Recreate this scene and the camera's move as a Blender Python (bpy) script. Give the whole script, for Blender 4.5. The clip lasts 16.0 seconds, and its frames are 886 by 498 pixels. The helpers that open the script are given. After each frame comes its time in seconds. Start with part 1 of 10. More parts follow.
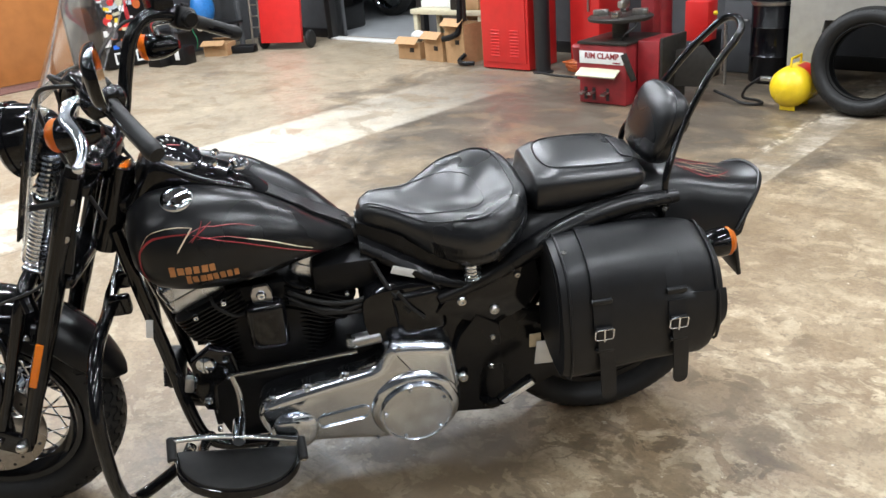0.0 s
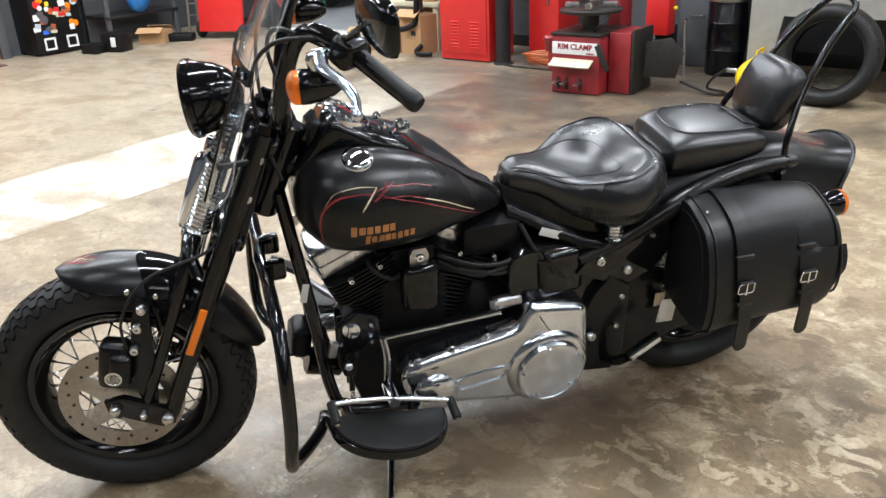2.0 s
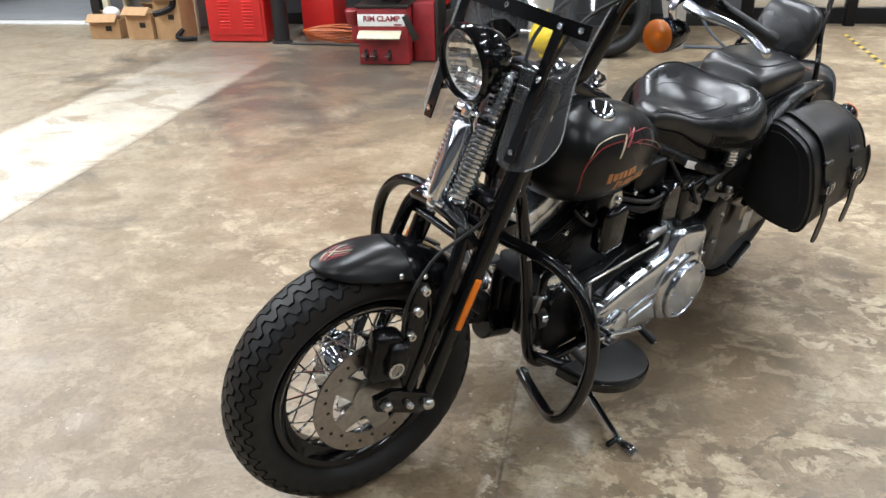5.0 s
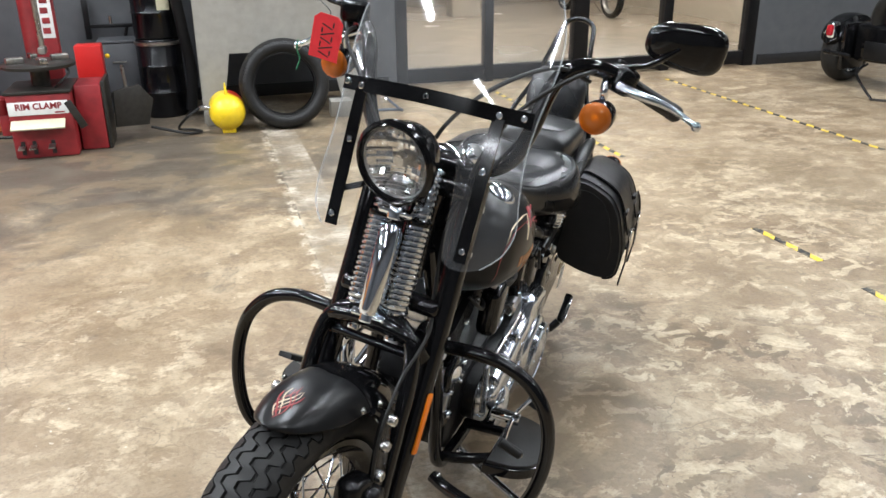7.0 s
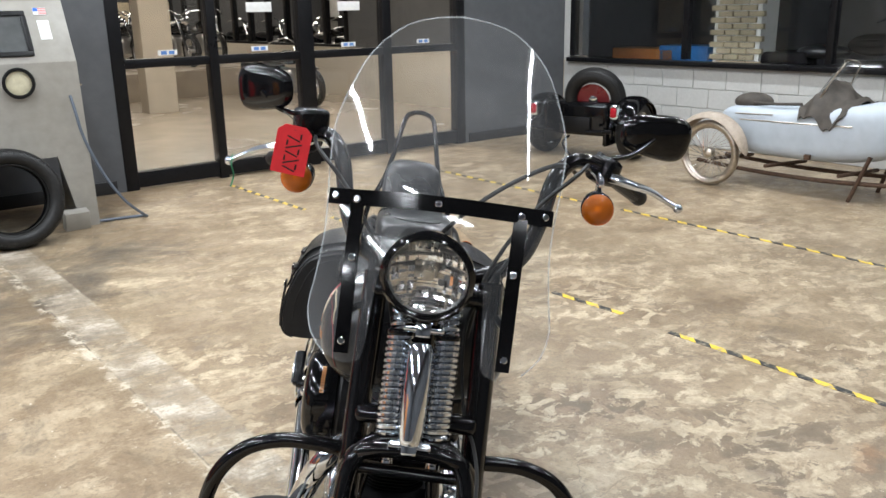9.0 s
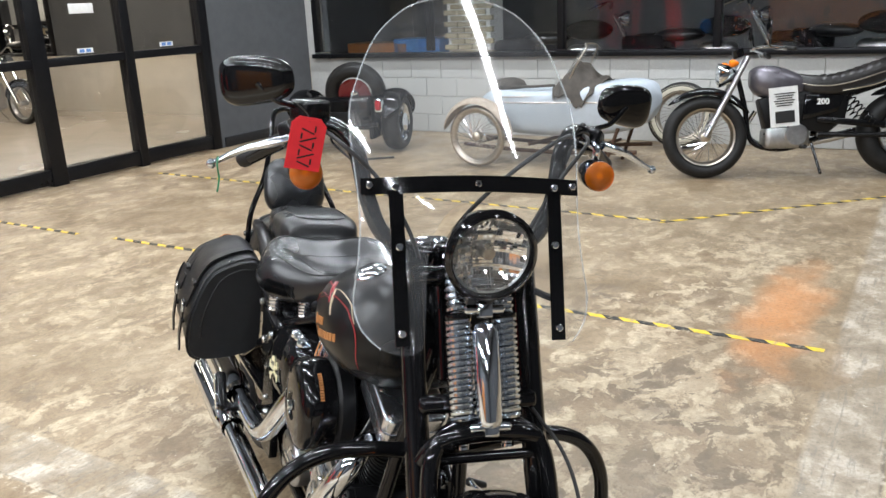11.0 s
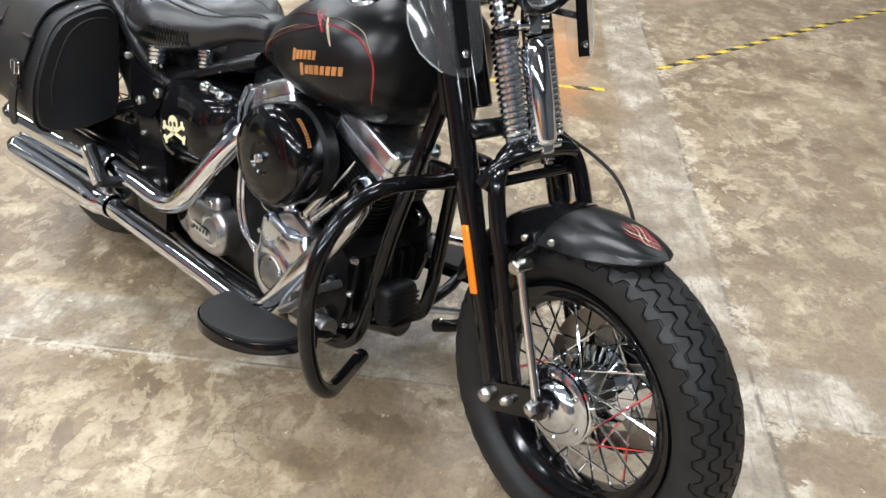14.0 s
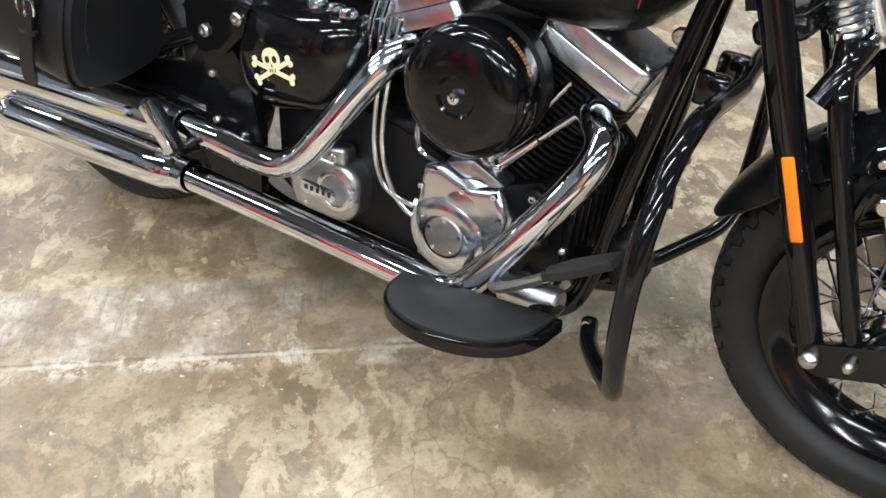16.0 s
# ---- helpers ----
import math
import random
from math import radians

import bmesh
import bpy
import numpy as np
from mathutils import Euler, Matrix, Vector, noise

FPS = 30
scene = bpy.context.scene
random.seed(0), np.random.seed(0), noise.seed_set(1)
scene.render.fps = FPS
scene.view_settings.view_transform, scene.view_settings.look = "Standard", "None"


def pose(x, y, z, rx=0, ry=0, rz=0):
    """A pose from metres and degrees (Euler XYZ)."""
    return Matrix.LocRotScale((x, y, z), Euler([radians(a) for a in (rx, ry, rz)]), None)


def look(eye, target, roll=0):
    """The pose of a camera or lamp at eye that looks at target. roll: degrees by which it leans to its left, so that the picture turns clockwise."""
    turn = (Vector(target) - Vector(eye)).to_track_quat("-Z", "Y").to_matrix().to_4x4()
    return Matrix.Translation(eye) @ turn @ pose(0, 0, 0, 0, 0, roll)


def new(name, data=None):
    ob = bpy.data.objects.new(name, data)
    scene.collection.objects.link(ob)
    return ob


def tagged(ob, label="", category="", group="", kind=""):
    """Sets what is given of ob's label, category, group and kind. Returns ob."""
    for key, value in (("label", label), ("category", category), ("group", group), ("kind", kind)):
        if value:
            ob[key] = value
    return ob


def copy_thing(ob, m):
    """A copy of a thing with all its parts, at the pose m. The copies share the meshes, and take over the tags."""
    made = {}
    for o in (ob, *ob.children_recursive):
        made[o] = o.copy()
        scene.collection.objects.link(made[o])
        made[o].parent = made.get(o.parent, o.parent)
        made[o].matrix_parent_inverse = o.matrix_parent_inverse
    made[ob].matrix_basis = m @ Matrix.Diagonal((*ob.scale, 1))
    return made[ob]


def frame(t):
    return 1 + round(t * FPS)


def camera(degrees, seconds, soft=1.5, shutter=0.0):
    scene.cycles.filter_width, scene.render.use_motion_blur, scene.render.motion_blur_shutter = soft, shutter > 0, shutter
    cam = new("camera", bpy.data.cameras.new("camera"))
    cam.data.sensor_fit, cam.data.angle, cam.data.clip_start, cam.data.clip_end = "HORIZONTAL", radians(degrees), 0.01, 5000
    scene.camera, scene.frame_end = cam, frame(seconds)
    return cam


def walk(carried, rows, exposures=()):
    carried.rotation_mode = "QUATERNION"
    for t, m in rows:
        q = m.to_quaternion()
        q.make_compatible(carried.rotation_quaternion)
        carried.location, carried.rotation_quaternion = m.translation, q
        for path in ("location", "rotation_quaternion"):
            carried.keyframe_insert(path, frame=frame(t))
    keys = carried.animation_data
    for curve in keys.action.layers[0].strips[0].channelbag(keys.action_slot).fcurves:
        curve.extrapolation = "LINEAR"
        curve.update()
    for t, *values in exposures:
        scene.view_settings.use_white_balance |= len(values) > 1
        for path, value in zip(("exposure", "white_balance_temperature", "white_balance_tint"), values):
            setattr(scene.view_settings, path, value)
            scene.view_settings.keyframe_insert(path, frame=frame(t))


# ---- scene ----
cam = camera(56.6, 16.0)
PATH = [
    (0, (0.095, -2.0, 1.408), (0.364, -0.171, 0.644), -4.9),
    (0.5, (-0.072, -2.045, 1.406), (0.254, -0.22, 0.656), -5.0),
    (1, (-0.202, -2.059, 1.404), (0.123, -0.24, 0.638), -4.4),
    (1.5, (-0.356, -1.994, 1.39), (0.0, -0.187, 0.611), -4.5),
    (2, (-0.532, -1.936, 1.385), (-0.015, -0.169, 0.603), -2.6),
    (2.5, (-0.819, -1.914, 1.383), (-0.19, -0.183, 0.602), -0.9),
    (3, (-1.062, -1.845, 1.398), (-0.378, -0.157, 0.571), -0.1),
    (3.2, (-1.142, -1.793, 1.393), (-0.442, -0.117, 0.556), -0.5),
    (5.3, (-1.739, -1.25, 1.395), (-0.456, 0.018, 0.53), -1.9),
    (5.5, (-1.742, -1.178, 1.392), (-0.417, 0.034, 0.512), -1.9),
    (6, (-1.796, -1.028, 1.381), (-0.377, 0.043, 0.465), -1.2),
    (6.5, (-1.879, -0.849, 1.396), (-0.278, -0.036, 0.515), -1.0),
    (7, (-1.91, -0.726, 1.434), (-0.17, -0.068, 0.699), -0.6),
    (7.5, (-1.855, -0.574, 1.452), (-0.025, -0.049, 0.839), -1.4),
    (8, (-1.826, -0.422, 1.469), (0.061, -0.042, 0.927), -0.8),
    (8.5, (-1.852, -0.273, 1.459), (0.072, -0.087, 0.943), -0.4),
    (9, (-1.916, -0.096, 1.465), (0.005, -0.158, 0.911), -1.1),
    (9.5, (-1.917, 0.043, 1.456), (-0.02, -0.171, 0.86), -1.4),
    (9.7, (-1.889, 0.108, 1.452), (-0.001, -0.163, 0.851), -1.9),
    (11.8, (-1.732, 0.632, 1.444), (-0.064, -0.276, 0.818), -1.3),
    (12, (-1.699, 0.661, 1.422), (-0.062, -0.273, 0.753), -0.9),
    (12.5, (-1.578, 0.732, 1.375), (-0.076, -0.306, 0.558), -0.0),
    (13, (-1.505, 0.786, 1.347), (-0.125, -0.325, 0.419), 1.4),
    (13.5, (-1.457, 0.887, 1.336), (-0.201, -0.291, 0.318), 2.0),
    (14, (-1.377, 1.057, 1.327), (-0.242, -0.212, 0.278), 3.2),
    (14.5, (-1.224, 1.149, 1.308), (-0.153, -0.141, 0.218), 3.5),
    (15, (-0.986, 1.148, 1.285), (0.065, -0.118, 0.148), 1.3),
    (15.5, (-0.808, 1.139, 1.264), (0.16, -0.133, 0.061), 0.2),
    (16, (-0.635, 1.115, 1.227), (0.151, -0.173, -0.085), 0.6),
]
walk(cam, [(t, look(eye, target, roll)) for t, eye, target, roll in PATH],
     ((0, 0.0), (0.5, -0.03), (1.0, 0.0), (1.5, 0.0), (2.0, 0.05), (2.5, 0.02), (3, -0.16), (5.5, -0.10), (6.0, -0.10), (6.5, 0.0), (7.0, 0.05), (7.5, 0.06), (8.5, -0.02), (9, -0.12), (9.5, -0.09), (12, 0.0), (13.5, 0.05), (14.0, 0.02), (14.5, -0.01), (15.0, 0.05), (15.5, 0.03), (16, -0.03)))

# ---- light ----
ROOM = pose(0, 0, 0, 0, 0, -53.2)


def rm(u, n, z=0.0, rz=0.0, rx=0.0, ry=0.0):
    """A pose in the workshop's own axes: u along the door wall, n towards it."""
    return ROOM @ pose(u, n, z, rx, ry, rz)


world = bpy.data.worlds.new("world")
scene.world = world
world.use_nodes = True
world.node_tree.nodes["Background"].inputs[0].default_value = (0.55, 0.6, 0.7, 1)
world.node_tree.nodes["Background"].inputs[1].default_value = 0.02
CEIL = 4.3
LAMP_W = 98.5
LAMPS = [(u, n) for u in (-5.6, -2.9, -0.2, 2.5, 5.2) for n in (-3.2, 0.4, 3.6)]
for u, n in LAMPS:
    la = bpy.data.lights.new("tube_light", "AREA")
    la.shape, la.size, la.size_y, la.energy = "RECTANGLE", 0.09, 2.2, LAMP_W * (2.1 if u < -4 else 1.15 if u < -2 else 1.0) * (0.45 if n < -1 else 1.0)
    la.color = (0.925, 0.98, 1.045)
    lo = new("tube_light", la)
    lo.matrix_basis = rm(u, n, CEIL - 0.36)
    tagged(lo, kind="structure")
for u, n in ((2.2, 9.0), (5.2, 9.0), (2.2, 15.5), (5.2, 16.5), (-5.8, 9.0), (9.6, 13.6), (9.6, 17.6)):
    la = bpy.data.lights.new("showroom_light", "AREA")
    la.shape, la.size, la.size_y, la.energy = "RECTANGLE", 2.4, 1.2, 102.0
    la.color = (1.0, 0.88, 0.74) if u > 0 else (0.9, 0.96, 1.0)
    lo = new("showroom_light", la)
    lo.matrix_basis = rm(u, n, 3.2)
    tagged(lo, kind="structure")

# ---- building helpers ----
def V(*a):
    return Vector(a)


def spline(pts, n=6, closed=False):
    """Catmull-Rom through the points, n steps a span."""
    P = [Vector(p) for p in pts]
    out, k = [], len(P)
    for i in range(k if closed else k - 1):
        if closed:
            a, b, c, d = P[i - 1], P[i], P[(i + 1) % k], P[(i + 2) % k]
        else:
            a, b, c, d = P[max(i - 1, 0)], P[i], P[i + 1], P[min(i + 2, k - 1)]
        for j in range(n):
            t = j / n
            out.append(0.5 * (2 * b + (c - a) * t + (2 * a - 5 * b + 4 * c - d) * t * t + (3 * b - a - 3 * c + d) * t ** 3))
    if not closed:
        out.append(P[-1].copy())
    return out


def lerp_table(table, x):
    """Rows of (x, values...), smoothly interpolated."""
    if x <= table[0][0]:
        return table[0][1:]
    for i in range(len(table) - 1):
        x0, x1 = table[i][0], table[i + 1][0]
        if x <= x1:
            t = (x - x0) / (x1 - x0)
            a, b = table[max(i - 1, 0)], table[i]
            c, d = table[i + 1], table[min(i + 2, len(table) - 1)]
            return [0.5 * (2 * q + (r - p) * t + (2 * p - 5 * q + 4 * r - s) * t * t + (3 * q - p - 3 * r + s) * t ** 3)
                    for p, q, r, s in zip(a[1:], b[1:], c[1:], d[1:])]
    return table[-1][1:]


def loops(bm, rings, closed=True, caps=True, wrap=False):
    """Skin a run of rings with equal counts."""
    vs = [[bm.verts.new(p) for p in ring] for ring in rings]
    n = len(vs[0])
    pairs = list(zip(vs, vs[1:])) + ([(vs[-1], vs[0])] if wrap else [])
    for a, b in pairs:
        for i in range(n if closed else n - 1):
            j = (i + 1) % n
            bm.faces.new((a[i], a[j], b[j], b[i]))
    if caps and closed and not wrap:
        bm.faces.new(list(reversed(vs[0])))
        bm.faces.new(vs[-1])
    return bm


def basis(d):
    d = Vector(d).normalized()
    return d.to_track_quat("Z", "Y").to_matrix()


def b_tube(pts, r, seg=10, wrap=False, flat=1.0, bm=None):
    """A tube along points; r a number or a list; flat squeezes it across."""
    bm = bm or bmesh.new()
    P = [Vector(p) for p in pts]
    n = len(P)
    rings, up = [], None
    for i, p in enumerate(P):
        a, b = (P[i - 1], P[(i + 1) % n]) if wrap else (P[max(i - 1, 0)], P[min(i + 1, n - 1)])
        d = (b - a).normalized()
        if up is None:
            up = d.orthogonal().normalized() if abs(d.z) > 0.95 else V(0, 0, 1)
        side = d.cross(up).normalized()
        up = side.cross(d).normalized()
        rr = r[i] if isinstance(r, (list, tuple)) else r
        rings.append([p + side * (rr * math.cos(t)) + up * (rr * flat * math.sin(t)) for t in [2 * math.pi * k / seg for k in range(seg)]])
    return loops(bm, rings, True, True, wrap)


def b_lathe(profile, seg=32, m=None, bm=None, caps=True):
    """Profile rows (radius, height) turned about z."""
    bm = bm or bmesh.new()
    m = m or Matrix()
    rings = [[m @ V(max(r, 1e-4) * math.cos(2 * math.pi * k / seg), max(r, 1e-4) * math.sin(2 * math.pi * k / seg), h) for k in range(seg)] for r, h in profile]
    return loops(bm, rings, True, caps)


def along(p, d, spin=0):
    """Pose with its z axis along d at p."""
    return Matrix.Translation(p) @ basis(d).to_4x4() @ pose(0, 0, 0, 0, 0, spin)


def b_cyl(p, q, r, seg=20, bev=0.0, r2=None, bm=None):
    p, q = Vector(p), Vector(q)
    h = (q - p).length
    r2 = r if r2 is None else r2
    prof = [(r - bev, 0), (r, bev), (r2, h - bev), (r2 - bev, h)] if bev else [(r, 0), (r2, h)]
    return b_lathe(prof, seg, along(p, q - p), bm)


def b_box(size, m=None, bev=0.0, seg=2, bm=None):
    """A box of full size, centred, with rounded edges."""
    b = bmesh.new()
    bmesh.ops.create_cube(b, size=1)
    bmesh.ops.scale(b, vec=size, verts=b.verts)
    if bev:
        bmesh.ops.bevel(b, geom=b.edges[:], offset=min(bev, 0.49 * min(size)), segments=seg, profile=0.5, affect="EDGES")
    if m:
        bmesh.ops.transform(b, matrix=m, verts=b.verts)
    return join_bm(bm, b)


def join_bm(bm, b):
    if bm is None:
        return b
    me = bpy.data.meshes.new("tmp")
    b.to_mesh(me)
    b.free()
    bm.from_mesh(me)
    bpy.data.meshes.remove(me)
    return bm


def b_plate(outline, z0, z1, m=None, bev=0.0, seg=2, bm=None):
    """A flat shape (x, y outline) given thickness along z, bevelled."""
    b = bmesh.new()
    lo = [b.verts.new((p[0], p[1], z0)) for p in outline]
    hi = [b.verts.new((p[0], p[1], z1)) for p in outline]
    b.faces.new(list(reversed(lo)))
    top = b.faces.new(hi)
    n = len(lo)
    for i in range(n):
        b.faces.new((lo[i], lo[(i + 1) % n], hi[(i + 1) % n], hi[i]))
    bmesh.ops.recalc_face_normals(b, faces=b.faces)
    if bev:
        bmesh.ops.bevel(b, geom=[e for e in top.edges], offset=bev, segments=seg, profile=0.5, affect="EDGES")
    if m:
        bmesh.ops.transform(b, matrix=m, verts=b.verts)
    return join_bm(bm, b)


def b_ball(p, r, bm=None, scale=(1, 1, 1), u=14, v=9):
    b = bmesh.new()
    bmesh.ops.create_uvsphere(b, u_segments=u, v_segments=v, radius=r)
    bmesh.ops.transform(b, matrix=Matrix.Translation(p) @ Matrix.Diagonal((*scale, 1)), verts=b.verts)
    return join_bm(bm, b)


def circle(r, n=32, c=(0, 0), a0=0, a1=360):
    full = a1 - a0 >= 360
    k = n if full else n - 1
    return [(c[0] + r * math.cos(radians(a0 + (a1 - a0) * i / k)), c[1] + r * math.sin(radians(a0 + (a1 - a0) * i / k))) for i in range(n)]


def rounded(w, h, r, n=5):
    out = []
    for cx, cy, a in ((w / 2 - r, h / 2 - r, 0), (-w / 2 + r, h / 2 - r, 90), (-w / 2 + r, -h / 2 + r, 180), (w / 2 - r, -h / 2 + r, 270)):
        out += circle(r, n, (cx, cy), a, a + 90)
    return out


def mesh_of(name, bm, mat, m=None, sharp=38, smooth=True):
    if m is not None:
        bmesh.ops.transform(bm, matrix=m, verts=bm.verts)
    bmesh.ops.recalc_face_normals(bm, faces=bm.faces)
    me = bpy.data.meshes.new(name)
    bm.to_mesh(me)
    bm.free()
    for mm in (mat if isinstance(mat, (list, tuple)) else [mat]):
        me.materials.append(mm)
    if smooth:
        me.polygons.foreach_set("use_smooth", [True] * len(me.polygons))
        me.set_sharp_from_angle(angle=radians(sharp))
    return me


def part(name, bm, mat, parent=None, label="", m=None, sharp=38, smooth=True, at=None):
    """One mesh object under a thing or a part; m bakes a pose into the mesh, at places the object."""
    me = bm if isinstance(bm, bpy.types.Mesh) else mesh_of(name, bm, mat, m, sharp, smooth)
    ob = new(name, me)
    if parent is not None:
        ob.parent = parent
    if at is not None:
        ob.matrix_basis = at
    return tagged(ob, label)


def thing(name, label, category, m=None, group="", kind=""):
    ob = new(name)
    ob.empty_display_size = 0.1
    if m is not None:
        ob.matrix_basis = m
    return tagged(ob, label, category, group, kind)


def solo(name, bm, mat, label, category="", m=None, group="", kind="", **k):
    """A thing that is one mesh; m places the object."""
    ob = part(name, bm, mat, None, "", at=m, **k)
    return tagged(ob, label, category, group, kind)


# ---- materials ----
def nodes_of(name):
    mt = bpy.data.materials.new(name)
    mt.use_nodes = True
    nt = mt.node_tree
    return mt, nt, nt.nodes["Principled BSDF"]


def N(nt, kind, operation=None, **k):
    n = nt.nodes.new(kind)
    if operation:
        n.operation = operation
    for key, v in k.items():
        n.inputs[key].default_value = v
    return n


def ramp(nt, fac, stops, interp="LINEAR"):
    r = nt.nodes.new("ShaderNodeValToRGB")
    r.color_ramp.interpolation = interp
    el = r.color_ramp.elements
    while len(el) < len(stops):
        el.new(0.5)
    for e, (p, c) in zip(el, stops):
        e.position = p
        e.color = (c, c, c, 1) if isinstance(c, (int, float)) else (*c, 1)
    nt.links.new(fac, r.inputs[0])
    return r.outputs[0]


def coords(nt, scale=(1, 1, 1), rot=0.0):
    tc = nt.nodes.new("ShaderNodeTexCoord")
    mp = nt.nodes.new("ShaderNodeMapping")
    mp.inputs["Scale"].default_value = scale
    mp.inputs["Rotation"].default_value = (0, 0, rot)
    nt.links.new(tc.outputs["Object"], mp.inputs[0])
    return mp.outputs[0]


def tex(nt, co, scale, detail=4.0, rough=0.55, dist=0.0):
    n = N(nt, "ShaderNodeTexNoise", Scale=scale, Detail=detail, Roughness=rough, Distortion=dist)
    nt.links.new(co, n.inputs["Vector"])
    return n.outputs["Fac"]


def mixc(nt, fac, a, b, mode="MIX"):
    n = nt.nodes.new("ShaderNodeMix")
    n.data_type = "RGBA"
    n.blend_type = mode
    for sock, v in ((n.inputs[0], fac), (n.inputs[6], a), (n.inputs[7], b)):
        if isinstance(v, (int, float)):
            sock.default_value = v if sock.type == "VALUE" else (v, v, v, 1)
        elif isinstance(v, tuple):
            sock.default_value = (*v, 1)
        else:
            nt.links.new(v, sock)
    return n.outputs[2]


def bump(nt, bs, fac, strength=0.2, dist=0.002):
    b = N(nt, "ShaderNodeBump", Strength=strength, Distance=dist)
    nt.links.new(fac, b.inputs["Height"])
    nt.links.new(b.outputs[0], bs.inputs["Normal"])


def material(name, col, rough=0.5, metal=0.0, vary=0.15, grain=30.0, bmp=0.0, bscale=200.0, coat=0.0, rvary=0.08, dirt=None, **extra):
    """A plain surface with mottled colour, uneven gloss and fine relief."""
    mt, nt, bs = nodes_of(name)
    co = coords(nt)
    f1 = tex(nt, co, grain, 5)
    f2 = tex(nt, co, grain * 0.12, 3)
    lo, hi = tuple(c * (1 - vary) for c in col), tuple(min(1, c * (1 + vary)) for c in col)
    c1 = ramp(nt, f1, [(0.3, lo), (0.7, hi)])
    c = mixc(nt, ramp(nt, f2, [(0.35, 0.0), (0.75, 0.5)]), c1, dirt or tuple(c * (1 - 1.3 * vary) for c in col))
    nt.links.new(c, bs.inputs["Base Color"])
    nt.links.new(ramp(nt, f2, [(0.3, max(0.0, rough - rvary)), (0.75, min(1, rough + rvary))]), bs.inputs["Roughness"])
    bs.inputs["Metallic"].default_value = metal
    bs.inputs["Coat Weight"].default_value = coat
    bs.inputs["Coat Roughness"].default_value = 0.04
    for k, v in extra.items():
        bs.inputs[k.replace("_", " ")].default_value = v
    if bmp:
        bump(nt, bs, tex(nt, co, bscale, 3), bmp)
    return mt


M = {}
M["gloss_black"] = material("gloss_black", (0.004, 0.004, 0.0045), 0.09, vary=0.3, rvary=0.05, Specular_IOR_Level=0.42)
M["matte_black"] = material("matte_black", (0.006, 0.006, 0.0065), 0.29, vary=0.25, bmp=0.02, bscale=900, rvary=0.05, Specular_IOR_Level=0.36)
M["satin_black"] = material("satin_black", (0.004, 0.004, 0.0045), 0.26, vary=0.3, rvary=0.08, Specular_IOR_Level=0.3)
M["engine_black"] = material("engine_black", (0.0045, 0.0045, 0.005), 0.42, vary=0.3, bmp=0.15, bscale=500, Specular_IOR_Level=0.22)
M["plastic_black"] = material("plastic_black", (0.006, 0.006, 0.0065), 0.42, vary=0.2, bmp=0.05, bscale=700, Specular_IOR_Level=0.25)
M["rubber"] = material("rubber", (0.013, 0.0128, 0.0125), 0.5, vary=0.3, bmp=0.1, bscale=400, dirt=(0.02, 0.019, 0.018), Specular_IOR_Level=0.28)
M["leather"] = material("leather", (0.007, 0.0075, 0.0085), 0.30, vary=0.25, bmp=0.16, bscale=420, rvary=0.08, Specular_IOR_Level=0.72)
M["bag_leather"] = material("bag_leather", (0.006, 0.0062, 0.007), 0.44, vary=0.3, bmp=0.2, bscale=300, rvary=0.1, Specular_IOR_Level=0.38)
M["tooled"] = material("tooled_leather", (0.012, 0.012, 0.013), 0.38, vary=0.3, bmp=0.9, bscale=110)
M["chrome"] = material("chrome", (0.81, 0.86, 0.92), 0.06, 1.0, vary=0.06, rvary=0.04, grain=12)
M["polished"] = material("polished_aluminium", (0.70, 0.745, 0.80), 0.18, 1.0, vary=0.1, rvary=0.06, grain=18, bmp=0.02, bscale=150)
M["cast"] = material("cast_aluminium", (0.50, 0.50, 0.50), 0.34, 1.0, vary=0.15, bmp=0.1, bscale=300)
M["steel"] = material("steel", (0.42, 0.40, 0.37), 0.32, 1.0, vary=0.2, grain=60, rvary=0.1)
M["zinc"] = material("zinc", (0.62, 0.61, 0.58), 0.25, 1.0, vary=0.15)
M["glass_dark"] = material("gauge_glass", (0.01, 0.01, 0.012), 0.04, vary=0.2)
M["orange_solid"] = material("amber_reflector", (0.90, 0.22, 0.01), 0.18, vary=0.08, bmp=0.2, bscale=500)
M["letter"] = material("copper_lettering", (0.46, 0.19, 0.06), 0.4, vary=0.25)
M["stripe_red"] = material("red_pinstripe", (0.25, 0.018, 0.022), 0.38, vary=0.25)
M["stripe_cream"] = material("cream_pinstripe", (0.52, 0.42, 0.28), 0.38, vary=0.15)
M["bone"] = material("bone_paint", (0.75, 0.68, 0.42), 0.4, vary=0.12)
M["red_tag"] = material("red_card", (0.75, 0.024, 0.035), 0.55, vary=0.1)
M["green"] = material("green_string", (0.02, 0.20, 0.09), 0.6)
M["ink"] = material("ink", (0.01, 0.01, 0.01), 0.5)
M["white"] = material("white_label", (0.72, 0.72, 0.70), 0.5, vary=0.08)
M["disc"] = material("disc_steel", (0.36, 0.33, 0.30), 0.30, 1.0, vary=0.15, grain=80)


def glass(name, tint=(1, 1, 1), rough=0.0, ior=1.45):
    mt, nt, bs = nodes_of(name)
    co = coords(nt)
    nt.links.new(ramp(nt, tex(nt, co, 8, 4), [(0.4, rough), (0.8, rough + 0.03)]), bs.inputs["Roughness"])
    bs.inputs["Base Color"].default_value = (*tint, 1)
    bs.inputs["Transmission Weight"].default_value = 1.0
    bs.inputs["IOR"].default_value = ior
    return mt


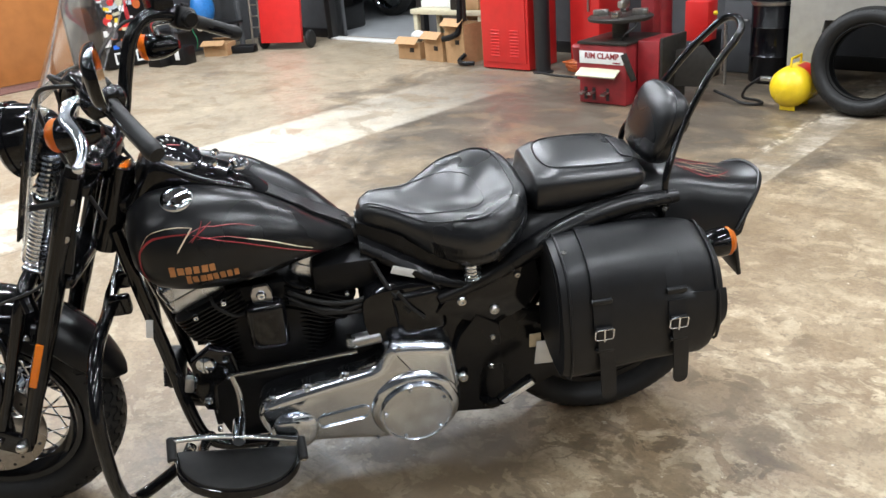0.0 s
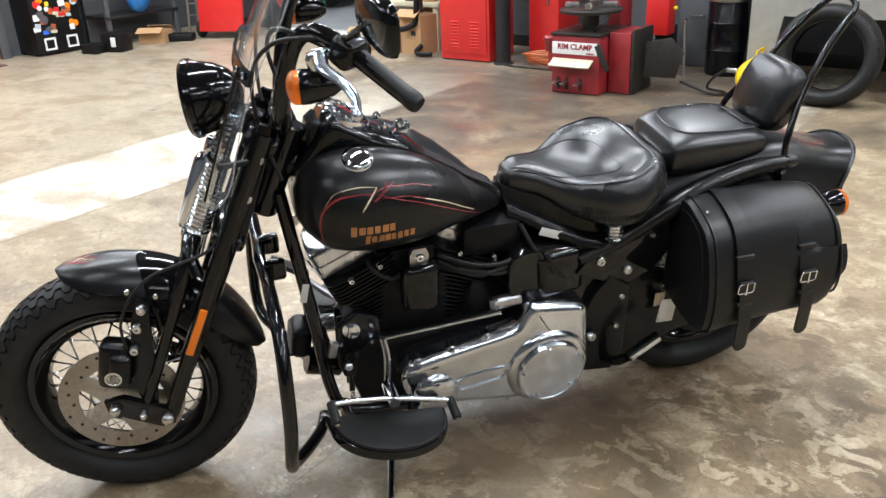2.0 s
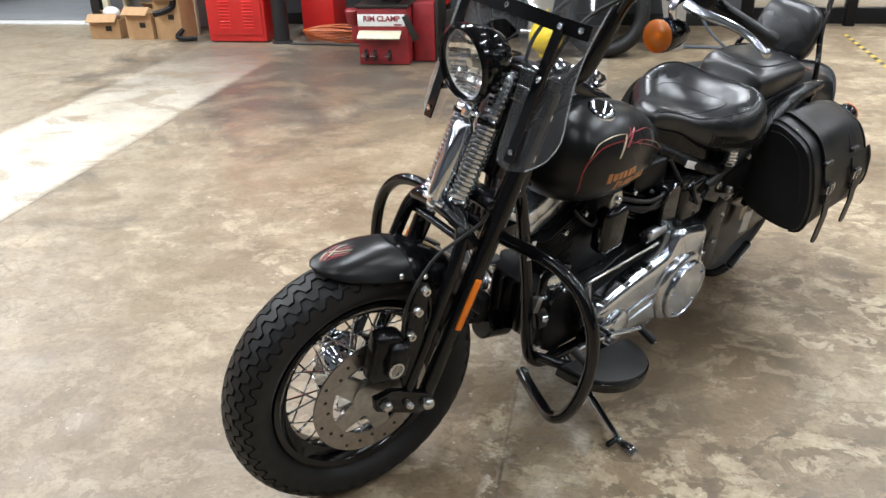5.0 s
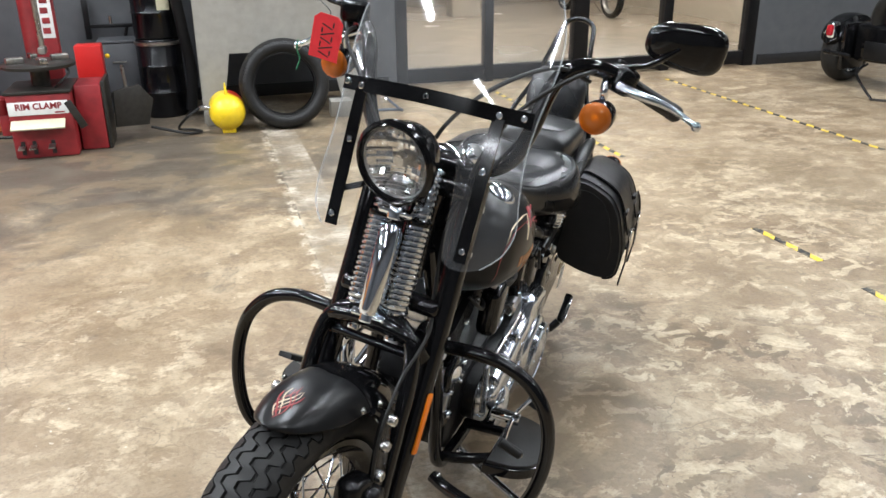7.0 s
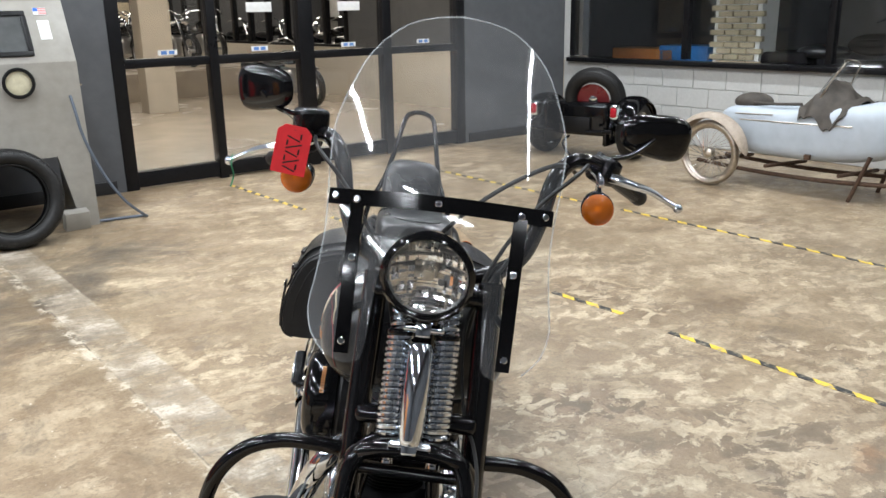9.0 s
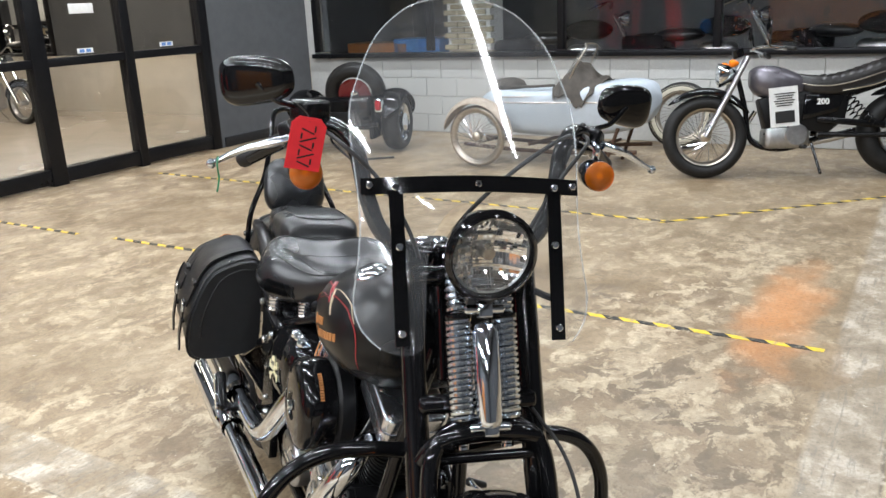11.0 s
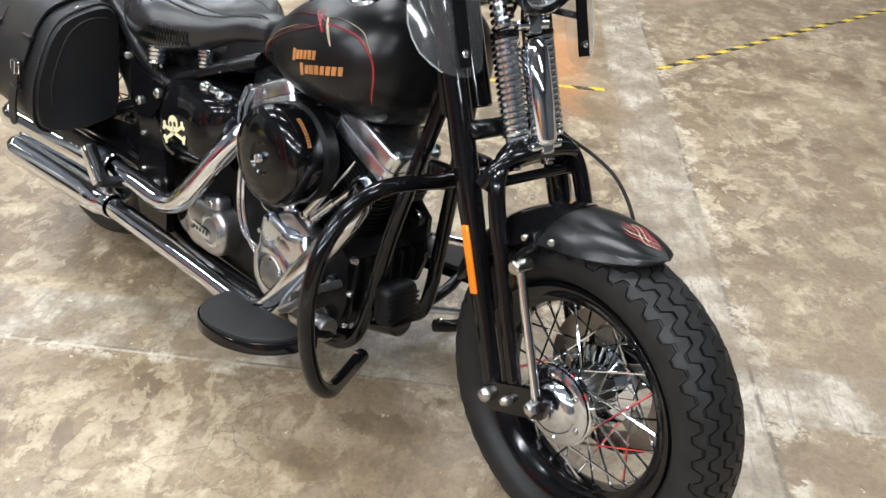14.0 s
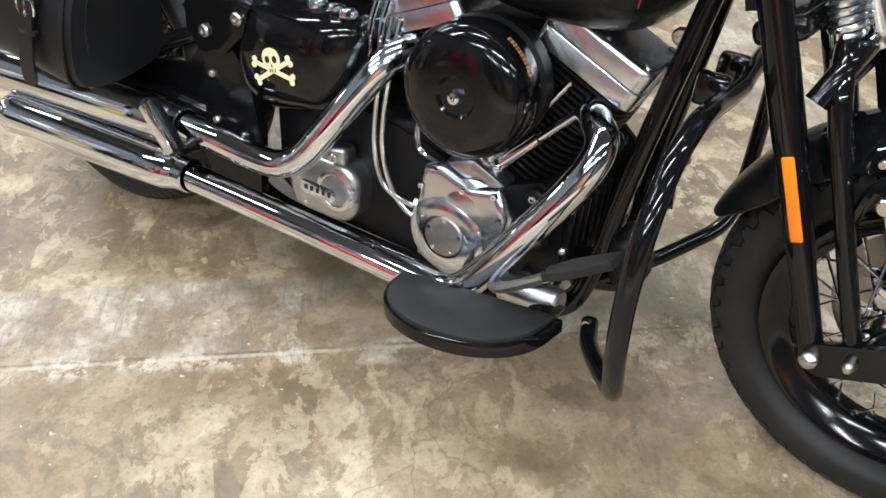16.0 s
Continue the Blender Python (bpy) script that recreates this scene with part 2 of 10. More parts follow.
M["glass"] = glass("clear_glass", (0.93, 0.95, 0.95))


def hazed(name, haze, spec_ior=1.5, wipe=6.0, tint=(0.985, 0.99, 0.99), film_col=(0.75, 0.76, 0.78)):
    """A thin clear sheet: sees straight through, with real gloss and an uneven diffuse film."""
    mt, nt, bs = nodes_of(name)
    co = coords(nt, (1, 1, 0.6))
    bs.inputs["Base Color"].default_value = (*film_col, 1)
    bs.inputs["Roughness"].default_value = 0.5
    tr = N(nt, "ShaderNodeBsdfTransparent", Color=(*tint, 1))
    film = nt.nodes.new("ShaderNodeMixShader")
    nt.links.new(ramp(nt, tex(nt, co, wipe, 6, 0.6, 1.2), [(0.3, haze * 0.5), (0.75, haze * 1.7)]), film.inputs[0])
    nt.links.new(tr.outputs[0], film.inputs[1])
    nt.links.new(bs.outputs[0], film.inputs[2])
    gl = N(nt, "ShaderNodeBsdfGlossy", Roughness=0.035)
    lw = N(nt, "ShaderNodeLayerWeight", Blend=0.5)
    k0 = ((spec_ior - 1) / (spec_ior + 1)) ** 2
    fr = ramp(nt, lw.outputs["Facing"], [(0.0, k0), (0.55, k0 * 1.6), (0.8, 0.18), (0.93, 0.5), (1.0, 1.0)])
    top = nt.nodes.new("ShaderNodeMixShader")
    nt.links.new(fr, top.inputs[0])
    nt.links.new(film.outputs[0], top.inputs[1])
    nt.links.new(gl.outputs[0], top.inputs[2])
    nt.links.new(top.outputs[0], nt.nodes["Material Output"].inputs["Surface"])
    return mt


M["shield"] = hazed("clear_polycarbonate", 0.027)
M["orange"] = hazed("amber_lens", 0.36, 1.5, 0.25, (1.0, 0.46, 0.01), (1.0, 0.24, 0.004))
M["lens"] = hazed("headlamp_glass", 0.022, 1.45, 30.0)
M["edge"] = material("sheet_edge_highlight", (0.62, 0.66, 0.68), 0.25, vary=0.1, Alpha=0.3)
M["bowl"] = material("reflector_silver", (0.93, 0.93, 0.93), 0.10, 1.0, vary=0.04)
M["satin_alu"] = material("buffed_aluminium", (0.76, 0.79, 0.83), 0.26, 1.0, vary=0.12, rvary=0.08, grain=25, bmp=0.04, bscale=120)

# ---- workshop: floor, walls, ceiling ----
def floor_material():
    mt, nt, bs = nodes_of("stained_concrete")
    co = coords(nt)
    sep = nt.nodes.new("ShaderNodeSeparateXYZ")
    nt.links.new(co, sep.inputs[0])
    big = tex(nt, co, 0.42, 3, 0.5, 0.3)
    mid = tex(nt, co, 1.9, 12, 0.72, 0.4)
    mid2 = tex(nt, coords(nt, (1.0, 1.45, 1), 0.5), 3.6, 12, 0.74, 0.25)
    small = tex(nt, coords(nt, (1.2, 1, 1), 0.9), 15, 9, 0.72, 0.3)
    fine = tex(nt, co, 60, 8, 0.75)
    base = ramp(nt, mid, [(0.36, (0.165, 0.113, 0.066)), (0.45, (0.232, 0.165, 0.099)), (0.52, (0.288, 0.212, 0.132)), (0.59, (0.345, 0.264, 0.172)), (0.68, (0.415, 0.330, 0.225))])
    base = mixc(nt, ramp(nt, big, [(0.44, 0.0), (0.62, 0.5)]), base, (0.261, 0.200, 0.130))
    base = mixc(nt, ramp(nt, small, [(0.40, 0.35), (0.48, 0.0)]), base, (0.157, 0.105, 0.058))
    # brown patches of old sealer with ragged edges
    old = ramp(nt, tex(nt, coords(nt, (1.3, 1, 1), 2.0), 2.9, 13, 0.74, 0.3), [(0.425, 0.42), (0.445, 0.0)])
    base = mixc(nt, old, base, (0.172, 0.117, 0.065))
    # pale flakes where the sealer has come away, fewer towards the far left bay
    flake = ramp(nt, mid2, [(0.525, 0.0), (0.542, 0.7), (0.62, 1.0)])
    gate = ramp(nt, tex(nt, co, 0.9, 6, 0.6), [(0.40, 0.12), (0.56, 0.85)])
    bay = N(nt, "ShaderNodeMapRange")
    nt.links.new(sep.outputs[0], bay.inputs[0])
    for q, v in enumerate((-3.2, -0.8, 0.25, 1.0)):
        bay.inputs[q + 1].default_value = v
    fm = mixc(nt, 1.0, mixc(nt, 1.0, flake, gate, "MULTIPLY"), bay.outputs[0], "MULTIPLY")
    # base mixed paler and greyer towards the far left bay
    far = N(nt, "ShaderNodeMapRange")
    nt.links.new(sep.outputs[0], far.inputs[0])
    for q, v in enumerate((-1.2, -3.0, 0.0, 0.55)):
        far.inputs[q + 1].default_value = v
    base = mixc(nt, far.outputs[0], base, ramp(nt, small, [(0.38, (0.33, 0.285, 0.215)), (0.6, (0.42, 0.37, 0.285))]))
    pale = ramp(nt, small, [(0.36, (0.387, 0.303, 0.196)), (0.5, (0.481, 0.388, 0.262)), (0.64, (0.585, 0.483, 0.341))])
    base = mixc(nt, fm, base, pale)
    # crisp chips of sealer, pale where lifted and brown where thick
    def chips_of(turn, scale, lo, gate_lo, gate_hi, top):
        c2 = coords(nt, (1.0, 1.2, 1), turn)
        m = ramp(nt, tex(nt, c2, scale, 9, 0.64, 0.55), [(lo, 0.0), (lo + 0.012, top), (lo + 0.12, min(1.0, top * 1.25))])
        g = ramp(nt, tex(nt, c2, 1.05, 4, 0.55), [(gate_lo, 0.0), (gate_hi, 1.0)])
        return mixc(nt, 1.0, m, g, "MULTIPLY")

    vw = N(nt, "ShaderNodeVectorMath", operation="DISTANCE")
    nt.links.new(co, vw.inputs[0])
    vw.inputs[1].default_value = (0.95, 0.15, 0.0)
    rw_ = N(nt, "ShaderNodeMath", operation="DIVIDE")
    nt.links.new(vw.outputs["Value"], rw_.inputs[0])
    rw_.inputs[1].default_value = 4.0
    worn_zone = ramp(nt, rw_.outputs[0], [(0.16, 1.0), (0.45, 0.30), (1.0, 0.16)])
    base = mixc(nt, mixc(nt, 1.0, chips_of(0.4, 6.4, 0.515, 0.40, 0.56, 0.72), worn_zone, "MULTIPLY"), base, (0.105, 0.072, 0.042))
    # beyond the joint the next slab is smoother, with few flakes
    slab = N(nt, "ShaderNodeMapRange")
    nt.links.new(sep.outputs[0], slab.inputs[0])
    for q, v in enumerate((-0.155, -0.145, 0.62, 1.0)):
        slab.inputs[q + 1].default_value = v
    flk = mixc(nt, 1.0, chips_of(2.6, 8.0, 0.532, 0.40, 0.54, 0.75), mixc(nt, 1.0, bay.outputs[0], slab.outputs[0], "MULTIPLY"), "MULTIPLY")
    base = mixc(nt, mixc(nt, 1.0, flk, ramp(nt, rw_.outputs[0], [(0.3, 1.0), (0.75, 0.45)]), "MULTIPLY"), base, pale)
    # hairline cracks
    vor = N(nt, "ShaderNodeTexVoronoi", Scale=1.1)
    vor.feature = "DISTANCE_TO_EDGE"
    wv = N(nt, "ShaderNodeVectorMath", operation="ADD")
    nw = N(nt, "ShaderNodeTexNoise", Scale=2.2, Detail=6.0)
    nt.links.new(co, nw.inputs["Vector"])
    nt.links.new(co, wv.inputs[0])
    nt.links.new(nw.outputs["Color"], wv.inputs[1])
    nt.links.new(wv.outputs[0], vor.inputs["Vector"])
    hair = ramp(nt, vor.outputs["Distance"], [(0.0, 0.55), (0.006, 0.0)])
    base = mixc(nt, mixc(nt, 1.0, hair, ramp(nt, mid, [(0.46, 0.0), (0.54, 1.0)]), "MULTIPLY"), base, (0.104, 0.080, 0.051))
    # dark oil blots, thickest round the tyre machine
    vq = N(nt, "ShaderNodeVectorMath", operation="DISTANCE")
    nt.links.new(co, vq.inputs[0])
    vq.inputs[1].default_value = (-1.7, 4.2, 0.0)
    lift = N(nt, "ShaderNodeMath", operation="ADD")
    rng = N(nt, "ShaderNodeMath", operation="DIVIDE")
    nt.links.new(vq.outputs["Value"], rng.inputs[0])
    rng.inputs[1].default_value = 2.9
    near = ramp(nt, rng.outputs[0], [(0.0, 0.50), (0.42, 0.30), (1.0, 0.0)])
    nt.links.new(tex(nt, coords(nt, (1, 1, 1), 1.1), 1.5, 10, 0.7, 0.6), lift.inputs[0])
    nt.links.new(near, lift.inputs[1])
    blot = ramp(nt, lift.outputs[0], [(0.60, 0.0), (0.66, 0.45), (0.80, 0.85)])
    base = mixc(nt, blot, base, (0.062, 0.052, 0.042))

    def band(sock, centre, half, soft=0.012, wob=0.03):
        w = N(nt, "ShaderNodeMath", operation="MULTIPLY_ADD")
        nt.links.new(mid2, w.inputs[0])
        w.inputs[1].default_value = wob
        nt.links.new(sock, w.inputs[2])
        d = N(nt, "ShaderNodeMath", operation="SUBTRACT")
        nt.links.new(w.outputs[0], d.inputs[0])
        d.inputs[1].default_value = centre + wob * 0.5
        a = N(nt, "ShaderNodeMath", operation="ABSOLUTE")
        nt.links.new(d.outputs[0], a.inputs[0])
        r = N(nt, "ShaderNodeMapRange")
        nt.links.new(a.outputs[0], r.inputs[0])
        for i, v in enumerate((half - soft, half + soft, 1.0, 0.0)):
            r.inputs[i + 1].default_value = v
        return r.outputs[0]

    grey = ramp(nt, tex(nt, co, 5, 11, 0.72), [(0.36, (0.209, 0.169, 0.122)), (0.5, (0.345, 0.289, 0.220)), (0.56, (0.481, 0.418, 0.337)), (0.66, (0.627, 0.567, 0.477))])
    lane1 = band(sep.outputs[0], -0.043, 0.108, 0.006, 0.02)
    lane2 = band(sep.outputs[1], -1.005, 0.115)
    white = band(sep.outputs[0], -3.03, 0.44, 0.03, 0.10)
    fade = N(nt, "ShaderNodeMapRange")
    nt.links.new(sep.outputs[1], fade.inputs[0])
    for q, v in enumerate((1.6, 4.2, 1.0, 0.1)):
        fade.inputs[q + 1].default_value = v
    white = mixc(nt, 1.0, white, fade.outputs[0], "MULTIPLY")
    patchy = ramp(nt, tex(nt, co, 2.6, 9, 0.75), [(0.42, 0.12), (0.54, 0.9)])
    base = mixc(nt, mixc(nt, 1.0, lane1, patchy, "MULTIPLY"), base, grey)
    base = mixc(nt, mixc(nt, 1.0, lane2, 0.8, "MULTIPLY"), base, grey)
    worn = ramp(nt, tex(nt, co, 4, 11, 0.72), [(0.32, (0.40, 0.34, 0.25)), (0.44, (0.58, 0.52, 0.42)), (0.6, (0.68, 0.63, 0.53))])
    base = mixc(nt, mixc(nt, 1.0, white, 0.92, "MULTIPLY"), base, worn)
    crack = mixc(nt, 1.0, band(sep.outputs[0], -2.56, 0.006, 0.004, 0.03), mixc(nt, 1.0, band(sep.outputs[0], -0.150, 0.004, 0.002, 0.004), band(sep.outputs[1], -1.12, 0.006, 0.004, 0.02), "LIGHTEN"), "LIGHTEN")
    base = mixc(nt, mixc(nt, 1.0, crack, ramp(nt, tex(nt, co, 6, 6, 0.7), [(0.42, 0.1), (0.56, 0.8)]), "MULTIPLY"), base, (0.104, 0.085, 0.061))
    # crumbled pale edges along the joints, scratches and crisp brown film patches
    chip_n = tex(nt, coords(nt, (1, 1, 1), 0.7), 9, 9, 0.75)
    chips = mixc(nt, 1.0, mixc(nt, 1.0, band(sep.outputs[1], -1.145, 0.030, 0.012, 0.10), band(sep.outputs[0], -0.166, 0.026, 0.012, 0.05), "LIGHTEN"), ramp(nt, chip_n, [(0.50, 0.0), (0.54, 0.7)]), "MULTIPLY")
    base = mixc(nt, chips, base, (0.60, 0.53, 0.42))
    film = ramp(nt, tex(nt, coords(nt, (1.0, 1.4, 1), 3.3), 2.1, 10, 0.62, 0.9), [(0.548, 0.0), (0.556, 0.42), (0.70, 0.55)])
    base = mixc(nt, film, base, (0.215, 0.155, 0.092))
    scr = ramp(nt, tex(nt, coords(nt, (5.0, 46, 1), 0.12), 1.0, 7, 0.72), [(0.54, 0.0), (0.60, 0.55)])
    base = mixc(nt, mixc(nt, 1.0, scr, mixc(nt, 1.0, lane1, lane2, "LIGHTEN"), "MULTIPLY"), base, (0.19, 0.17, 0.14))
    crumb = ramp(nt, tex(nt, coords(nt, (1, 1, 1), 5.1), 26, 5, 0.6), [(0.685, 0.0), (0.70, 0.8)])
    base = mixc(nt, mixc(nt, 1.0, crumb, bay.outputs[0], "MULTIPLY"), base, (0.62, 0.56, 0.46))
    # pale ridge along the joint
    ridge = mixc(nt, 1.0, band(sep.outputs[0], -0.157, 0.0045, 0.002, 0.006), ramp(nt, tex(nt, co, 7, 6, 0.7), [(0.40, 0.15), (0.5, 0.85)]), "MULTIPLY")
    along_n = N(nt, "ShaderNodeMapRange")
    nt.links.new(sep.outputs[1], along_n.inputs[0])
    for q, v in enumerate((0.55, 1.25, 0.58, 0.08)):
        along_n.inputs[q + 1].default_value = v
    start_n = N(nt, "ShaderNodeMapRange")
    nt.links.new(sep.outputs[1], start_n.inputs[0])
    for q, v in enumerate((-0.15, 0.35, 0.12, 1.0)):
        start_n.inputs[q + 1].default_value = v
    ridge = mixc(nt, 1.0, ridge, mixc(nt, 1.0, along_n.outputs[0], start_n.outputs[0], "MULTIPLY"), "MULTIPLY")
    base = mixc(nt, ridge, base, (0.66, 0.60, 0.49))
    # floor mixed darker brown round u -1.0, n -0.25, following the mottle
    brown_near = N(nt, "ShaderNodeVectorMath", operation="DISTANCE")
    nt.links.new(co, brown_near.inputs[0])
    brown_near.inputs[1].default_value = (-1.0, -0.25, 0.0)
    brown_f = mixc(nt, 1.0, ramp(nt, brown_near.outputs["Value"], [(0.35, 0.36), (0.8, 0.0)]), ramp(nt, mid, [(0.42, 1.0), (0.60, 0.45)]), "MULTIPLY")
    base = mixc(nt, brown_f, base, (0.178, 0.128, 0.078))
    # ragged dark brown patch under the motorcycle, fading outwards
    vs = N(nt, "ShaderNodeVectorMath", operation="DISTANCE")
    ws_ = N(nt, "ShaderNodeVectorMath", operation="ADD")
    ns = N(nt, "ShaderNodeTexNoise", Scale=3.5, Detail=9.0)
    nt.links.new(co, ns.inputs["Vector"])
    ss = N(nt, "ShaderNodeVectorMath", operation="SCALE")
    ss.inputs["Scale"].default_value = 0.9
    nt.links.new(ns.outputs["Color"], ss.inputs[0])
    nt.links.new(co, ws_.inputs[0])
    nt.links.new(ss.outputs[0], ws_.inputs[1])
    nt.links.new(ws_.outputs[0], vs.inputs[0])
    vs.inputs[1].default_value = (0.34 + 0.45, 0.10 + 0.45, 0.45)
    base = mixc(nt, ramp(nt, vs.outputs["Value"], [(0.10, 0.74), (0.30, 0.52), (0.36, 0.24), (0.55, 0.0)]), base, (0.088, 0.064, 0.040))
    # spilt orange dye
    vd = N(nt, "ShaderNodeVectorMath", operation="DISTANCE")
    wob = N(nt, "ShaderNodeVectorMath", operation="ADD")
    nz = N(nt, "ShaderNodeTexNoise", Scale=5.0, Detail=5.0)
    nt.links.new(co, nz.inputs["Vector"])
    sc = N(nt, "ShaderNodeVectorMath", operation="SCALE")
    sc.inputs["Scale"].default_value = 0.34
    nt.links.new(nz.outputs["Color"], sc.inputs[0])
    nt.links.new(coords(nt, (0.34, 1.45, 1)), wob.inputs[0])
    nt.links.new(sc.outputs[0], wob.inputs[1])
    nt.links.new(wob.outputs[0], vd.inputs[0])
    vd.inputs[1].default_value = (2.40 * 0.34 + 0.17, -0.62 * 1.45 + 0.17, 0.17)
    dye = ramp(nt, vd.outputs["Value"], [(0.06, 0.62), (0.17, 0.42), (0.29, 0.0)])
    vb = N(nt, "ShaderNodeVectorMath", operation="DISTANCE")
    wb2 = N(nt, "ShaderNodeVectorMath", operation="ADD")
    nt.links.new(coords(nt, (0.9, 1.2, 1)), wb2.inputs[0])
    nt.links.new(sc.outputs[0], wb2.inputs[1])
    nt.links.new(wb2.outputs[0], vb.inputs[0])
    vb.inputs[1].default_value = (1.84 * 0.9 + 0.17, -0.80 * 1.2 + 0.17, 0.17)
    base = mixc(nt, ramp(nt, vb.outputs["Value"], [(0.15, 0.42), (0.19, 0.50), (0.21, 0.0)]), base, (0.235, 0.150, 0.080))
    base = mixc(nt, dye, base, (0.575, 0.219, 0.056))
    base = mixc(nt, ramp(nt, fine, [(0.36, 0.42), (0.5, 0.0)]), base, (0.094, 0.075, 0.051))
    nt.links.new(base, bs.inputs["Base Color"])
    nt.links.new(ramp(nt, mid2, [(0.38, 0.30), (0.58, 0.50)]), bs.inputs["Roughness"])
    bump(nt, bs, mixc(nt, 0.5, mid2, fine), 0.38, 0.003)
    return mt


M["floor"] = floor_material()
M["sticker_blue"] = material("blue_print", (0.10, 0.22, 0.50), 0.5)
M["wall_grey"] = material("grey_wall_paint", (0.079, 0.082, 0.088), 0.55, vary=0.12, grain=9, bmp=0.1, bscale=180)
M["base_black"] = material("black_skirting", (0.012, 0.012, 0.013), 0.4, vary=0.2)
M["ceiling"] = material("ceiling_paint", (0.08, 0.082, 0.09), 0.8, vary=0.1, grain=6)
M["block"] = material("painted_block", (0.50, 0.50, 0.48), 0.6, vary=0.07, grain=40, bmp=0.35, bscale=260)
M["mortar"] = material("painted_mortar", (0.50, 0.50, 0.48), 0.75, vary=0.1, grain=60, bmp=0.3)
M["frame_black"] = material("black_aluminium", (0.006, 0.006, 0.007), 0.35, vary=0.2, Specular_IOR_Level=0.22)
M["wood"] = material("orange_plywood", (0.38, 0.145, 0.04), 0.42, vary=0.14, grain=7)
M["show_floor"] = material("showroom_floor", (0.46, 0.40, 0.33), 0.25, vary=0.12, grain=3)
M["show_wall"] = material("showroom_wall", (0.55, 0.50, 0.42), 0.6, vary=0.08, grain=5)
M["cream_panel"] = material("cream_panel", (0.72, 0.62, 0.44), 0.5, vary=0.12, grain=4)
M["garage_floor"] = material("garage_floor", (0.33, 0.34, 0.35), 0.4, vary=0.12, grain=4)

WIN_U, DOOR_N, LEFT_U, BACK_N = 6.72, 5.66, -7.95, -6.2
bm = bmesh.new()
bmesh.ops.create_grid(bm, x_segments=1, y_segments=1, size=0.5)
bmesh.ops.scale(bm, vec=(60, 60, 1), verts=bm.verts)
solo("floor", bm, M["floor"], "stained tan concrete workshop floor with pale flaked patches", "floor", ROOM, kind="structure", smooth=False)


def wall(name, size, u, n, z, mat="wall_grey", label="dark grey painted workshop wall"):
    return solo(name, b_box(size), M[mat], label, "wall", rm(u, n, z), kind="structure", smooth=False)


T = 0.16
D0, D1, G0, G1 = 1.20, 5.09, -6.62, -5.10
yw = DOOR_N + T / 2
wall("wall_north_left", (G0 - LEFT_U, T, CEIL), (G0 + LEFT_U) / 2, yw, CEIL / 2)
wall("wall_north_middle", (D0 - G1, T, CEIL), (D0 + G1) / 2, yw, CEIL / 2)
wall("wall_north_right", (WIN_U - D1, T, CEIL), (WIN_U + D1) / 2, yw, CEIL / 2)
wall("wall_north_over_door", (D1 - D0, T, CEIL - 2.45), (D0 + D1) / 2, yw, (CEIL + 2.45) / 2)
wall("wall_north_over_opening", (G1 - G0, T, CEIL - 3.0), (G0 + G1) / 2, yw, (CEIL + 3.0) / 2)
wall("wall_west", (T, DOOR_N - BACK_N, CEIL), LEFT_U - T / 2, (DOOR_N + BACK_N) / 2, CEIL / 2)
wall("wall_south", (WIN_U - LEFT_U + 2 * T, T, CEIL), (WIN_U + LEFT_U) / 2, BACK_N - T / 2, CEIL / 2)
SILL, WTOP, W0, W1 = 0.875, 2.5, -5.4, 5.56
wall("wall_east_core", (T, DOOR_N - BACK_N, SILL - 0.03), WIN_U + T / 2 + 0.012, (DOOR_N + BACK_N) / 2, (SILL - 0.03) / 2, "mortar", "pale painted block wall")
wall("wall_east_over", (T, DOOR_N - BACK_N, CEIL - WTOP), WIN_U + T / 2, (DOOR_N + BACK_N) / 2, (CEIL + WTOP) / 2, "block", "pale painted block wall over the windows")
wall("wall_east_end", (T, BACK_N - W0, WTOP - SILL + 0.03), WIN_U + T / 2, (BACK_N + W0) / 2, (WTOP + SILL) / 2, "block", "pale painted block wall")
wall("wall_east_corner", (T, DOOR_N - W1 - 0.002, WTOP - SILL + 0.03), WIN_U + T / 2, (DOOR_N + W1) / 2, (WTOP + SILL) / 2 - 0.001, "block", "pale painted block wall")
solo("ceiling", b_box((WIN_U - LEFT_U + 3, DOOR_N - BACK_N + 3, 0.12)), M["ceiling"], "dark workshop ceiling", "ceiling", rm((WIN_U + LEFT_U) / 2, (DOOR_N + BACK_N) / 2, CEIL + 0.06), kind="structure", smooth=False)

# black skirting
for a, b in ((G1 + 0.1, D0 - 0.08), (D1 + 0.05, WIN_U - 0.02), (LEFT_U + 0.02, G0 - 0.1)):
    solo("baseboard", b_box((b - a, 0.016, 0.11), bev=0.004), M["base_black"], "black skirting board on the grey wall", "skirting", rm((a + b) / 2, DOOR_N - 0.009, 0.055), kind="structure")

# windows along the block wall
win = thing("window_1", "long black framed workshop window above the block wall", "window", rm(WIN_U, 0, 0), kind="structure")
cn, ln = (W0 + W1) / 2, W1 - W0
part("window_sill", b_box((0.20, ln, 0.05), pose(0.03, cn, SILL), 0.004), M["frame_black"], win, "black metal sill")
part("window_frame", b_box((0.09, ln, 0.07), pose(0.04, cn, WTOP - 0.035), 0.004), M["frame_black"], win)
MULL = [W1 - 0.035, 3.90, 2.30, 0.72, -0.90, -2.5, -4.1, W0 + 0.035]
for n in MULL:
    part("mullion", b_box((0.09, 0.07, WTOP - SILL - 0.095), pose(0.04, n, (SILL + WTOP) / 2 - 0.005), 0.004), M["frame_black"], win)
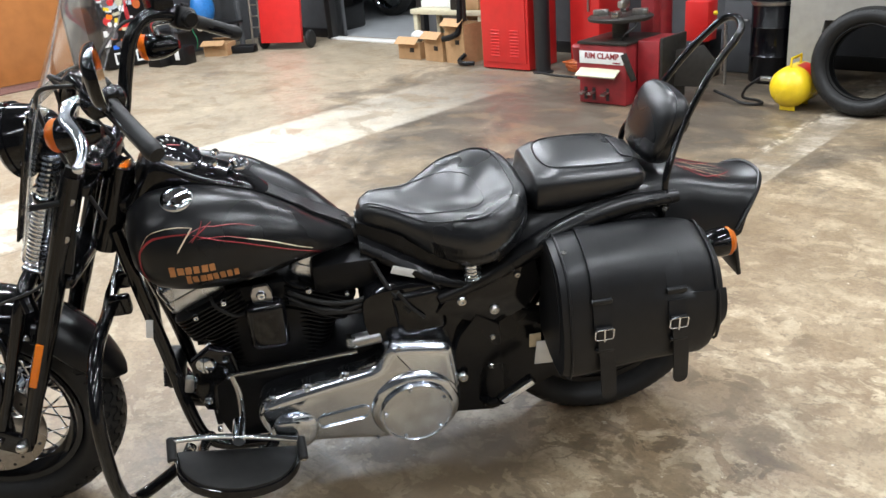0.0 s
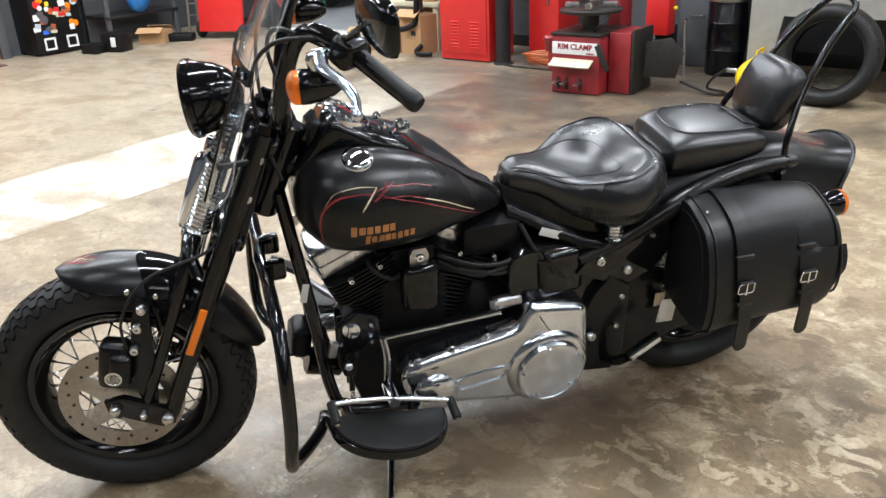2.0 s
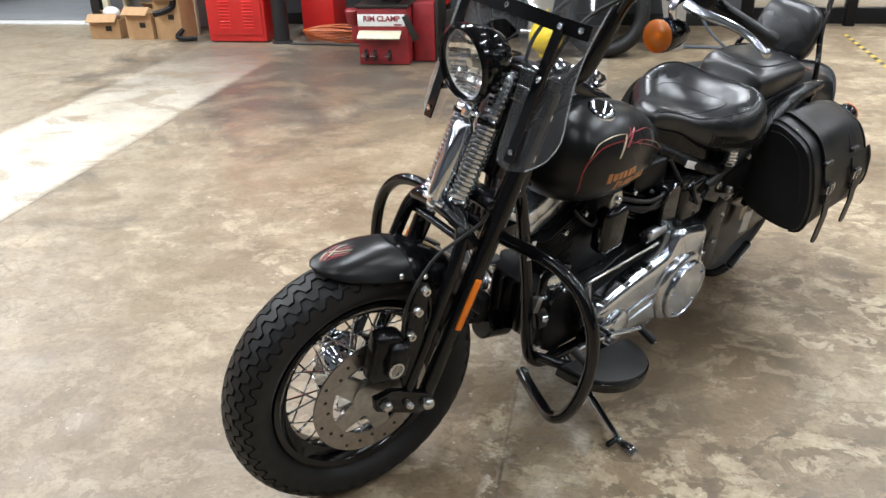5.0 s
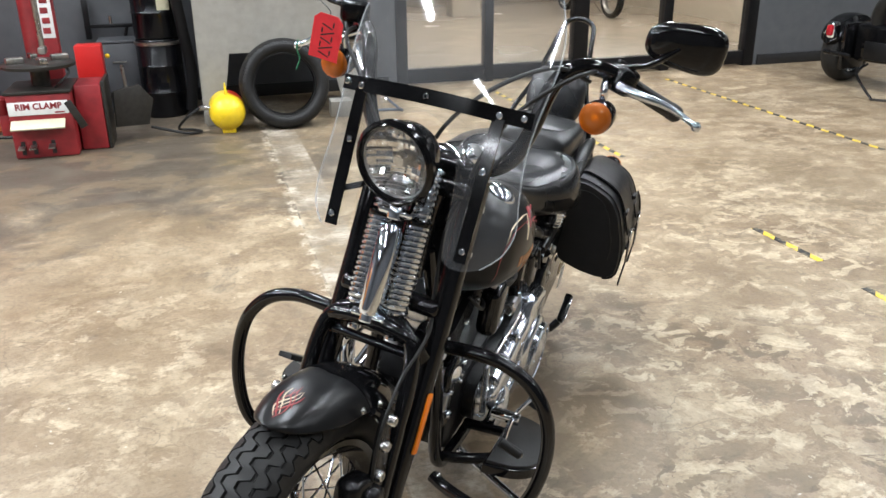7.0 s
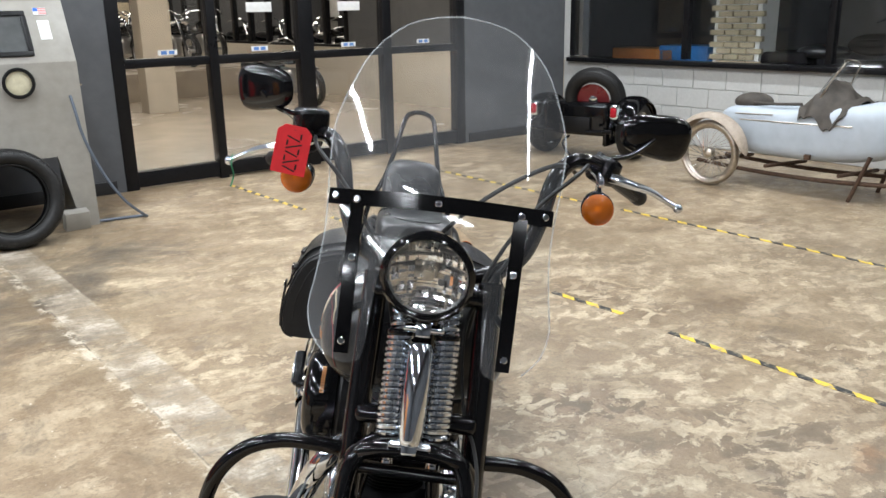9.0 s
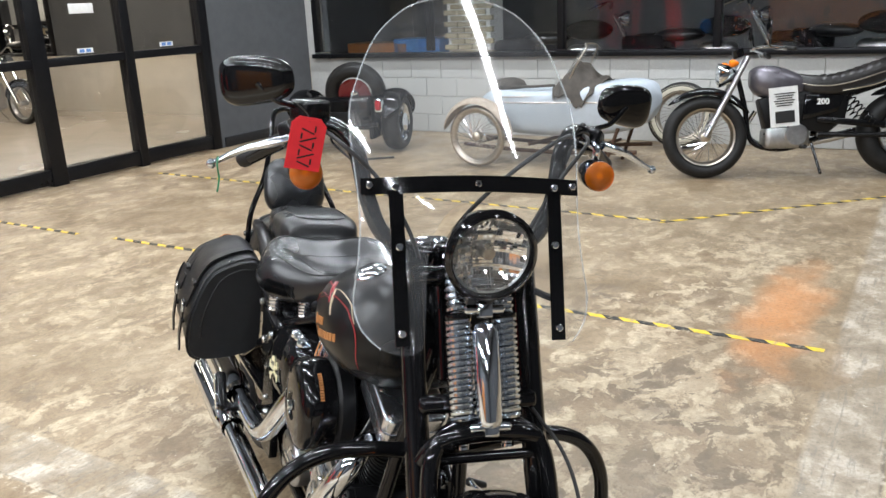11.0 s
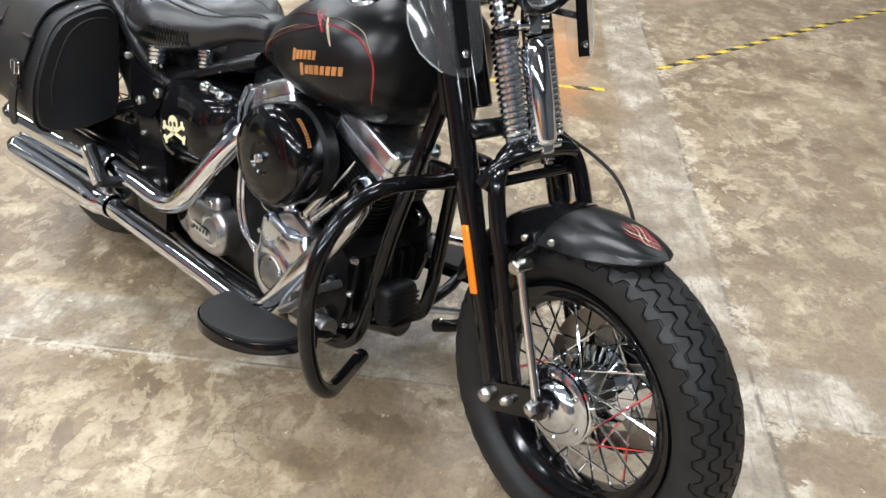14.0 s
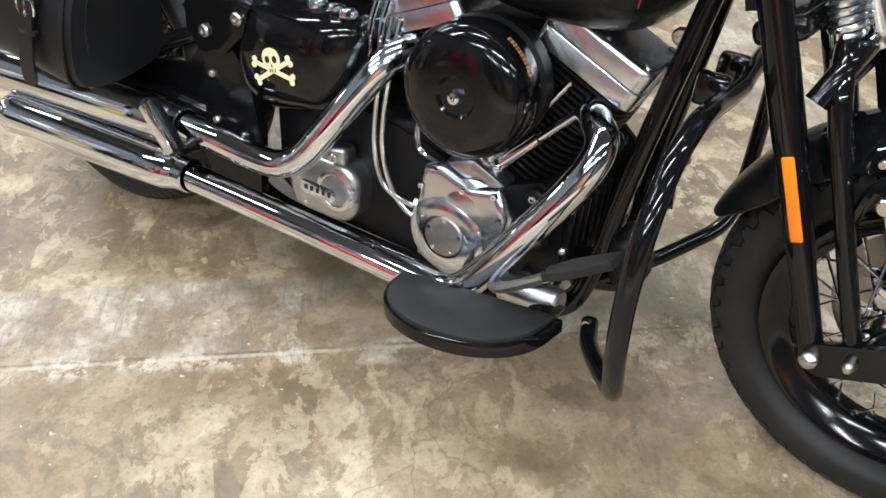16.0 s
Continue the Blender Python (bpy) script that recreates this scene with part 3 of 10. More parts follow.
for a, b in zip(MULL, MULL[1:]):
    p = part("pane", b_box((0.008, a - b - 0.07, WTOP - SILL - 0.095), pose(0.05, (a + b) / 2, (SILL + WTOP) / 2 - 0.005)), M["glass"], win)
    p.visible_shadow = False

# glazed double doors
door = thing("door_1", "black framed glazed double doors to the showroom", "door", rm(0, DOOR_N, 0), kind="structure")
part("door_head", b_box((D1 - D0, 0.12, 0.10), pose((D0 + D1) / 2, 0.05, 2.40), 0.004), M["frame_black"], door)
edges = [(1.20, 1.31), (2.075, 2.16), (3.00, 3.155), (3.985, 4.085), (4.97, 5.09)]
for a, b in edges:
    part("door_post", b_box((b - a, 0.12, 2.35), pose((a + b) / 2, 0.05, 1.175), 0.004), M["frame_black"], door)
for (a, b), (c, d) in zip(edges, edges[1:]):
    part("bottom_rail", b_box((c - b, 0.10, 0.135), pose((b + c) / 2, 0.05, 0.0875), 0.004), M["frame_black"], door)
    part("middle_rail", b_box((c - b, 0.10, 0.075), pose((b + c) / 2, 0.05, 1.085), 0.004), M["frame_black"], door)
    for z0, z1 in ((0.155, 1.047), (1.123, 2.35)):
        p = part("pane", b_box((c - b, 0.008, z1 - z0), pose((b + c) / 2, 0.06, (z0 + z1) / 2)), M["glass"], door)
        p.visible_shadow = False
    part("sticker", b_box((0.17, 0.002, 0.045), pose((b + c) / 2 + 0.02, 0.051, 1.165)), M["white"], door, "small white sticker with a blue print")
    for k in (-1, 1):
        part("sticker_print", b_box((0.05, 0.002, 0.03), pose((b + c) / 2 + 0.02 + 0.035 * k, 0.0485, 1.165)), M["sticker_blue"], door)

# showroom and garage beyond the openings
wall("wall_showroom_back", (12, T, 3.6), 3.0, 20.0, 1.8, "wall_grey", "dark showroom wall beyond the doors")
# window brightness put into the colour of cream panels between dark posts
lit = thing("bright_window_panels", "cream panels between dark posts standing in for bright windows", "display", rm(5.2, 19.6, 0), kind="structure")
for k in range(8):
    part("panel", b_box((0.44, 0.03, 1.25), pose(-1.75 + 0.5 * k, 0, 1.20), 0.004), M["cream_panel"], lit)
    part("post", b_box((0.07, 0.08, 2.4), pose(-1.5 + 0.5 * k, -0.03, 1.2), 0.004), M["frame_black"], lit)
wall("wall_showroom_right", (T, 14.1, 0.88), 7.25, 12.86, 0.44, "show_wall", "low tan block showroom wall")
wall("wall_showroom_right_upper", (T - 0.04, 5.6, 2.70), 7.29, 8.61, 2.24, "wall_grey", "dark glazed front over the low tan wall")
wall("wall_showroom_far_right", (T - 0.04, 8.5, 0.95), 7.29, 15.67, 3.12, "wall_grey", "dark band over the glazed front")
front = thing("glazed_front", "black posts of a glazed front over the low tan wall", "window", rm(7.27, 0, 0), kind="structure")
for n_ in (11.46, 12.2, 12.95, 13.7, 14.5, 15.3, 16.1, 17.0, 17.9, 18.9, 19.85):
    part("post", b_box((0.10, 0.13, 1.77), pose(0, n_, 1.765), 0.004), M["frame_black"], front)
part("sill", b_box((0.16, 8.5, 0.05), pose(0, 15.67, 0.905), 0.006), M["frame_black"], front)
wall("wall_sales_back", (T, 9.4, 3.6), 12.0, 15.6, 1.8, "wall_grey", "dark wall of the sales room")
wall("wall_sales_end", (4.8, T, 3.6), 9.7, 20.2, 1.8, "wall_grey", "dark end wall of the sales room")
wall("wall_sales_near", (4.8, T, 3.6), 9.7, 11.0, 1.8, "wall_grey", "dark end wall of the sales room")
solo("floor_sales", b_box((4.7, 9.2, 0.012)), M["show_floor"], "polished tan sales room floor", "floor", rm(9.65, 15.6, 0.0), kind="structure", smooth=False)
# white and cream panels drawn for the bright windows of the sales room
disp = thing("bright_window_panels", "pale panels standing in for bright windows, with shelves, in the sales room", "display", rm(11.8, 0, 0), kind="structure")
for k in range(9):
    part("panel", b_box((0.03, 0.62, 0.50 + 0.12 * (k % 3)), pose(0, 11.7 + 0.95 * k, 1.75), 0.004), M["white" if k % 3 else "cream_panel"], disp)
    part("panel", b_box((0.03, 0.50, 0.34), pose(0, 11.75 + 0.95 * k, 1.10), 0.004), M["cream_panel" if k % 2 else "white"], disp)
    part("shelf", b_box((0.30, 0.80, 0.04), pose(-0.15, 11.7 + 0.95 * k, 1.36), 0.004), M["frame_black"], disp)
wall("wall_showroom_left", (T, 14.1, 3.6), -2.2, 12.86, 1.8, "show_wall", "tan showroom wall")
solo("ceiling_showroom", b_box((18, 14.6, 0.1)), M["ceiling"], "showroom ceiling", "ceiling", rm(1.0, 13.1, 3.65), kind="structure", smooth=False)
solo("floor_showroom", b_box((9.4, 14.2, 0.012)), M["show_floor"], "polished tan showroom floor", "floor", rm(2.5, 12.92, 0.0), kind="structure", smooth=False)
solo("floor_garage", b_box((10.0, 8.7, 0.012)), M["garage_floor"], "pale grey garage floor beyond the opening", "floor", rm(-7.3, 10.17, 0.0), kind="structure", smooth=False)
solo("platform", b_box((5.2, 4.6, 0.50), bev=0.01), M["show_floor"], "tan display platform in the showroom", "platform", rm(4.5, 15.8, 0.25), kind="structure")
wall("wall_garage_back", (10.4, T, 3.6), -7.4, 14.5, 1.8, "wall_grey", "grey garage wall")
wall("wall_garage_left", (T, 8.6, 3.6), -12.3, 10.1, 1.8, "wall_grey", "grey garage wall")
solo("threshold", b_box((G1 - G0, 0.14, 0.02), bev=0.004), M["white"], "pale worn threshold strip across the opening", "threshold", rm((G0 + G1) / 2, DOOR_N - 0.05, 0.01), kind="structure")
# yard beyond the windows
wall("wall_yard", (T, 16, 3.2), 11.5, 0, 1.6, "wall_grey", "dark wall beyond the windows")
wall("wall_yard_side", (4.2, T, 3.2), 9.45, 7.2, 1.6, "wall_grey", "dark wall beside the yard")

# ---- black cruiser motorcycle: x to its rear, y to its right, z up ----
BIKE = pose(0, 0.0495, 0, 9.83)
bike = thing("motorcycle", "matte black cruiser motorcycle with windshield and saddlebags on its stand", "motorcycle", BIKE)
RAKE = V(0.42, 0, 0.907).normalized()
PIV = V(-0.36, 0, 0.87)
STEER = Matrix.Translation(PIV + V(0, -0.020, 0)) @ Matrix.Rotation(radians(-8.5), 4, RAKE) @ Matrix.Translation(-PIV)
UNSTEER = STEER.inverted()
AXF, RF = V(-0.804, 0.005, 0.315), 0.316
AXR, RR = V(0.82, 0.035, 0.322), 0.325


def bp(name, bm, mat, label="", parent=None, steer=False, **k):
    return part(name, bm, M[mat], parent or bike, label, m=STEER if steer else None, **k)


def bolt(p, d, r=0.008, h=0.007, mat="zinc", parent=None, steer=False, label=""):
    p, d = Vector(p), Vector(d).normalized()
    bm = b_lathe([(r, 0), (r, h * 0.6), (r * 0.75, h), (r * 0.4, h), (r * 0.4, h * 0.55)], 12, along(p, d))
    return bp("bolt", bm, mat, label, parent, steer)


# --- wheels ---
def tyre_bm(c, r, half, r_in, grooves, waves, amp, depth=0.0065):
    """A tyre about the y axis through c, with wavy grooves cut round its tread."""
    cols = []
    for g, ph, wd in grooves:
        cols += [(g - wd, 0.0, ph), (g - wd * 0.62, depth, ph), (g + wd * 0.62, depth, ph), (g + wd, 0.0, ph)]
    lim = max(abs(v[0]) for v in cols) + 0.05
    side = [1.0, 0.97, 0.93, 0.88, 0.82, 0.76, 0.70, 0.65, 0.60, 0.555, 0.51]
    side = [v for v in side if v > lim]
    cols = [(-v, 0.0, None) for v in side] + sorted(cols) + [(v, 0.0, None) for v in reversed(side)]
    nu = waves * 16
    h, rm_ = (r - r_in) / 2, (r + r_in) / 2

    def zig(u):
        u = u % 1
        return 1.0 if u < 0.3 else 1 - 2 * (u - 0.3) / 0.2 if u < 0.5 else -1.0 if u < 0.8 else -1 + 2 * (u - 0.8) / 0.2

    rings = []
    for i in range(nu):
        t = 2 * math.pi * i / nu
        ring = []
        for s0, d, ph in cols:
            s = s0 + (amp * zig(i / 10 + ph) if ph is not None else 0.0)
            a = s * radians(152)
            y = half * math.sin(a) * (1 if abs(a) < math.pi / 2 else 0.55 + 0.45 * abs(math.sin(a)))
            z = rm_ + h * (abs(math.cos(a)) ** 0.8) * (1 if math.cos(a) > 0 else -1)
            k = 1 - d / math.hypot(y, h)
            ring.append(c + V(-math.sin(t) * (z - d * math.cos(a)), y * k, math.cos(t) * (z - d * math.cos(a))))
        rings.append(ring)
    bm = bmesh.new()
    return loops(bm, rings, False, False, True)


TREAD_F = ([(g, 0.0, 0.021) for g in (-0.44, -0.265, -0.09, 0.09, 0.265, 0.44)], 27, 0.056, 0.0065)
TREAD_R = ([(g, 0.0, 0.014) for g in (-0.36, -0.18, 0.0, 0.18, 0.36)], 50, 0.03)


def wheel(name, c, r, half, rim_r, tread, steer, spokes=20, hub_r=0.045, hub_half=0.075):
    m = STEER if steer else Matrix()
    ax = Matrix.Translation(c) @ pose(0, 0, 0, -90)
    w = half * 0.62
    rim = [(rim_r - 0.004, -w), (rim_r + 0.010, -w - 0.004), (rim_r + 0.012, -w), (rim_r - 0.008, -w + 0.012), (rim_r - 0.020, -0.018), (rim_r - 0.026, 0),
           (rim_r - 0.020, 0.018), (rim_r - 0.008, w - 0.012), (rim_r + 0.012, w), (rim_r + 0.010, w + 0.004), (rim_r - 0.004, w), (rim_r - 0.016, w - 0.014), (rim_r - 0.030, 0.02), (rim_r - 0.036, 0), (rim_r - 0.030, -0.02), (rim_r - 0.016, -w + 0.014)]
    b = bmesh.new()
    b_lathe(rim + rim[:1], 72, ax, b, False)
    wo = part(name, b, M["gloss_black"], bike, "gloss black laced rim", m=m)
    part("tyre", tyre_bm(c, r, half, rim_r + 0.002, *tread), M["rubber"], wo, "black road tyre with zigzag tread", m=m, sharp=30)
    hub = [(0.016, -hub_half - 0.012), (hub_r * 0.8, -hub_half - 0.008), (hub_r + 0.016, -hub_half + 0.004), (hub_r + 0.016, -hub_half + 0.016), (hub_r * 0.8, -hub_half + 0.028), (hub_r * 0.66, 0),
           (hub_r * 0.8, hub_half - 0.028), (hub_r + 0.016, hub_half - 0.016), (hub_r + 0.016, hub_half - 0.004), (hub_r * 0.8, hub_half + 0.008), (0.016, hub_half + 0.012)]
    part("hub", b_lathe(hub, 32, ax), M["chrome"], wo, "chromed wheel hub", m=m)
    # laced spokes: one mesh per set, an object for each spoke
    for side in (-1, 1):
        for lead in (-1, 1):
            p = V((hub_r + 0.010) * math.sin(lead * 0.9), side * (hub_half - 0.01), (hub_r + 0.010) * math.cos(lead * 0.9))
            q = V(0, side * 0.006, rim_r - 0.024)
            me = mesh_of("spoke", b_tube([p, q], 0.0023, 6), M["chrome"])
            for k in range(spokes // 2):
                a = 360 * (k + (0.5 if side > 0 else 0) + (0.22 if lead > 0 else 0)) / (spokes // 2)
                part("spoke", me, None, wo, at=m @ Matrix.Translation(c) @ pose(0, 0, 0, 0, a, 0))
            nm = b_cyl(q, q + (p - q).normalized() * 0.018, 0.0038, 6)
            nme = mesh_of("nipple", nm, M["zinc"])
            for k in range(spokes // 2):
                a = 360 * (k + (0.5 if side > 0 else 0) + (0.22 if lead > 0 else 0)) / (spokes // 2)
                part("spoke_nipple", nme, None, wo, at=m @ Matrix.Translation(c) @ pose(0, 0, 0, 0, a, 0))
    return wo, m


fw, _ = wheel("front_wheel", AXF, RF, 0.066, 0.212, TREAD_F, True, 20, 0.062, 0.07)
rw, _ = wheel("rear_wheel", AXR, RR, 0.108, 0.218, TREAD_R, False, 20, 0.06, 0.06)


cap_m = along(AXF + V(0, 0.064, 0), (0, 1, 0))
hcap = part("hub_cap", b_lathe([(0.076, 0.0), (0.075, 0.008), (0.066, 0.013), (0.052, 0.014), (0.047, 0.024), (0.036, 0.030), (0.020, 0.032), (0.018, 0.044), (0.001, 0.045)], 36, cap_m), M["polished"], fw, "polished stepped hub cap", m=STEER)
for k in range(6):
    a = radians(60 * k + 15)
    q = AXF + V(0.061 * math.cos(a), 0.076, 0.061 * math.sin(a))
    part("bolt", b_lathe([(0.006, 0), (0.006, 0.004), (0.004, 0.006), (0.001, 0.006)], 10, along(q, (0, 1, 0))), M["zinc"], hcap, m=STEER)


def disc_bm(c, y, r_out, r_in, s):
    """A drilled brake disc on the plane y."""
    bm = bmesh.new()
    n = 96
    ring = lambda r, yy: [c + V(r * math.sin(2 * math.pi * k / n), yy, r * math.cos(2 * math.pi * k / n)) for k in range(n)]
    loops(bm, [ring(r_in, y), ring(r_out, y), ring(r_out, y + 0.005), ring(r_in, y + 0.005)], True, False, True)
    return bm


disc = bp("brake_disc", disc_bm(AXF, -0.083, 0.146, 0.100, -1), "disc", "drilled steel brake disc", fw, True)
car = bmesh.new()
for k in range(5):
    a = 72 * k + 20
    b_plate([(-0.028, 0.040), (0.028, 0.040), (0.020, 0.106), (-0.020, 0.106)], -0.004, 0.004, Matrix.Translation(AXF + V(0, -0.078, 0)) @ pose(0, 0, 0, 0, a) @ pose(0, 0, 0, 90), bm=car)
b_lathe([(0.05, 0), (0.05, 0.012)], 32, Matrix.Translation(AXF + V(0, -0.086, 0)) @ pose(0, 0, 0, -90), car)
bp("disc_carrier", car, "steel", "", fw, True)
hole = mesh_of("disc_hole", b_cyl((0, -0.0845, 0), (0, -0.0832, 0), 0.0042, 8), M["ink"], STEER.to_3x3().to_4x4())
for k in range(24):
    a = 2 * math.pi * k / 24
    rr = (0.112, 0.122, 0.133)[k % 3]
    part("disc_hole", hole, None, disc, at=Matrix.Translation(STEER @ (AXF + V(rr * math.sin(a), 0, rr * math.cos(a)))))
bp("rear_brake_disc", disc_bm(AXR, -0.105, 0.146, 0.05, -1), "disc", "", rw)
rdisc = bp("rear_brake_disc", disc_bm(AXR, 0.082, 0.146, 0.060, 1), "disc", "drilled rear brake disc", rw)
hole = mesh_of("disc_hole", b_cyl((0, 0.0872, 0), (0, 0.0882, 0), 0.0048, 8), M["ink"])
for k in range(30):
    a = 2 * math.pi * k / 30
    rr = (0.098, 0.114, 0.131)[k % 3]
    part("disc_hole", hole, None, rdisc, at=Matrix.Translation(AXR + V(rr * math.sin(a), 0, rr * math.cos(a))))
bp("rear_pulley", b_lathe([(0.14, 0), (0.145, 0.01), (0.145, 0.03), (0.14, 0.035)], 60, Matrix.Translation(AXR + V(0, -0.135, 0)) @ pose(0, 0, 0, -90)), "engine_black", "", rw)

# --- springer fork ---
LEG0, LEG1 = V(-0.690, 0.118, 0.290), V(-0.395, 0.112, 0.985)
legd = (LEG1 - LEG0).normalized()
for s in (-1, 1):
    mir = lambda p: V(p[0], s * p[1], p[2])
    rigid = spline([mir(LEG0), mir(LEG0.lerp(LEG1, 0.33)), mir(LEG0.lerp(LEG1, 0.66)), mir(LEG1)], 5)
    bp("fork_leg", b_tube(rigid, [0.019] * 4 + [0.022] * 3 + [0.024] * 5 + [0.025] * 4, 14), "gloss_black", "gloss black rigid fork leg", steer=True)
    fr = spline([mir((-0.746, 0.120, 0.315)), mir((-0.685, 0.118, 0.46)), mir((-0.615, 0.112, 0.635)), mir((-0.592, 0.095, 0.695)), mir((-0.578, 0.060, 0.722)), mir((-0.574, 0.02, 0.728))], 6)
    bp("spring_leg", b_tube(fr, [0.014] * 10 + [0.016] * 21, 12), "gloss_black", "gloss black spring fork leg", steer=True)
    # rocker between leg and axle
    rk = b_plate([(-0.830, 0.355), (-0.825, 0.320), (-0.712, 0.266), (-0.680, 0.272), (-0.674, 0.304), (-0.70, 0.322), (-0.785, 0.362)], -0.009, 0.009,
                 Matrix.Translation((0, s * 0.128, 0)) @ pose(0, 0, 0, 90), 0.004)
    bp("rocker", rk, "gloss_black", "", steer=True)
    for p, r, nm in (((-0.806, 0.137, 0.336), 0.015, "axle_nut"), ((-0.746, 0.137, 0.314), 0.010, "rocker_bolt"), ((-0.694, 0.137, 0.294), 0.015, "rocker_bolt")):
        q = mir(p)
        bp(nm, b_lathe([(r, 0), (r, 0.010), (r * 0.85, 0.015), (r * 0.5, 0.020), (r * 0.1, 0.021)], 6 if nm == "axle_nut" else 16, along(q, (0, s, 0))), "zinc", "", steer=True)
    # amber reflector strip
    mid = V(-0.594, s * 0.139, 0.527)
    q = along(mid, legd, 0)
    bp("side_reflector", b_box((0.018, 0.007, 0.128), Matrix.Translation(mid) @ pose(0, 0, 0, 0, 23.2), 0.0034, 3), "orange_solid", "amber reflector strip on the fork leg", steer=True)
    bp("reflector_mount", b_box((0.018, 0.02, 0.10), Matrix.Translation(mid + V(0.002, -s * 0.012, 0)) @ pose(0, 0, 0, 0, 23.2), 0.003), "plastic_black", "", steer=True)
    # upper covers over the fork tops
    cov = b_plate([(-0.505, 0.77), (-0.455, 0.755), (-0.395, 0.93), (-0.378, 1.0), (-0.40, 1.01), (-0.445, 0.93)], -0.006, 0.006, Matrix.Translation((0, s * 0.122, 0)) @ pose(0, 0, 0, 90), 0.003)
    bp("fork_cover", cov, "satin_black", "", steer=True)
    for z, x in ((0.933, -0.412), (0.847, -0.447)):
        bolt((x, s * 0.127, z), (0, s, 0), 0.013, 0.008, "zinc", steer=True)
# yokes
for z, x, w in ((0.735, -0.500, 0.115), (0.955, -0.405, 0.115)):
    bp("fork_yoke", b_box((0.075, 2 * w, 0.035), Matrix.Translation((x, 0, z)) @ pose(0, 0, 0, 0, 23), 0.012, 3), "gloss_black", "", steer=True)
arch = spline([(-0.575, -0.115, 0.66), (-0.59, -0.085, 0.705), (-0.592, 0, 0.718), (-0.59, 0.085, 0.705), (-0.575, 0.115, 0.66)], 6)
bp("spring_bridge", b_tube(arch, 0.017, 12), "gloss_black", "", steer=True)
bp("lower_cross_tube", b_tube([(-0.588, -0.112, 0.668), (-0.588, 0.112, 0.668)], 0.010, 10), "gloss_black", "", steer=True)


def coil(p, q, r, wire, turns, seg=6, per=14):
    p, q = Vector(p), Vector(q)
    b = basis(q - p)
    n = int(turns * per)
    pts = [p + (q - p) * (i / n) + b @ V(r * math.cos(2 * math.pi * i / per), r * math.sin(2 * math.pi * i / per), 0) for i in range(n + 1)]
    return b_tube(pts, wire, seg)


S0, S1, S2 = V(-0.570, 0.043, 0.735), V(-0.500, 0.044, 0.905), V(-0.458, 0.045, 1.010)
for s in (-1, 1):
    mir = lambda p: V(p[0], s * p[1], p[2])
    bp("fork_spring", coil(mir(S0), mir(S1), 0.0212, 0.0050, 17), "polished", "chromed coil spring", steer=True)
    bp("fork_spring", coil(mir(S1), mir(S2), 0.0175, 0.0046, 9), "polished", "chromed coil spring", steer=True)
    bp("spring_rod", b_tube([mir(S0 - V(0.008, 0, 0.055)), mir(S2)], 0.0125, 12), "chrome", "", steer=True)
    bp("spring_seat", b_lathe([(0.024, 0), (0.026, 0.004), (0.026, 0.010), (0.02, 0.013)], 20, along(mir(S1) - V(0.003, 0, 0.006), S1 - S0)), "gloss_black", "", steer=True)
    bp("spring_nut", b_lathe([(0.006, 0), (0.011, 0.004), (0.013, 0.018), (0.009, 0.024), (0.013, 0.03), (0.010, 0.045)], 14, along(mir(S0) - V(0.012, 0, 0.050), S1 - S0)), "chrome", "", steer=True)
sh0, sh1 = V(-0.600, 0, 0.730), V(-0.528, 0, 0.905)
bp("fork_damper", b_lathe([(0.014, 0), (0.020, 0.003), (0.0235, 0.012), (0.0235, 0.052), (0.0245, 0.056), (0.0245, 0.17), (0.018, 0.184), (0.006, 0.189)], 28, along(sh0, sh1 - sh0)), "chrome", "chromed fork damper", steer=True)
for p in (sh0, sh1 + V(0.008, 0, 0.02)):
    bp("damper_clevis", b_box((0.022, 0.03, 0.034), Matrix.Translation(p) @ pose(0, 0, 0, 0, 23), 0.006), "chrome", "", steer=True)
    bp("damper_bolt", b_cyl(p + V(0, -0.038, 0), p + V(0, 0.038, 0), 0.009, 14, 0.003), "chrome", "", steer=True)

# caliper on the left
cb = b_box((0.070, 0.055, 0.125), Matrix.Translation((-0.792, -0.105, 0.445)) @ pose(0, 0, 0, 0, 12), 0.018, 3)
b_box((0.05, 0.04, 0.085), Matrix.Translation((-0.775, -0.135, 0.445)) @ pose(0, 0, 0, 0, 12), 0.014, 3, cb)
cal = bp("brake_caliper", cb, "satin_black", "black front brake caliper", steer=True)
bp("caliper_ring", b_lathe([(0.017, 0), (0.019, 0.003), (0.015, 0.003), (0.014, 0.0)], 24, along((-0.790, -0.155, 0.435), (0, -1, 0))), "zinc", "", cal, True)
bp("caliper_bracket", b_plate([(-0.74, 0.29), (-0.715, 0.30), (-0.70, 0.45), (-0.69, 0.60), (-0.715, 0.62), (-0.735, 0.56), (-0.76, 0.42)], -0.006, 0.006, Matrix.Translation((0, -0.118, 0)) @ pose(0, 0, 0, 90), 0.003), "satin_black", "", cal, True)
for x, z in ((-0.722, 0.548), (-0.738, 0.49), (-0.705, 0.595)):
    bolt((x, -0.124, z), (0, -1, 0), 0.012, 0.014, "zinc", cal, True)
bp("brake_hose", b_tube(spline([(-0.755, -0.125, 0.49), (-0.755, -0.130, 0.56), (-0.725, -0.130, 0.625), (-0.675, -0.128, 0.675), (-0.61, -0.125, 0.700), (-0.545, -0.112, 0.72), (-0.49, -0.085, 0.77), (-0.42, -0.075, 0.92), (-0.36, -0.16, 1.06), (-0.33, -0.23, 1.20)], 6), 0.0036, 8), "rubber", "black front brake hose", steer=True)
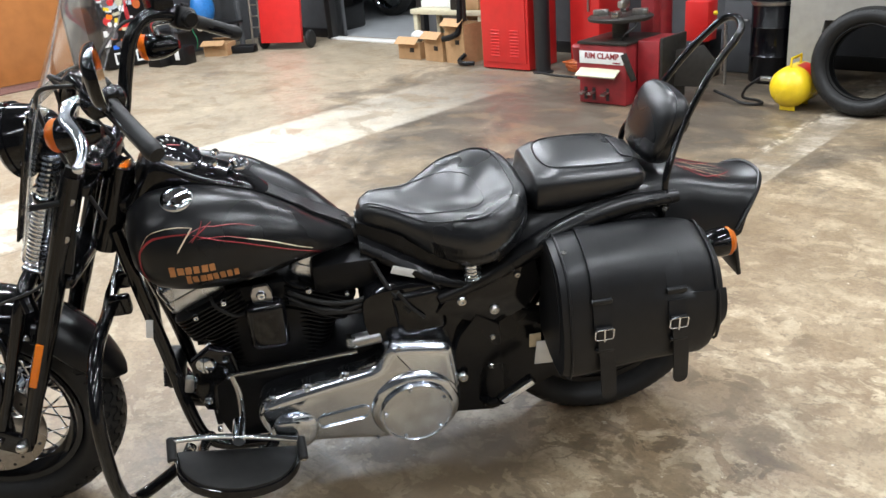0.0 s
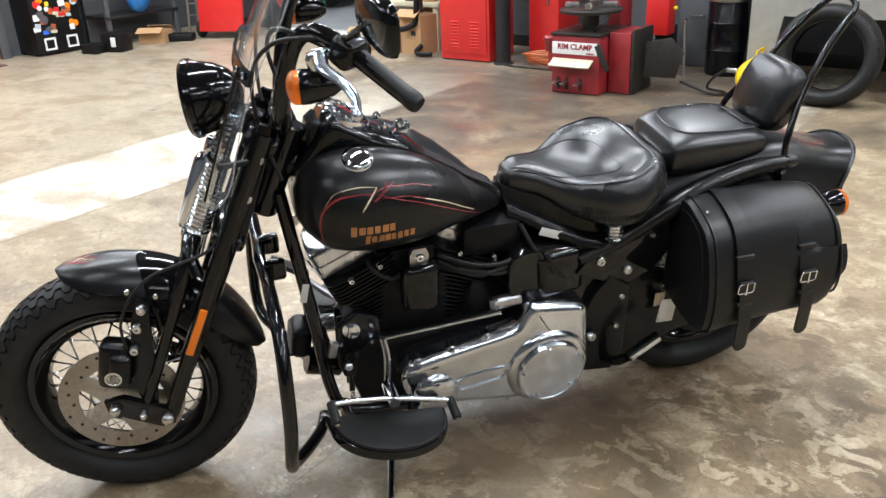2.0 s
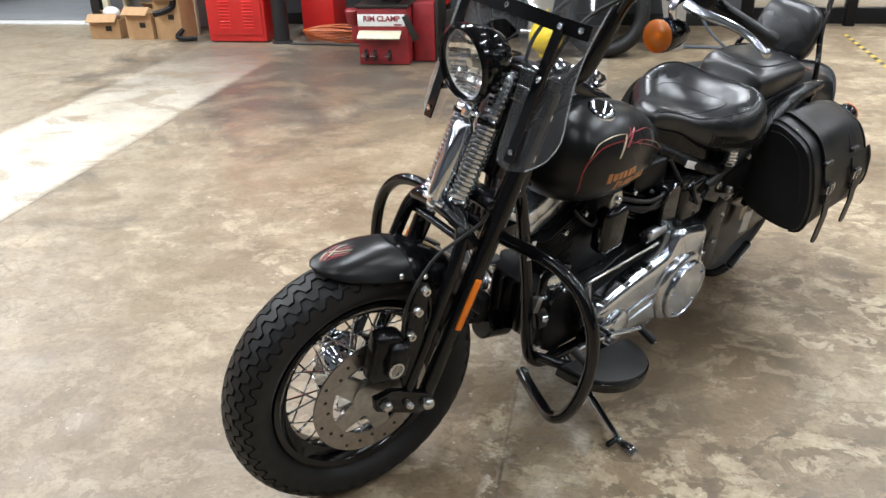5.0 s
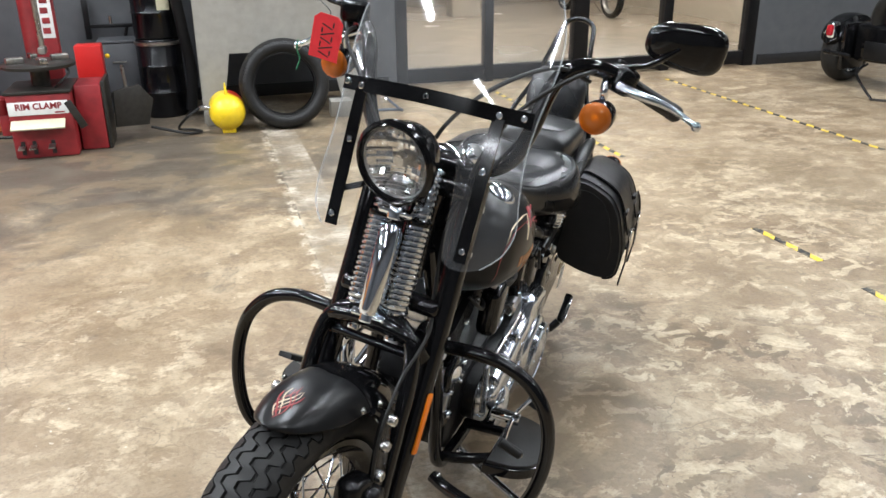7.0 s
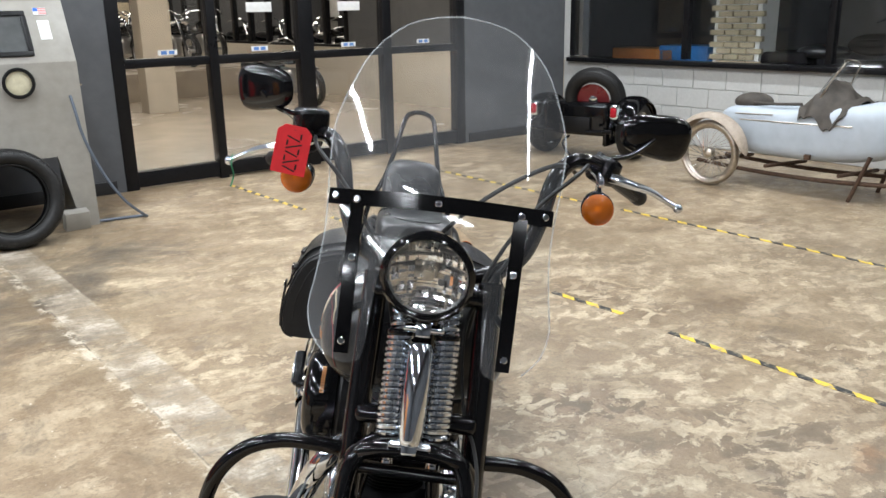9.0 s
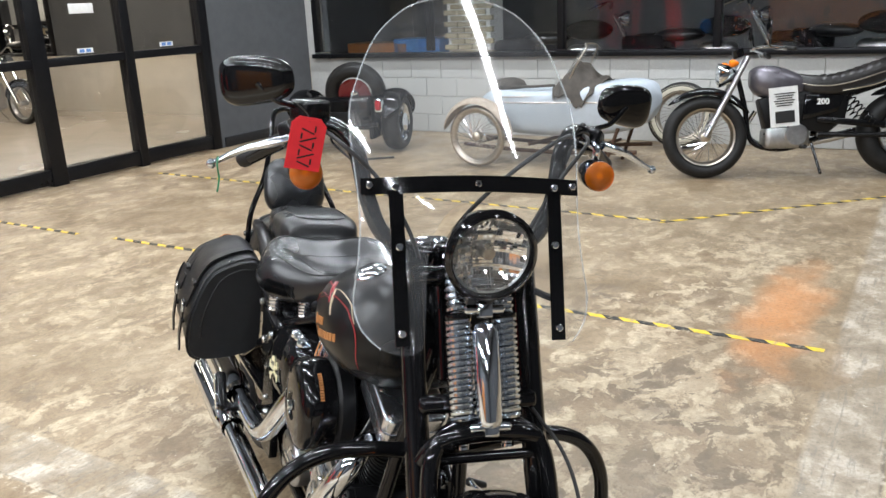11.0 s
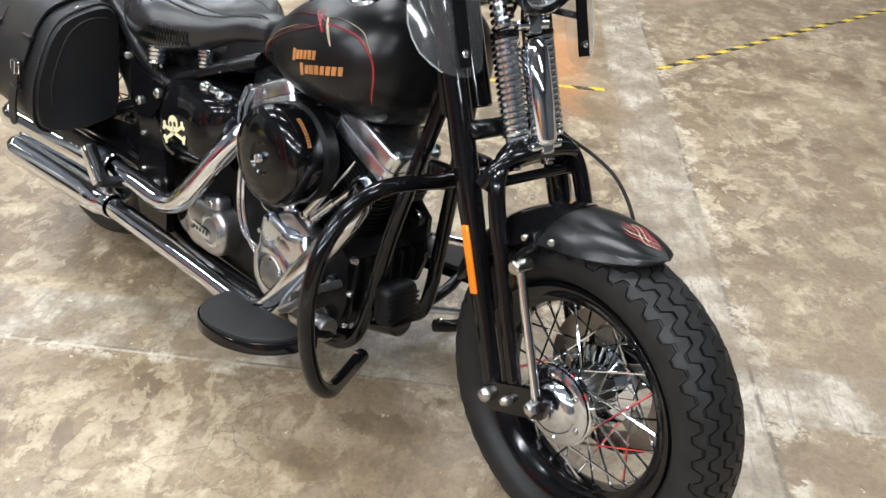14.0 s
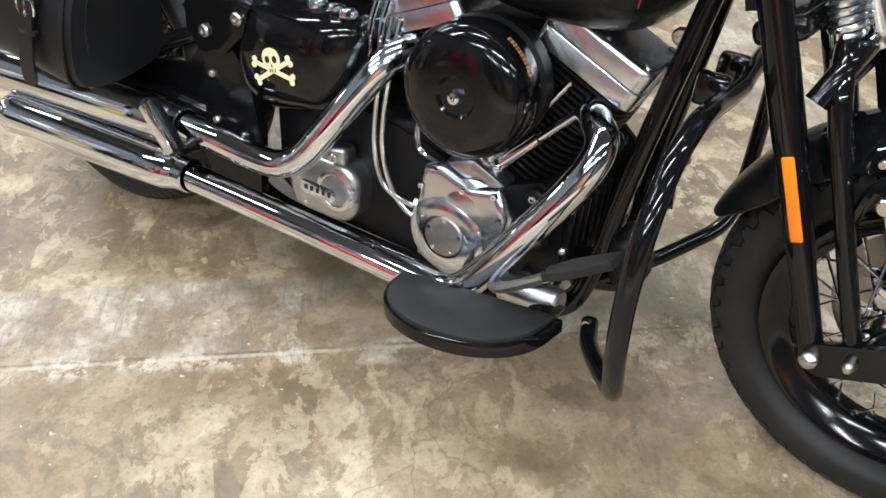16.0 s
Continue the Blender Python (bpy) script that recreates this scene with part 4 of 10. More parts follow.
# chromed torque link on the right
bp("torque_link", b_tube([(-0.708, 0.128, 0.562), (-0.804, 0.132, 0.345)], 0.0085, 12), "chrome", "chromed brake torque link", steer=True)
bp("link_end", b_cyl((-0.706, 0.105, 0.566), (-0.706, 0.146, 0.566), 0.013, 14, 0.003), "zinc", "", steer=True)


# --- front mudguard ---
def guard_bm(c, r, a0, a1, half, drop, n=48, skirt=1.0, blunt=3.6, nose=0.10, slant=0.0):
    """A rounded mudguard shell about the y axis, angles from the top, plus to the rear."""
    outer, inner = [], []
    k = 15
    for i in range(n + 1):
        t = i / n
        a = radians(a0 + (a1 - a0) * t)
        end = min(1.0, min(t, 1 - t) * blunt)
        wd = half * (nose + (1 - nose) * math.sqrt(max(0, 1 - (1 - end) ** 2)))
        ro, ri = [], []
        for j in range(k):
            s = -1 + 2 * j / (k - 1)
            y = wd * s * (1.28 - 0.28 * abs(s))
            dz = drop * abs(s) ** 2.6 * skirt * (0.06 + 0.94 * (wd / half) ** 2)
            rad = r - dz
            b = a + radians(slant) * abs(s) ** 1.5 * (1 - t)
            ro.append(c + V(math.sin(b) * rad, y, math.cos(b) * rad))
            ri.append(c + V(math.sin(b) * (rad - 0.004), y * 0.975, math.cos(b) * (rad - 0.004)))
        outer.append(ro + list(reversed(ri)))
    bm = bmesh.new()
    return loops(bm, outer, True, True)


FC = AXF + V(0.015, 0, 0.012)
fend = bp("front_mudguard", guard_bm(FC, 0.339, -20, 79, 0.086, 0.056), "matte_black", "matte black front mudguard with a red and cream flourish", steer=True)
bp("mudguard_band", guard_bm(FC, 0.3415, 11, 38, 0.0875, 0.058, 16, blunt=40, nose=0.97, slant=7), "gloss_black", "", fend, True)
for s in (-1, 1):
    for a in (10, 22, 34):
        ar = radians(a)
        bolt(FC + V(math.sin(ar) * 0.296, s * 0.090, math.cos(ar) * 0.296), (0, s, 0), 0.007, 0.006, "zinc", fend, True)
    # short stay from the mudguard to the fork leg
    bp("mudguard_stay", b_tube(spline([FC + V(0.085, s * 0.090, 0.27), FC + V(0.110, s * 0.100, 0.235), V(-0.672, s * 0.112, 0.50)], 5), 0.009, 8), "gloss_black", "", fend, True)


def on_guard(a, s, lift=0.0016):
    end = max(0.02, min(1.0, (a + 20) / 99 * 3.6))
    wd = 0.10 + 0.90 * math.sqrt(1 - (1 - end) ** 2)
    y = 0.086 * s * 0.9
    q = min(1.0, abs(s) * 0.72 / wd)
    rad = 0.339 - 0.056 * q ** 2.6 * (0.06 + 0.94 * wd ** 2) + lift
    a = radians(a)
    return FC + V(math.sin(a) * rad, y, math.cos(a) * rad)


def flourish(name, pts, mat, w, parent, surf, steer=False):
    p = spline([(a, b, 0) for a, b in pts], 6)
    q = [surf(v.x, v.y) for v in p]
    k = len(q)
    rr = [w * (0.35 + 0.65 * math.sin(math.pi * (i + 0.6) / (k + 0.2))) for i in range(k)]
    return bp(name, b_tube(q, rr, 6, flat=0.3), mat, "", parent, steer)


for pts, mt_, w_ in (([(-22, -0.06), (-17, 0.10), (-11, 0.30), (-6, 0.34)], "stripe_red", 0.004), ([(-21, 0.10), (-16, -0.05), (-10, -0.26), (-5, -0.30)], "stripe_red", 0.004),
                     ([(-23, 0.0), (-18, -0.16), (-12, -0.12), (-7, 0.06), (-2, 0.10)], "stripe_red", 0.003), ([(-22, 0.02), (-17, 0.20), (-13, 0.14), (-8, -0.05), (-3, -0.12)], "stripe_cream", 0.003),
                     ([(-20, -0.10), (-14, 0.06), (-8, 0.22), (-2, 0.20)], "stripe_cream", 0.0026), ([(-19, 0.14), (-13, -0.02), (-7, -0.20), (-2, -0.16)], "stripe_cream", 0.0022),
                     ([(-16, 0.26), (-10, 0.16), (-4, 0.02), (1, 0.0)], "stripe_red", 0.0024), ([(-15, -0.26), (-9, -0.14), (-4, -0.02), (0, 0.0)], "stripe_red", 0.0024)):
    flourish("red_flourish" if mt_ == "stripe_red" else "cream_flourish", [(a * 0.62 - 2.5, b * 0.85) for a, b in pts], mt_, w_ * 0.55, fend, on_guard, True)

# --- headlamp ---
HL, HD = V(-0.538, 0, 1.030), V(-1, 0, -0.10).normalized()
hm = along(HL, HD)
shell = [(0.010, -0.105), (0.030, -0.100), (0.052, -0.082), (0.068, -0.055), (0.076, -0.025), (0.079, -0.008), (0.084, -0.006), (0.085, 0.006), (0.080, 0.012), (0.073, 0.012), (0.072, 0.004), (0.074, -0.01), (0.062, -0.045), (0.03, -0.08), (0.004, -0.088)]
hs = bp("headlamp", b_lathe(shell, 48, hm, None, False), "gloss_black", "round gloss black headlamp", steer=True)
bp("headlamp_rim", b_lathe([(0.0725, 0.006), (0.0735, 0.013), (0.0765, 0.016), (0.0795, 0.013)], 48, hm, None, False), "gloss_black", "", hs, True)
# fluted reflector bowl: upright flutes cut across by steps
rb = bmesh.new()
rng_h = random.Random(5)
NF = 26
tilt = [[rng_h.uniform(-1, 1) for k in range(NF)] for i in range(NF)]


def bowl(a, b):
    return -0.040 + 7.4 * (a * a + b * b)


cell = 0.142 / NF
for i in range(NF):
    for k in range(NF):
        a0, b0 = -0.071 + cell * i, -0.071 + cell * k
        ca, cb = a0 + cell / 2, b0 + cell / 2
        if math.hypot(ca, cb) > 0.0715 or math.hypot(ca, cb) < 0.012:
            continue
        ta, tb = 0.0009 * tilt[i][k // 5], 0.0017 * tilt[k // 2][i // 8]
        vs = []
        for da, db in ((-1, -1), (1, -1), (1, 1), (-1, 1)):
            a_, b_ = ca + da * cell / 2, cb + db * cell / 2
            vs.append(rb.verts.new(hm @ V(a_, b_, min(0.002, bowl(a_, b_)) + da * ta + db * tb)))
        rb.faces.new(vs)
bp("reflector", rb, "bowl", "fluted chrome reflector", hs, True, smooth=False)
bp("reflector_back", b_lathe([(0.001, -0.052), (0.03, -0.044), (0.06, -0.020), (0.072, 0.0)], 32, hm, None, False), "cast", "", hs, True)
bp("bulb_shield", b_lathe([(0.014, -0.06), (0.0145, -0.022), (0.012, -0.014), (0.003, -0.012)], 20, hm), "steel", "", hs, True)
bp("lens", b_lathe([(0.0725, 0.006), (0.058, 0.015), (0.035, 0.021), (0.012, 0.0238), (0.001, 0.024)], 40, hm, None, False), "lens", "clear domed headlamp glass", hs, True)
bp("bulb_cap", b_lathe([(0.0115, -0.012), (0.0115, -0.009), (0.001, -0.008)], 18, hm), "steel", "", hs, True)
bp("headlamp_mount", b_box((0.07, 0.05, 0.06), Matrix.Translation((-0.43, 0, 0.975)) @ pose(0, 0, 0, 0, 23), 0.014, 3), "gloss_black", "", steer=True)

# --- windshield ---
def shield_x(y, z):
    d = z - 1.14
    return -0.433 + 0.445 * d + 0.085 * math.sqrt(d * d + 0.0016) + 0.35 * y * y + 10.0 * y ** 4


half_out = [(0.0, 1.476), (0.06, 1.468), (0.115, 1.447), (0.172, 1.392), (0.208, 1.315), (0.225, 1.255), (0.224, 1.19), (0.216, 1.11), (0.215, 1.04), (0.224, 0.965), (0.230, 0.925), (0.217, 0.880), (0.185, 0.852), (0.150, 0.844), (0.122, 0.850),
            (0.110, 0.865), (0.104, 0.93), (0.100, 0.985), (0.088, 1.045), (0.050, 1.095), (0.0, 1.112)]
outer_e = spline([(y, z, 0) for y, z in half_out[:13]], 4)
inner_e = spline([(y, z, 0) for y, z in reversed(half_out[12:])], 5)
n_e = 36


def resample(P, n):
    ds = [0.0]
    for a, b in zip(P, P[1:]):
        ds.append(ds[-1] + (b - a).length)
    out = []
    for i in range(n):
        d = ds[-1] * i / (n - 1)
        k = max(j for j in range(len(ds)) if ds[j] <= d + 1e-9)
        k = min(k, len(P) - 2)
        t = (d - ds[k]) / max(ds[k + 1] - ds[k], 1e-9)
        out.append(P[k].lerp(P[k + 1], t))
    return out


oe, ie = resample(outer_e, n_e), resample(inner_e, n_e)
sheet = []
full_o = [V(-p.x, p.y, 0) for p in reversed(oe)] + oe[1:]
full_i = [V(-p.x, p.y, 0) for p in reversed(ie)] + ie[1:]
NS = 8
front, back = [], []
for k in range(NS + 1):
    row = [a.lerp(b, k / NS) for a, b in zip(full_o, full_i)]
    front.append([V(shield_x(p.x, p.y), p.x, p.y) for p in row])
    back.append([V(shield_x(p.x, p.y) + 0.0045, p.x, p.y) for p in row])
sb = bmesh.new()
nrow = len(front[0])
rings = [[r[i] for r in front] + [r[i] for r in reversed(back)] for i in range(nrow)]
loops(sb, rings, True, True)
ws = bp("windshield", sb, "shield", "clear polycarbonate windshield", steer=True, sharp=50)
ws.visible_shadow = False
# highlight along the sheet's edge, drawn as a thin pale tube
rim_pts = [V(shield_x(p.x, p.y) + 0.002, p.x, p.y) for p in full_o]
bp("shield_edge_highlight", b_tube(rim_pts, 0.0016, 6), "edge", "pale line painted as the edge highlight of the clear sheet", ws, True)


def ribbon(pts, w, th, updir):
    """A flat strap along points with its width along updir."""
    bm = bmesh.new()
    up = Vector(updir).normalized()
    rings = []
    for i, p in enumerate(pts):
        d = (pts[min(i + 1, len(pts) - 1)] - pts[max(i - 1, 0)]).normalized()
        side = d.cross(up).normalized()
        rings.append([p + up * (w / 2) + side * th / 2, p + up * (w / 2) - side * th / 2, p - up * (w / 2) - side * th / 2, p - up * (w / 2) + side * th / 2])
    return loops(bm, rings)


cross = [V(shield_x(y, 1.135) - 0.008, y, 1.150 - 0.30 * y * y - 0.009) for y in [-0.212 + 0.0212 * i for i in range(21)]]
bp("shield_crossbar", ribbon(cross, 0.030, 0.005, (0.3, 0, 1)), "gloss_black", "black metal crossbar", ws, True)
for s in (-1, 1):
    up = [V(shield_x(0.154, z) - 0.008, s * (0.149 + 0.004 * (z - 0.86) / 0.27), z) for z in [0.862 + 0.033 * i for i in range(9)]]
    bp("shield_strip", ribbon(up, 0.026, 0.005, (0, 1, 0)), "gloss_black", "black upright strip", ws, True)
    for z in (0.884, 1.03):
        bolt((shield_x(0.15, z) - 0.010, s * 0.150, z), (-1, 0, 0.3), 0.007, 0.004, "chrome", ws, True)
    for y in (0.154, 0.198):
        bolt((shield_x(y, 1.13) - 0.010, s * y, 1.132), (-1, 0, 0.3), 0.007, 0.004, "chrome", ws, True)
    bp("shield_bracket", b_tube([(shield_x(0.15, 0.93), s * 0.15, 0.93), (-0.41, s * 0.122, 0.93)], 0.007, 8), "satin_black", "", ws, True)
bolt((shield_x(0, 1.14) - 0.010, 0, 1.141), (-1, 0, 0.3), 0.007, 0.004, "chrome", ws, True)

# --- handlebar and controls ---
half_bar = [(-0.362, 0.045, 0.985), (-0.362, 0.10, 0.993), (-0.358, 0.160, 1.03), (-0.345, 0.190, 1.10), (-0.318, 0.210, 1.185), (-0.283, 0.247, 1.222), (-0.236, 0.300, 1.211), (-0.186, 0.342, 1.178), (-0.115, 0.412, 1.130)]
bar = spline([(x, -y, z) for x, y, z in reversed(half_bar)] + [(-0.362, 0, 0.985)] + half_bar, 5)
hb = bp("handlebar", b_tube(bar, 0.0165, 14), "gloss_black", "gloss black raised handlebar", steer=True)
bp("riser_clamp", b_box((0.05, 0.13, 0.045), Matrix.Translation((-0.362, 0, 0.985)), 0.012, 3), "gloss_black", "", hb, True)
for s in (-1, 1):
    mir = lambda x, y, z: V(x, s * y, z)
    g0, g1 = mir(-0.205, 0.322, 1.192), mir(-0.111, 0.416, 1.128)
    gd = (g1 - g0).normalized()
    bp("grip", b_lathe([(0.0165, 0), (0.018, 0.004), (0.0168, 0.012), (0.0162, 0.06), (0.0165, 0.115), (0.0178, 0.124), (0.0178, 0.138), (0.0145, 0.146)], 20, along(g0, gd)), "rubber", "black rubber grip", hb, True)
    sw = b_lathe([(0.020, 0), (0.026, 0.004), (0.027, 0.03), (0.025, 0.036)], 18, along(g0 - gd * 0.040, gd))
    ey = (V(0, 0, 1) - gd * gd.z).normalized()
    exx = ey.cross(gd) if s < 0 else gd.cross(ey)
    hm_ = Matrix((exx, ey, gd)).transposed().to_4x4()
    b_box((0.060, 0.056, 0.050), Matrix.Translation(g0 - gd * 0.020 - exx * 0.006) @ hm_, 0.014, 3, sw)
    b_cyl(g0 - gd * 0.016 - exx * 0.030, g0 - gd * 0.016 + exx * 0.034, 0.021, 16, 0.005, bm=sw)
    house = bp("switch_housing", sw, "satin_black", "black switch housing", hb, True)
    for k, (du, dv) in enumerate(((0.026, 0.012), (0.026, -0.010), (0.010, 0.028))):
        b = b_box((0.012, 0.010, 0.018), Matrix.Translation(g0 - gd * (0.012 + 0.008 * k) + exx * du + ey * dv) @ hm_, 0.003)
        part("switch_button", b, M["rubber"], house, m=STEER)
    # lever
    lv = spline([mir(-0.272, 0.322, 1.196), mir(-0.268, 0.362, 1.186), mir(-0.238, 0.405, 1.172), mir(-0.222, 0.440, 1.155), mir(-0.222, 0.474, 1.138)], 6)
    kk = len(lv)
    bp("lever", b_tube(lv, [0.0145 - 0.0065 * min(1, i / (kk - 4)) for i in range(kk)], 12, flat=0.72), "polished", "polished control lever", hb, True)
    bp("lever_ball", b_ball(lv[-1], 0.010), "polished", "", hb, True)
    bp("lever_clamp", b_box((0.035, 0.032, 0.032), Matrix.Translation(mir(-0.262, 0.312, 1.200)) @ pose(0, 0, s * -35), 0.008), "polished", "", hb, True)
    # mirror on a bent stem
    mc = UNSTEER @ (V(-0.240, -0.432, 1.300) if s < 0 else V(-0.205, 0.384, 1.276))
    m0 = UNSTEER @ (V(-0.275, -0.328, 1.235) if s < 0 else V(-0.226, 0.305, 1.227))
    mm = Matrix.Translation(mc) @ pose(0, 0, 0, s * -6, -3, 17 if s < 0 else -31)
    jt = mm @ V(-0.011, -s * 0.012, -0.004)
    st = spline([m0 + V(0, 0, -0.02), m0 + V(0, 0, 0.008), m0.lerp(jt, 0.5) + V(-0.006, 0, -0.006), jt], 6)
    mirror_stem = bp("mirror_stem", b_tube(st, 0.0055, 10), "gloss_black", "", hb, True)

    def mring(x, sc, n=36):
        out = []
        for q in [2 * math.pi * k / n for k in range(n)]:
            cy = abs(math.cos(q)) ** 0.62 * (1 if math.cos(q) > 0 else -1)
            cz = abs(math.sin(q)) ** 0.68 * (1 if math.sin(q) > 0 else -1)
            # outboard end squarer and taller, inboard end tapering
            out.append(mm @ V(x, s * 0.078 * sc * cy, 0.053 * sc * cz * (0.86 + 0.14 * cy)))
        return out

    body = bmesh.new()
    loops(body, [mring(0.012, 0.97)] + [mring(0.012 - 0.024 * t, sc) for t, sc in ((0.0, 1.0), (0.25, 0.985), (0.5, 0.94), (0.7, 0.87), (0.84, 0.76), (0.93, 0.6), (0.98, 0.4), (1.0, 0.15))], True, True)
    bp("mirror_shell", body, "gloss_black", "black rounded mirror shell", hb, True)
    gl = bmesh.new()
    loops(gl, [mring(0.0125, 0.93), mring(0.0135, 0.92)], True, True)
    bp("mirror_glass", gl, "chrome", "", hb, True)
    # turn signal
    tc = mir(-0.313, 0.302, 1.137)
    tm = along(tc, (-1, 0, -0.03))
    SC = Matrix.Diagonal((0.84, 0.84, 0.9, 1))
    bp("signal_body", b_lathe([(0.012, -0.085), (0.024, -0.07), (0.034, -0.045), (0.038, -0.02), (0.0385, -0.004), (0.036, 0.0)], 28, tm @ SC), "gloss_black", "bullet turn signal", hb, True)
    bp("signal_lens", b_lathe([(0.0365, -0.004), (0.0375, 0.006), (0.036, 0.012), (0.030, 0.019), (0.018, 0.024), (0.002, 0.026)], 28, tm @ SC), "orange", "amber turn signal lens", hb, True)
    bp("signal_bulb", b_lathe([(0.035, -0.002), (0.024, -0.014), (0.011, -0.020), (0.009, -0.010), (0.008, 0.004), (0.002, 0.010)], 9, tm @ SC), "chrome", "faceted reflector", hb, True, smooth=False)
    bp("signal_bulb", b_ball(tm @ V(0, 0, 0.003), 0.0075), "white", "", hb, True)
    bp("signal_stem", b_tube(spline([tc + V(0.03, 0, 0.026), tc + V(0.025, 0, 0.055), g0 - gd * 0.05 + V(-0.005, 0, -0.012)], 5), 0.008, 10), "chrome", "", hb, True)
    # cables
    bp("control_cable", b_tube(spline([g0 - gd * 0.07 + V(-0.02, 0, -0.005), mir(-0.35, 0.25, 1.205), mir(-0.40, 0.17, 1.13), mir(-0.405, 0.10, 1.00), mir(-0.37, 0.075, 0.86)], 7), 0.0042, 8), "rubber", "black control cable", hb, True)
bp("green_tie", b_tube(spline([(-0.236, 0.462, 1.155), (-0.240, 0.463, 1.135), (-0.232, 0.460, 1.11), (-0.238, 0.464, 1.085)], 4), 0.0018, 6), "green", "thin green tie on the lever end", hb, True)
bp("fluid_reservoir", b_box((0.055, 0.065, 0.045), Matrix.Translation((-0.262, 0.290, 1.248)) @ pose(0, 0, 0, 0, 0, 35), 0.010, 3), "satin_black", "black brake fluid reservoir", hb, True)
bp("control_cable", b_tube(spline([(-0.25, -0.26, 1.19), (-0.34, -0.21, 1.22), (-0.37, -0.10, 1.16), (-0.36, 0.0, 1.06), (-0.33, 0.06, 0.94)], 7), 0.0045, 8), "rubber", "black clutch cable", hb, True)

# --- fuel tank ---
TANK = [(-0.352, 0.085, 0.855, 0.735), (-0.335, 0.150, 0.893, 0.705), (-0.295, 0.190, 0.922, 0.672), (-0.23, 0.207, 0.933, 0.658), (-0.15, 0.206, 0.923, 0.656), (-0.06, 0.188, 0.893, 0.665),
        (0.02, 0.155, 0.845, 0.684), (0.08, 0.118, 0.798, 0.690), (0.125, 0.082, 0.757, 0.694), (0.155, 0.045, 0.725, 0.700)]


def tank_ring(x, n=64):
    w, zt, zb = lerp_table(TANK, x)
    zc, h = (zt + zb) / 2 - 0.012, (zt - zb) / 2
    out = []
    for k in range(n):
        a = 2 * math.pi * k / n
        c, s = math.cos(a), math.sin(a)
        e = 0.86
        y = w * abs(c) ** e * (1 if c > 0 else -1)
        zz = (zt - zc if s > 0 else zc - zb) * abs(s) ** e * (1 if s > 0 else -1)
        # the two tank halves meet in a valley
        if s > 0:
            zz -= 0.046 * min(1.0, (zt - zb) / 0.12) * math.exp(-((y / 0.066) ** 2))
        out.append(V(x, y, zc + zz))
    return out


def tank_y(x, z):
    w, zt, zb = lerp_table(TANK, x)
    zc = (zt + zb) / 2 - 0.012
    r = (z - zc) / (zt - zc if z > zc else zc - zb)
    s = min(abs(r), 0.999) ** (1 / 0.86)
    return w * math.sqrt(max(0.0, 1 - s * s)) ** 0.86


tb = bmesh.new()
loops(tb, [tank_ring(-0.352 + 0.507 * (i / 34)) for i in range(35)], True, True)
tank = bp("fuel_tank", tb, "matte_black", "matte black fuel tank with red and cream pinstripes", sharp=60)
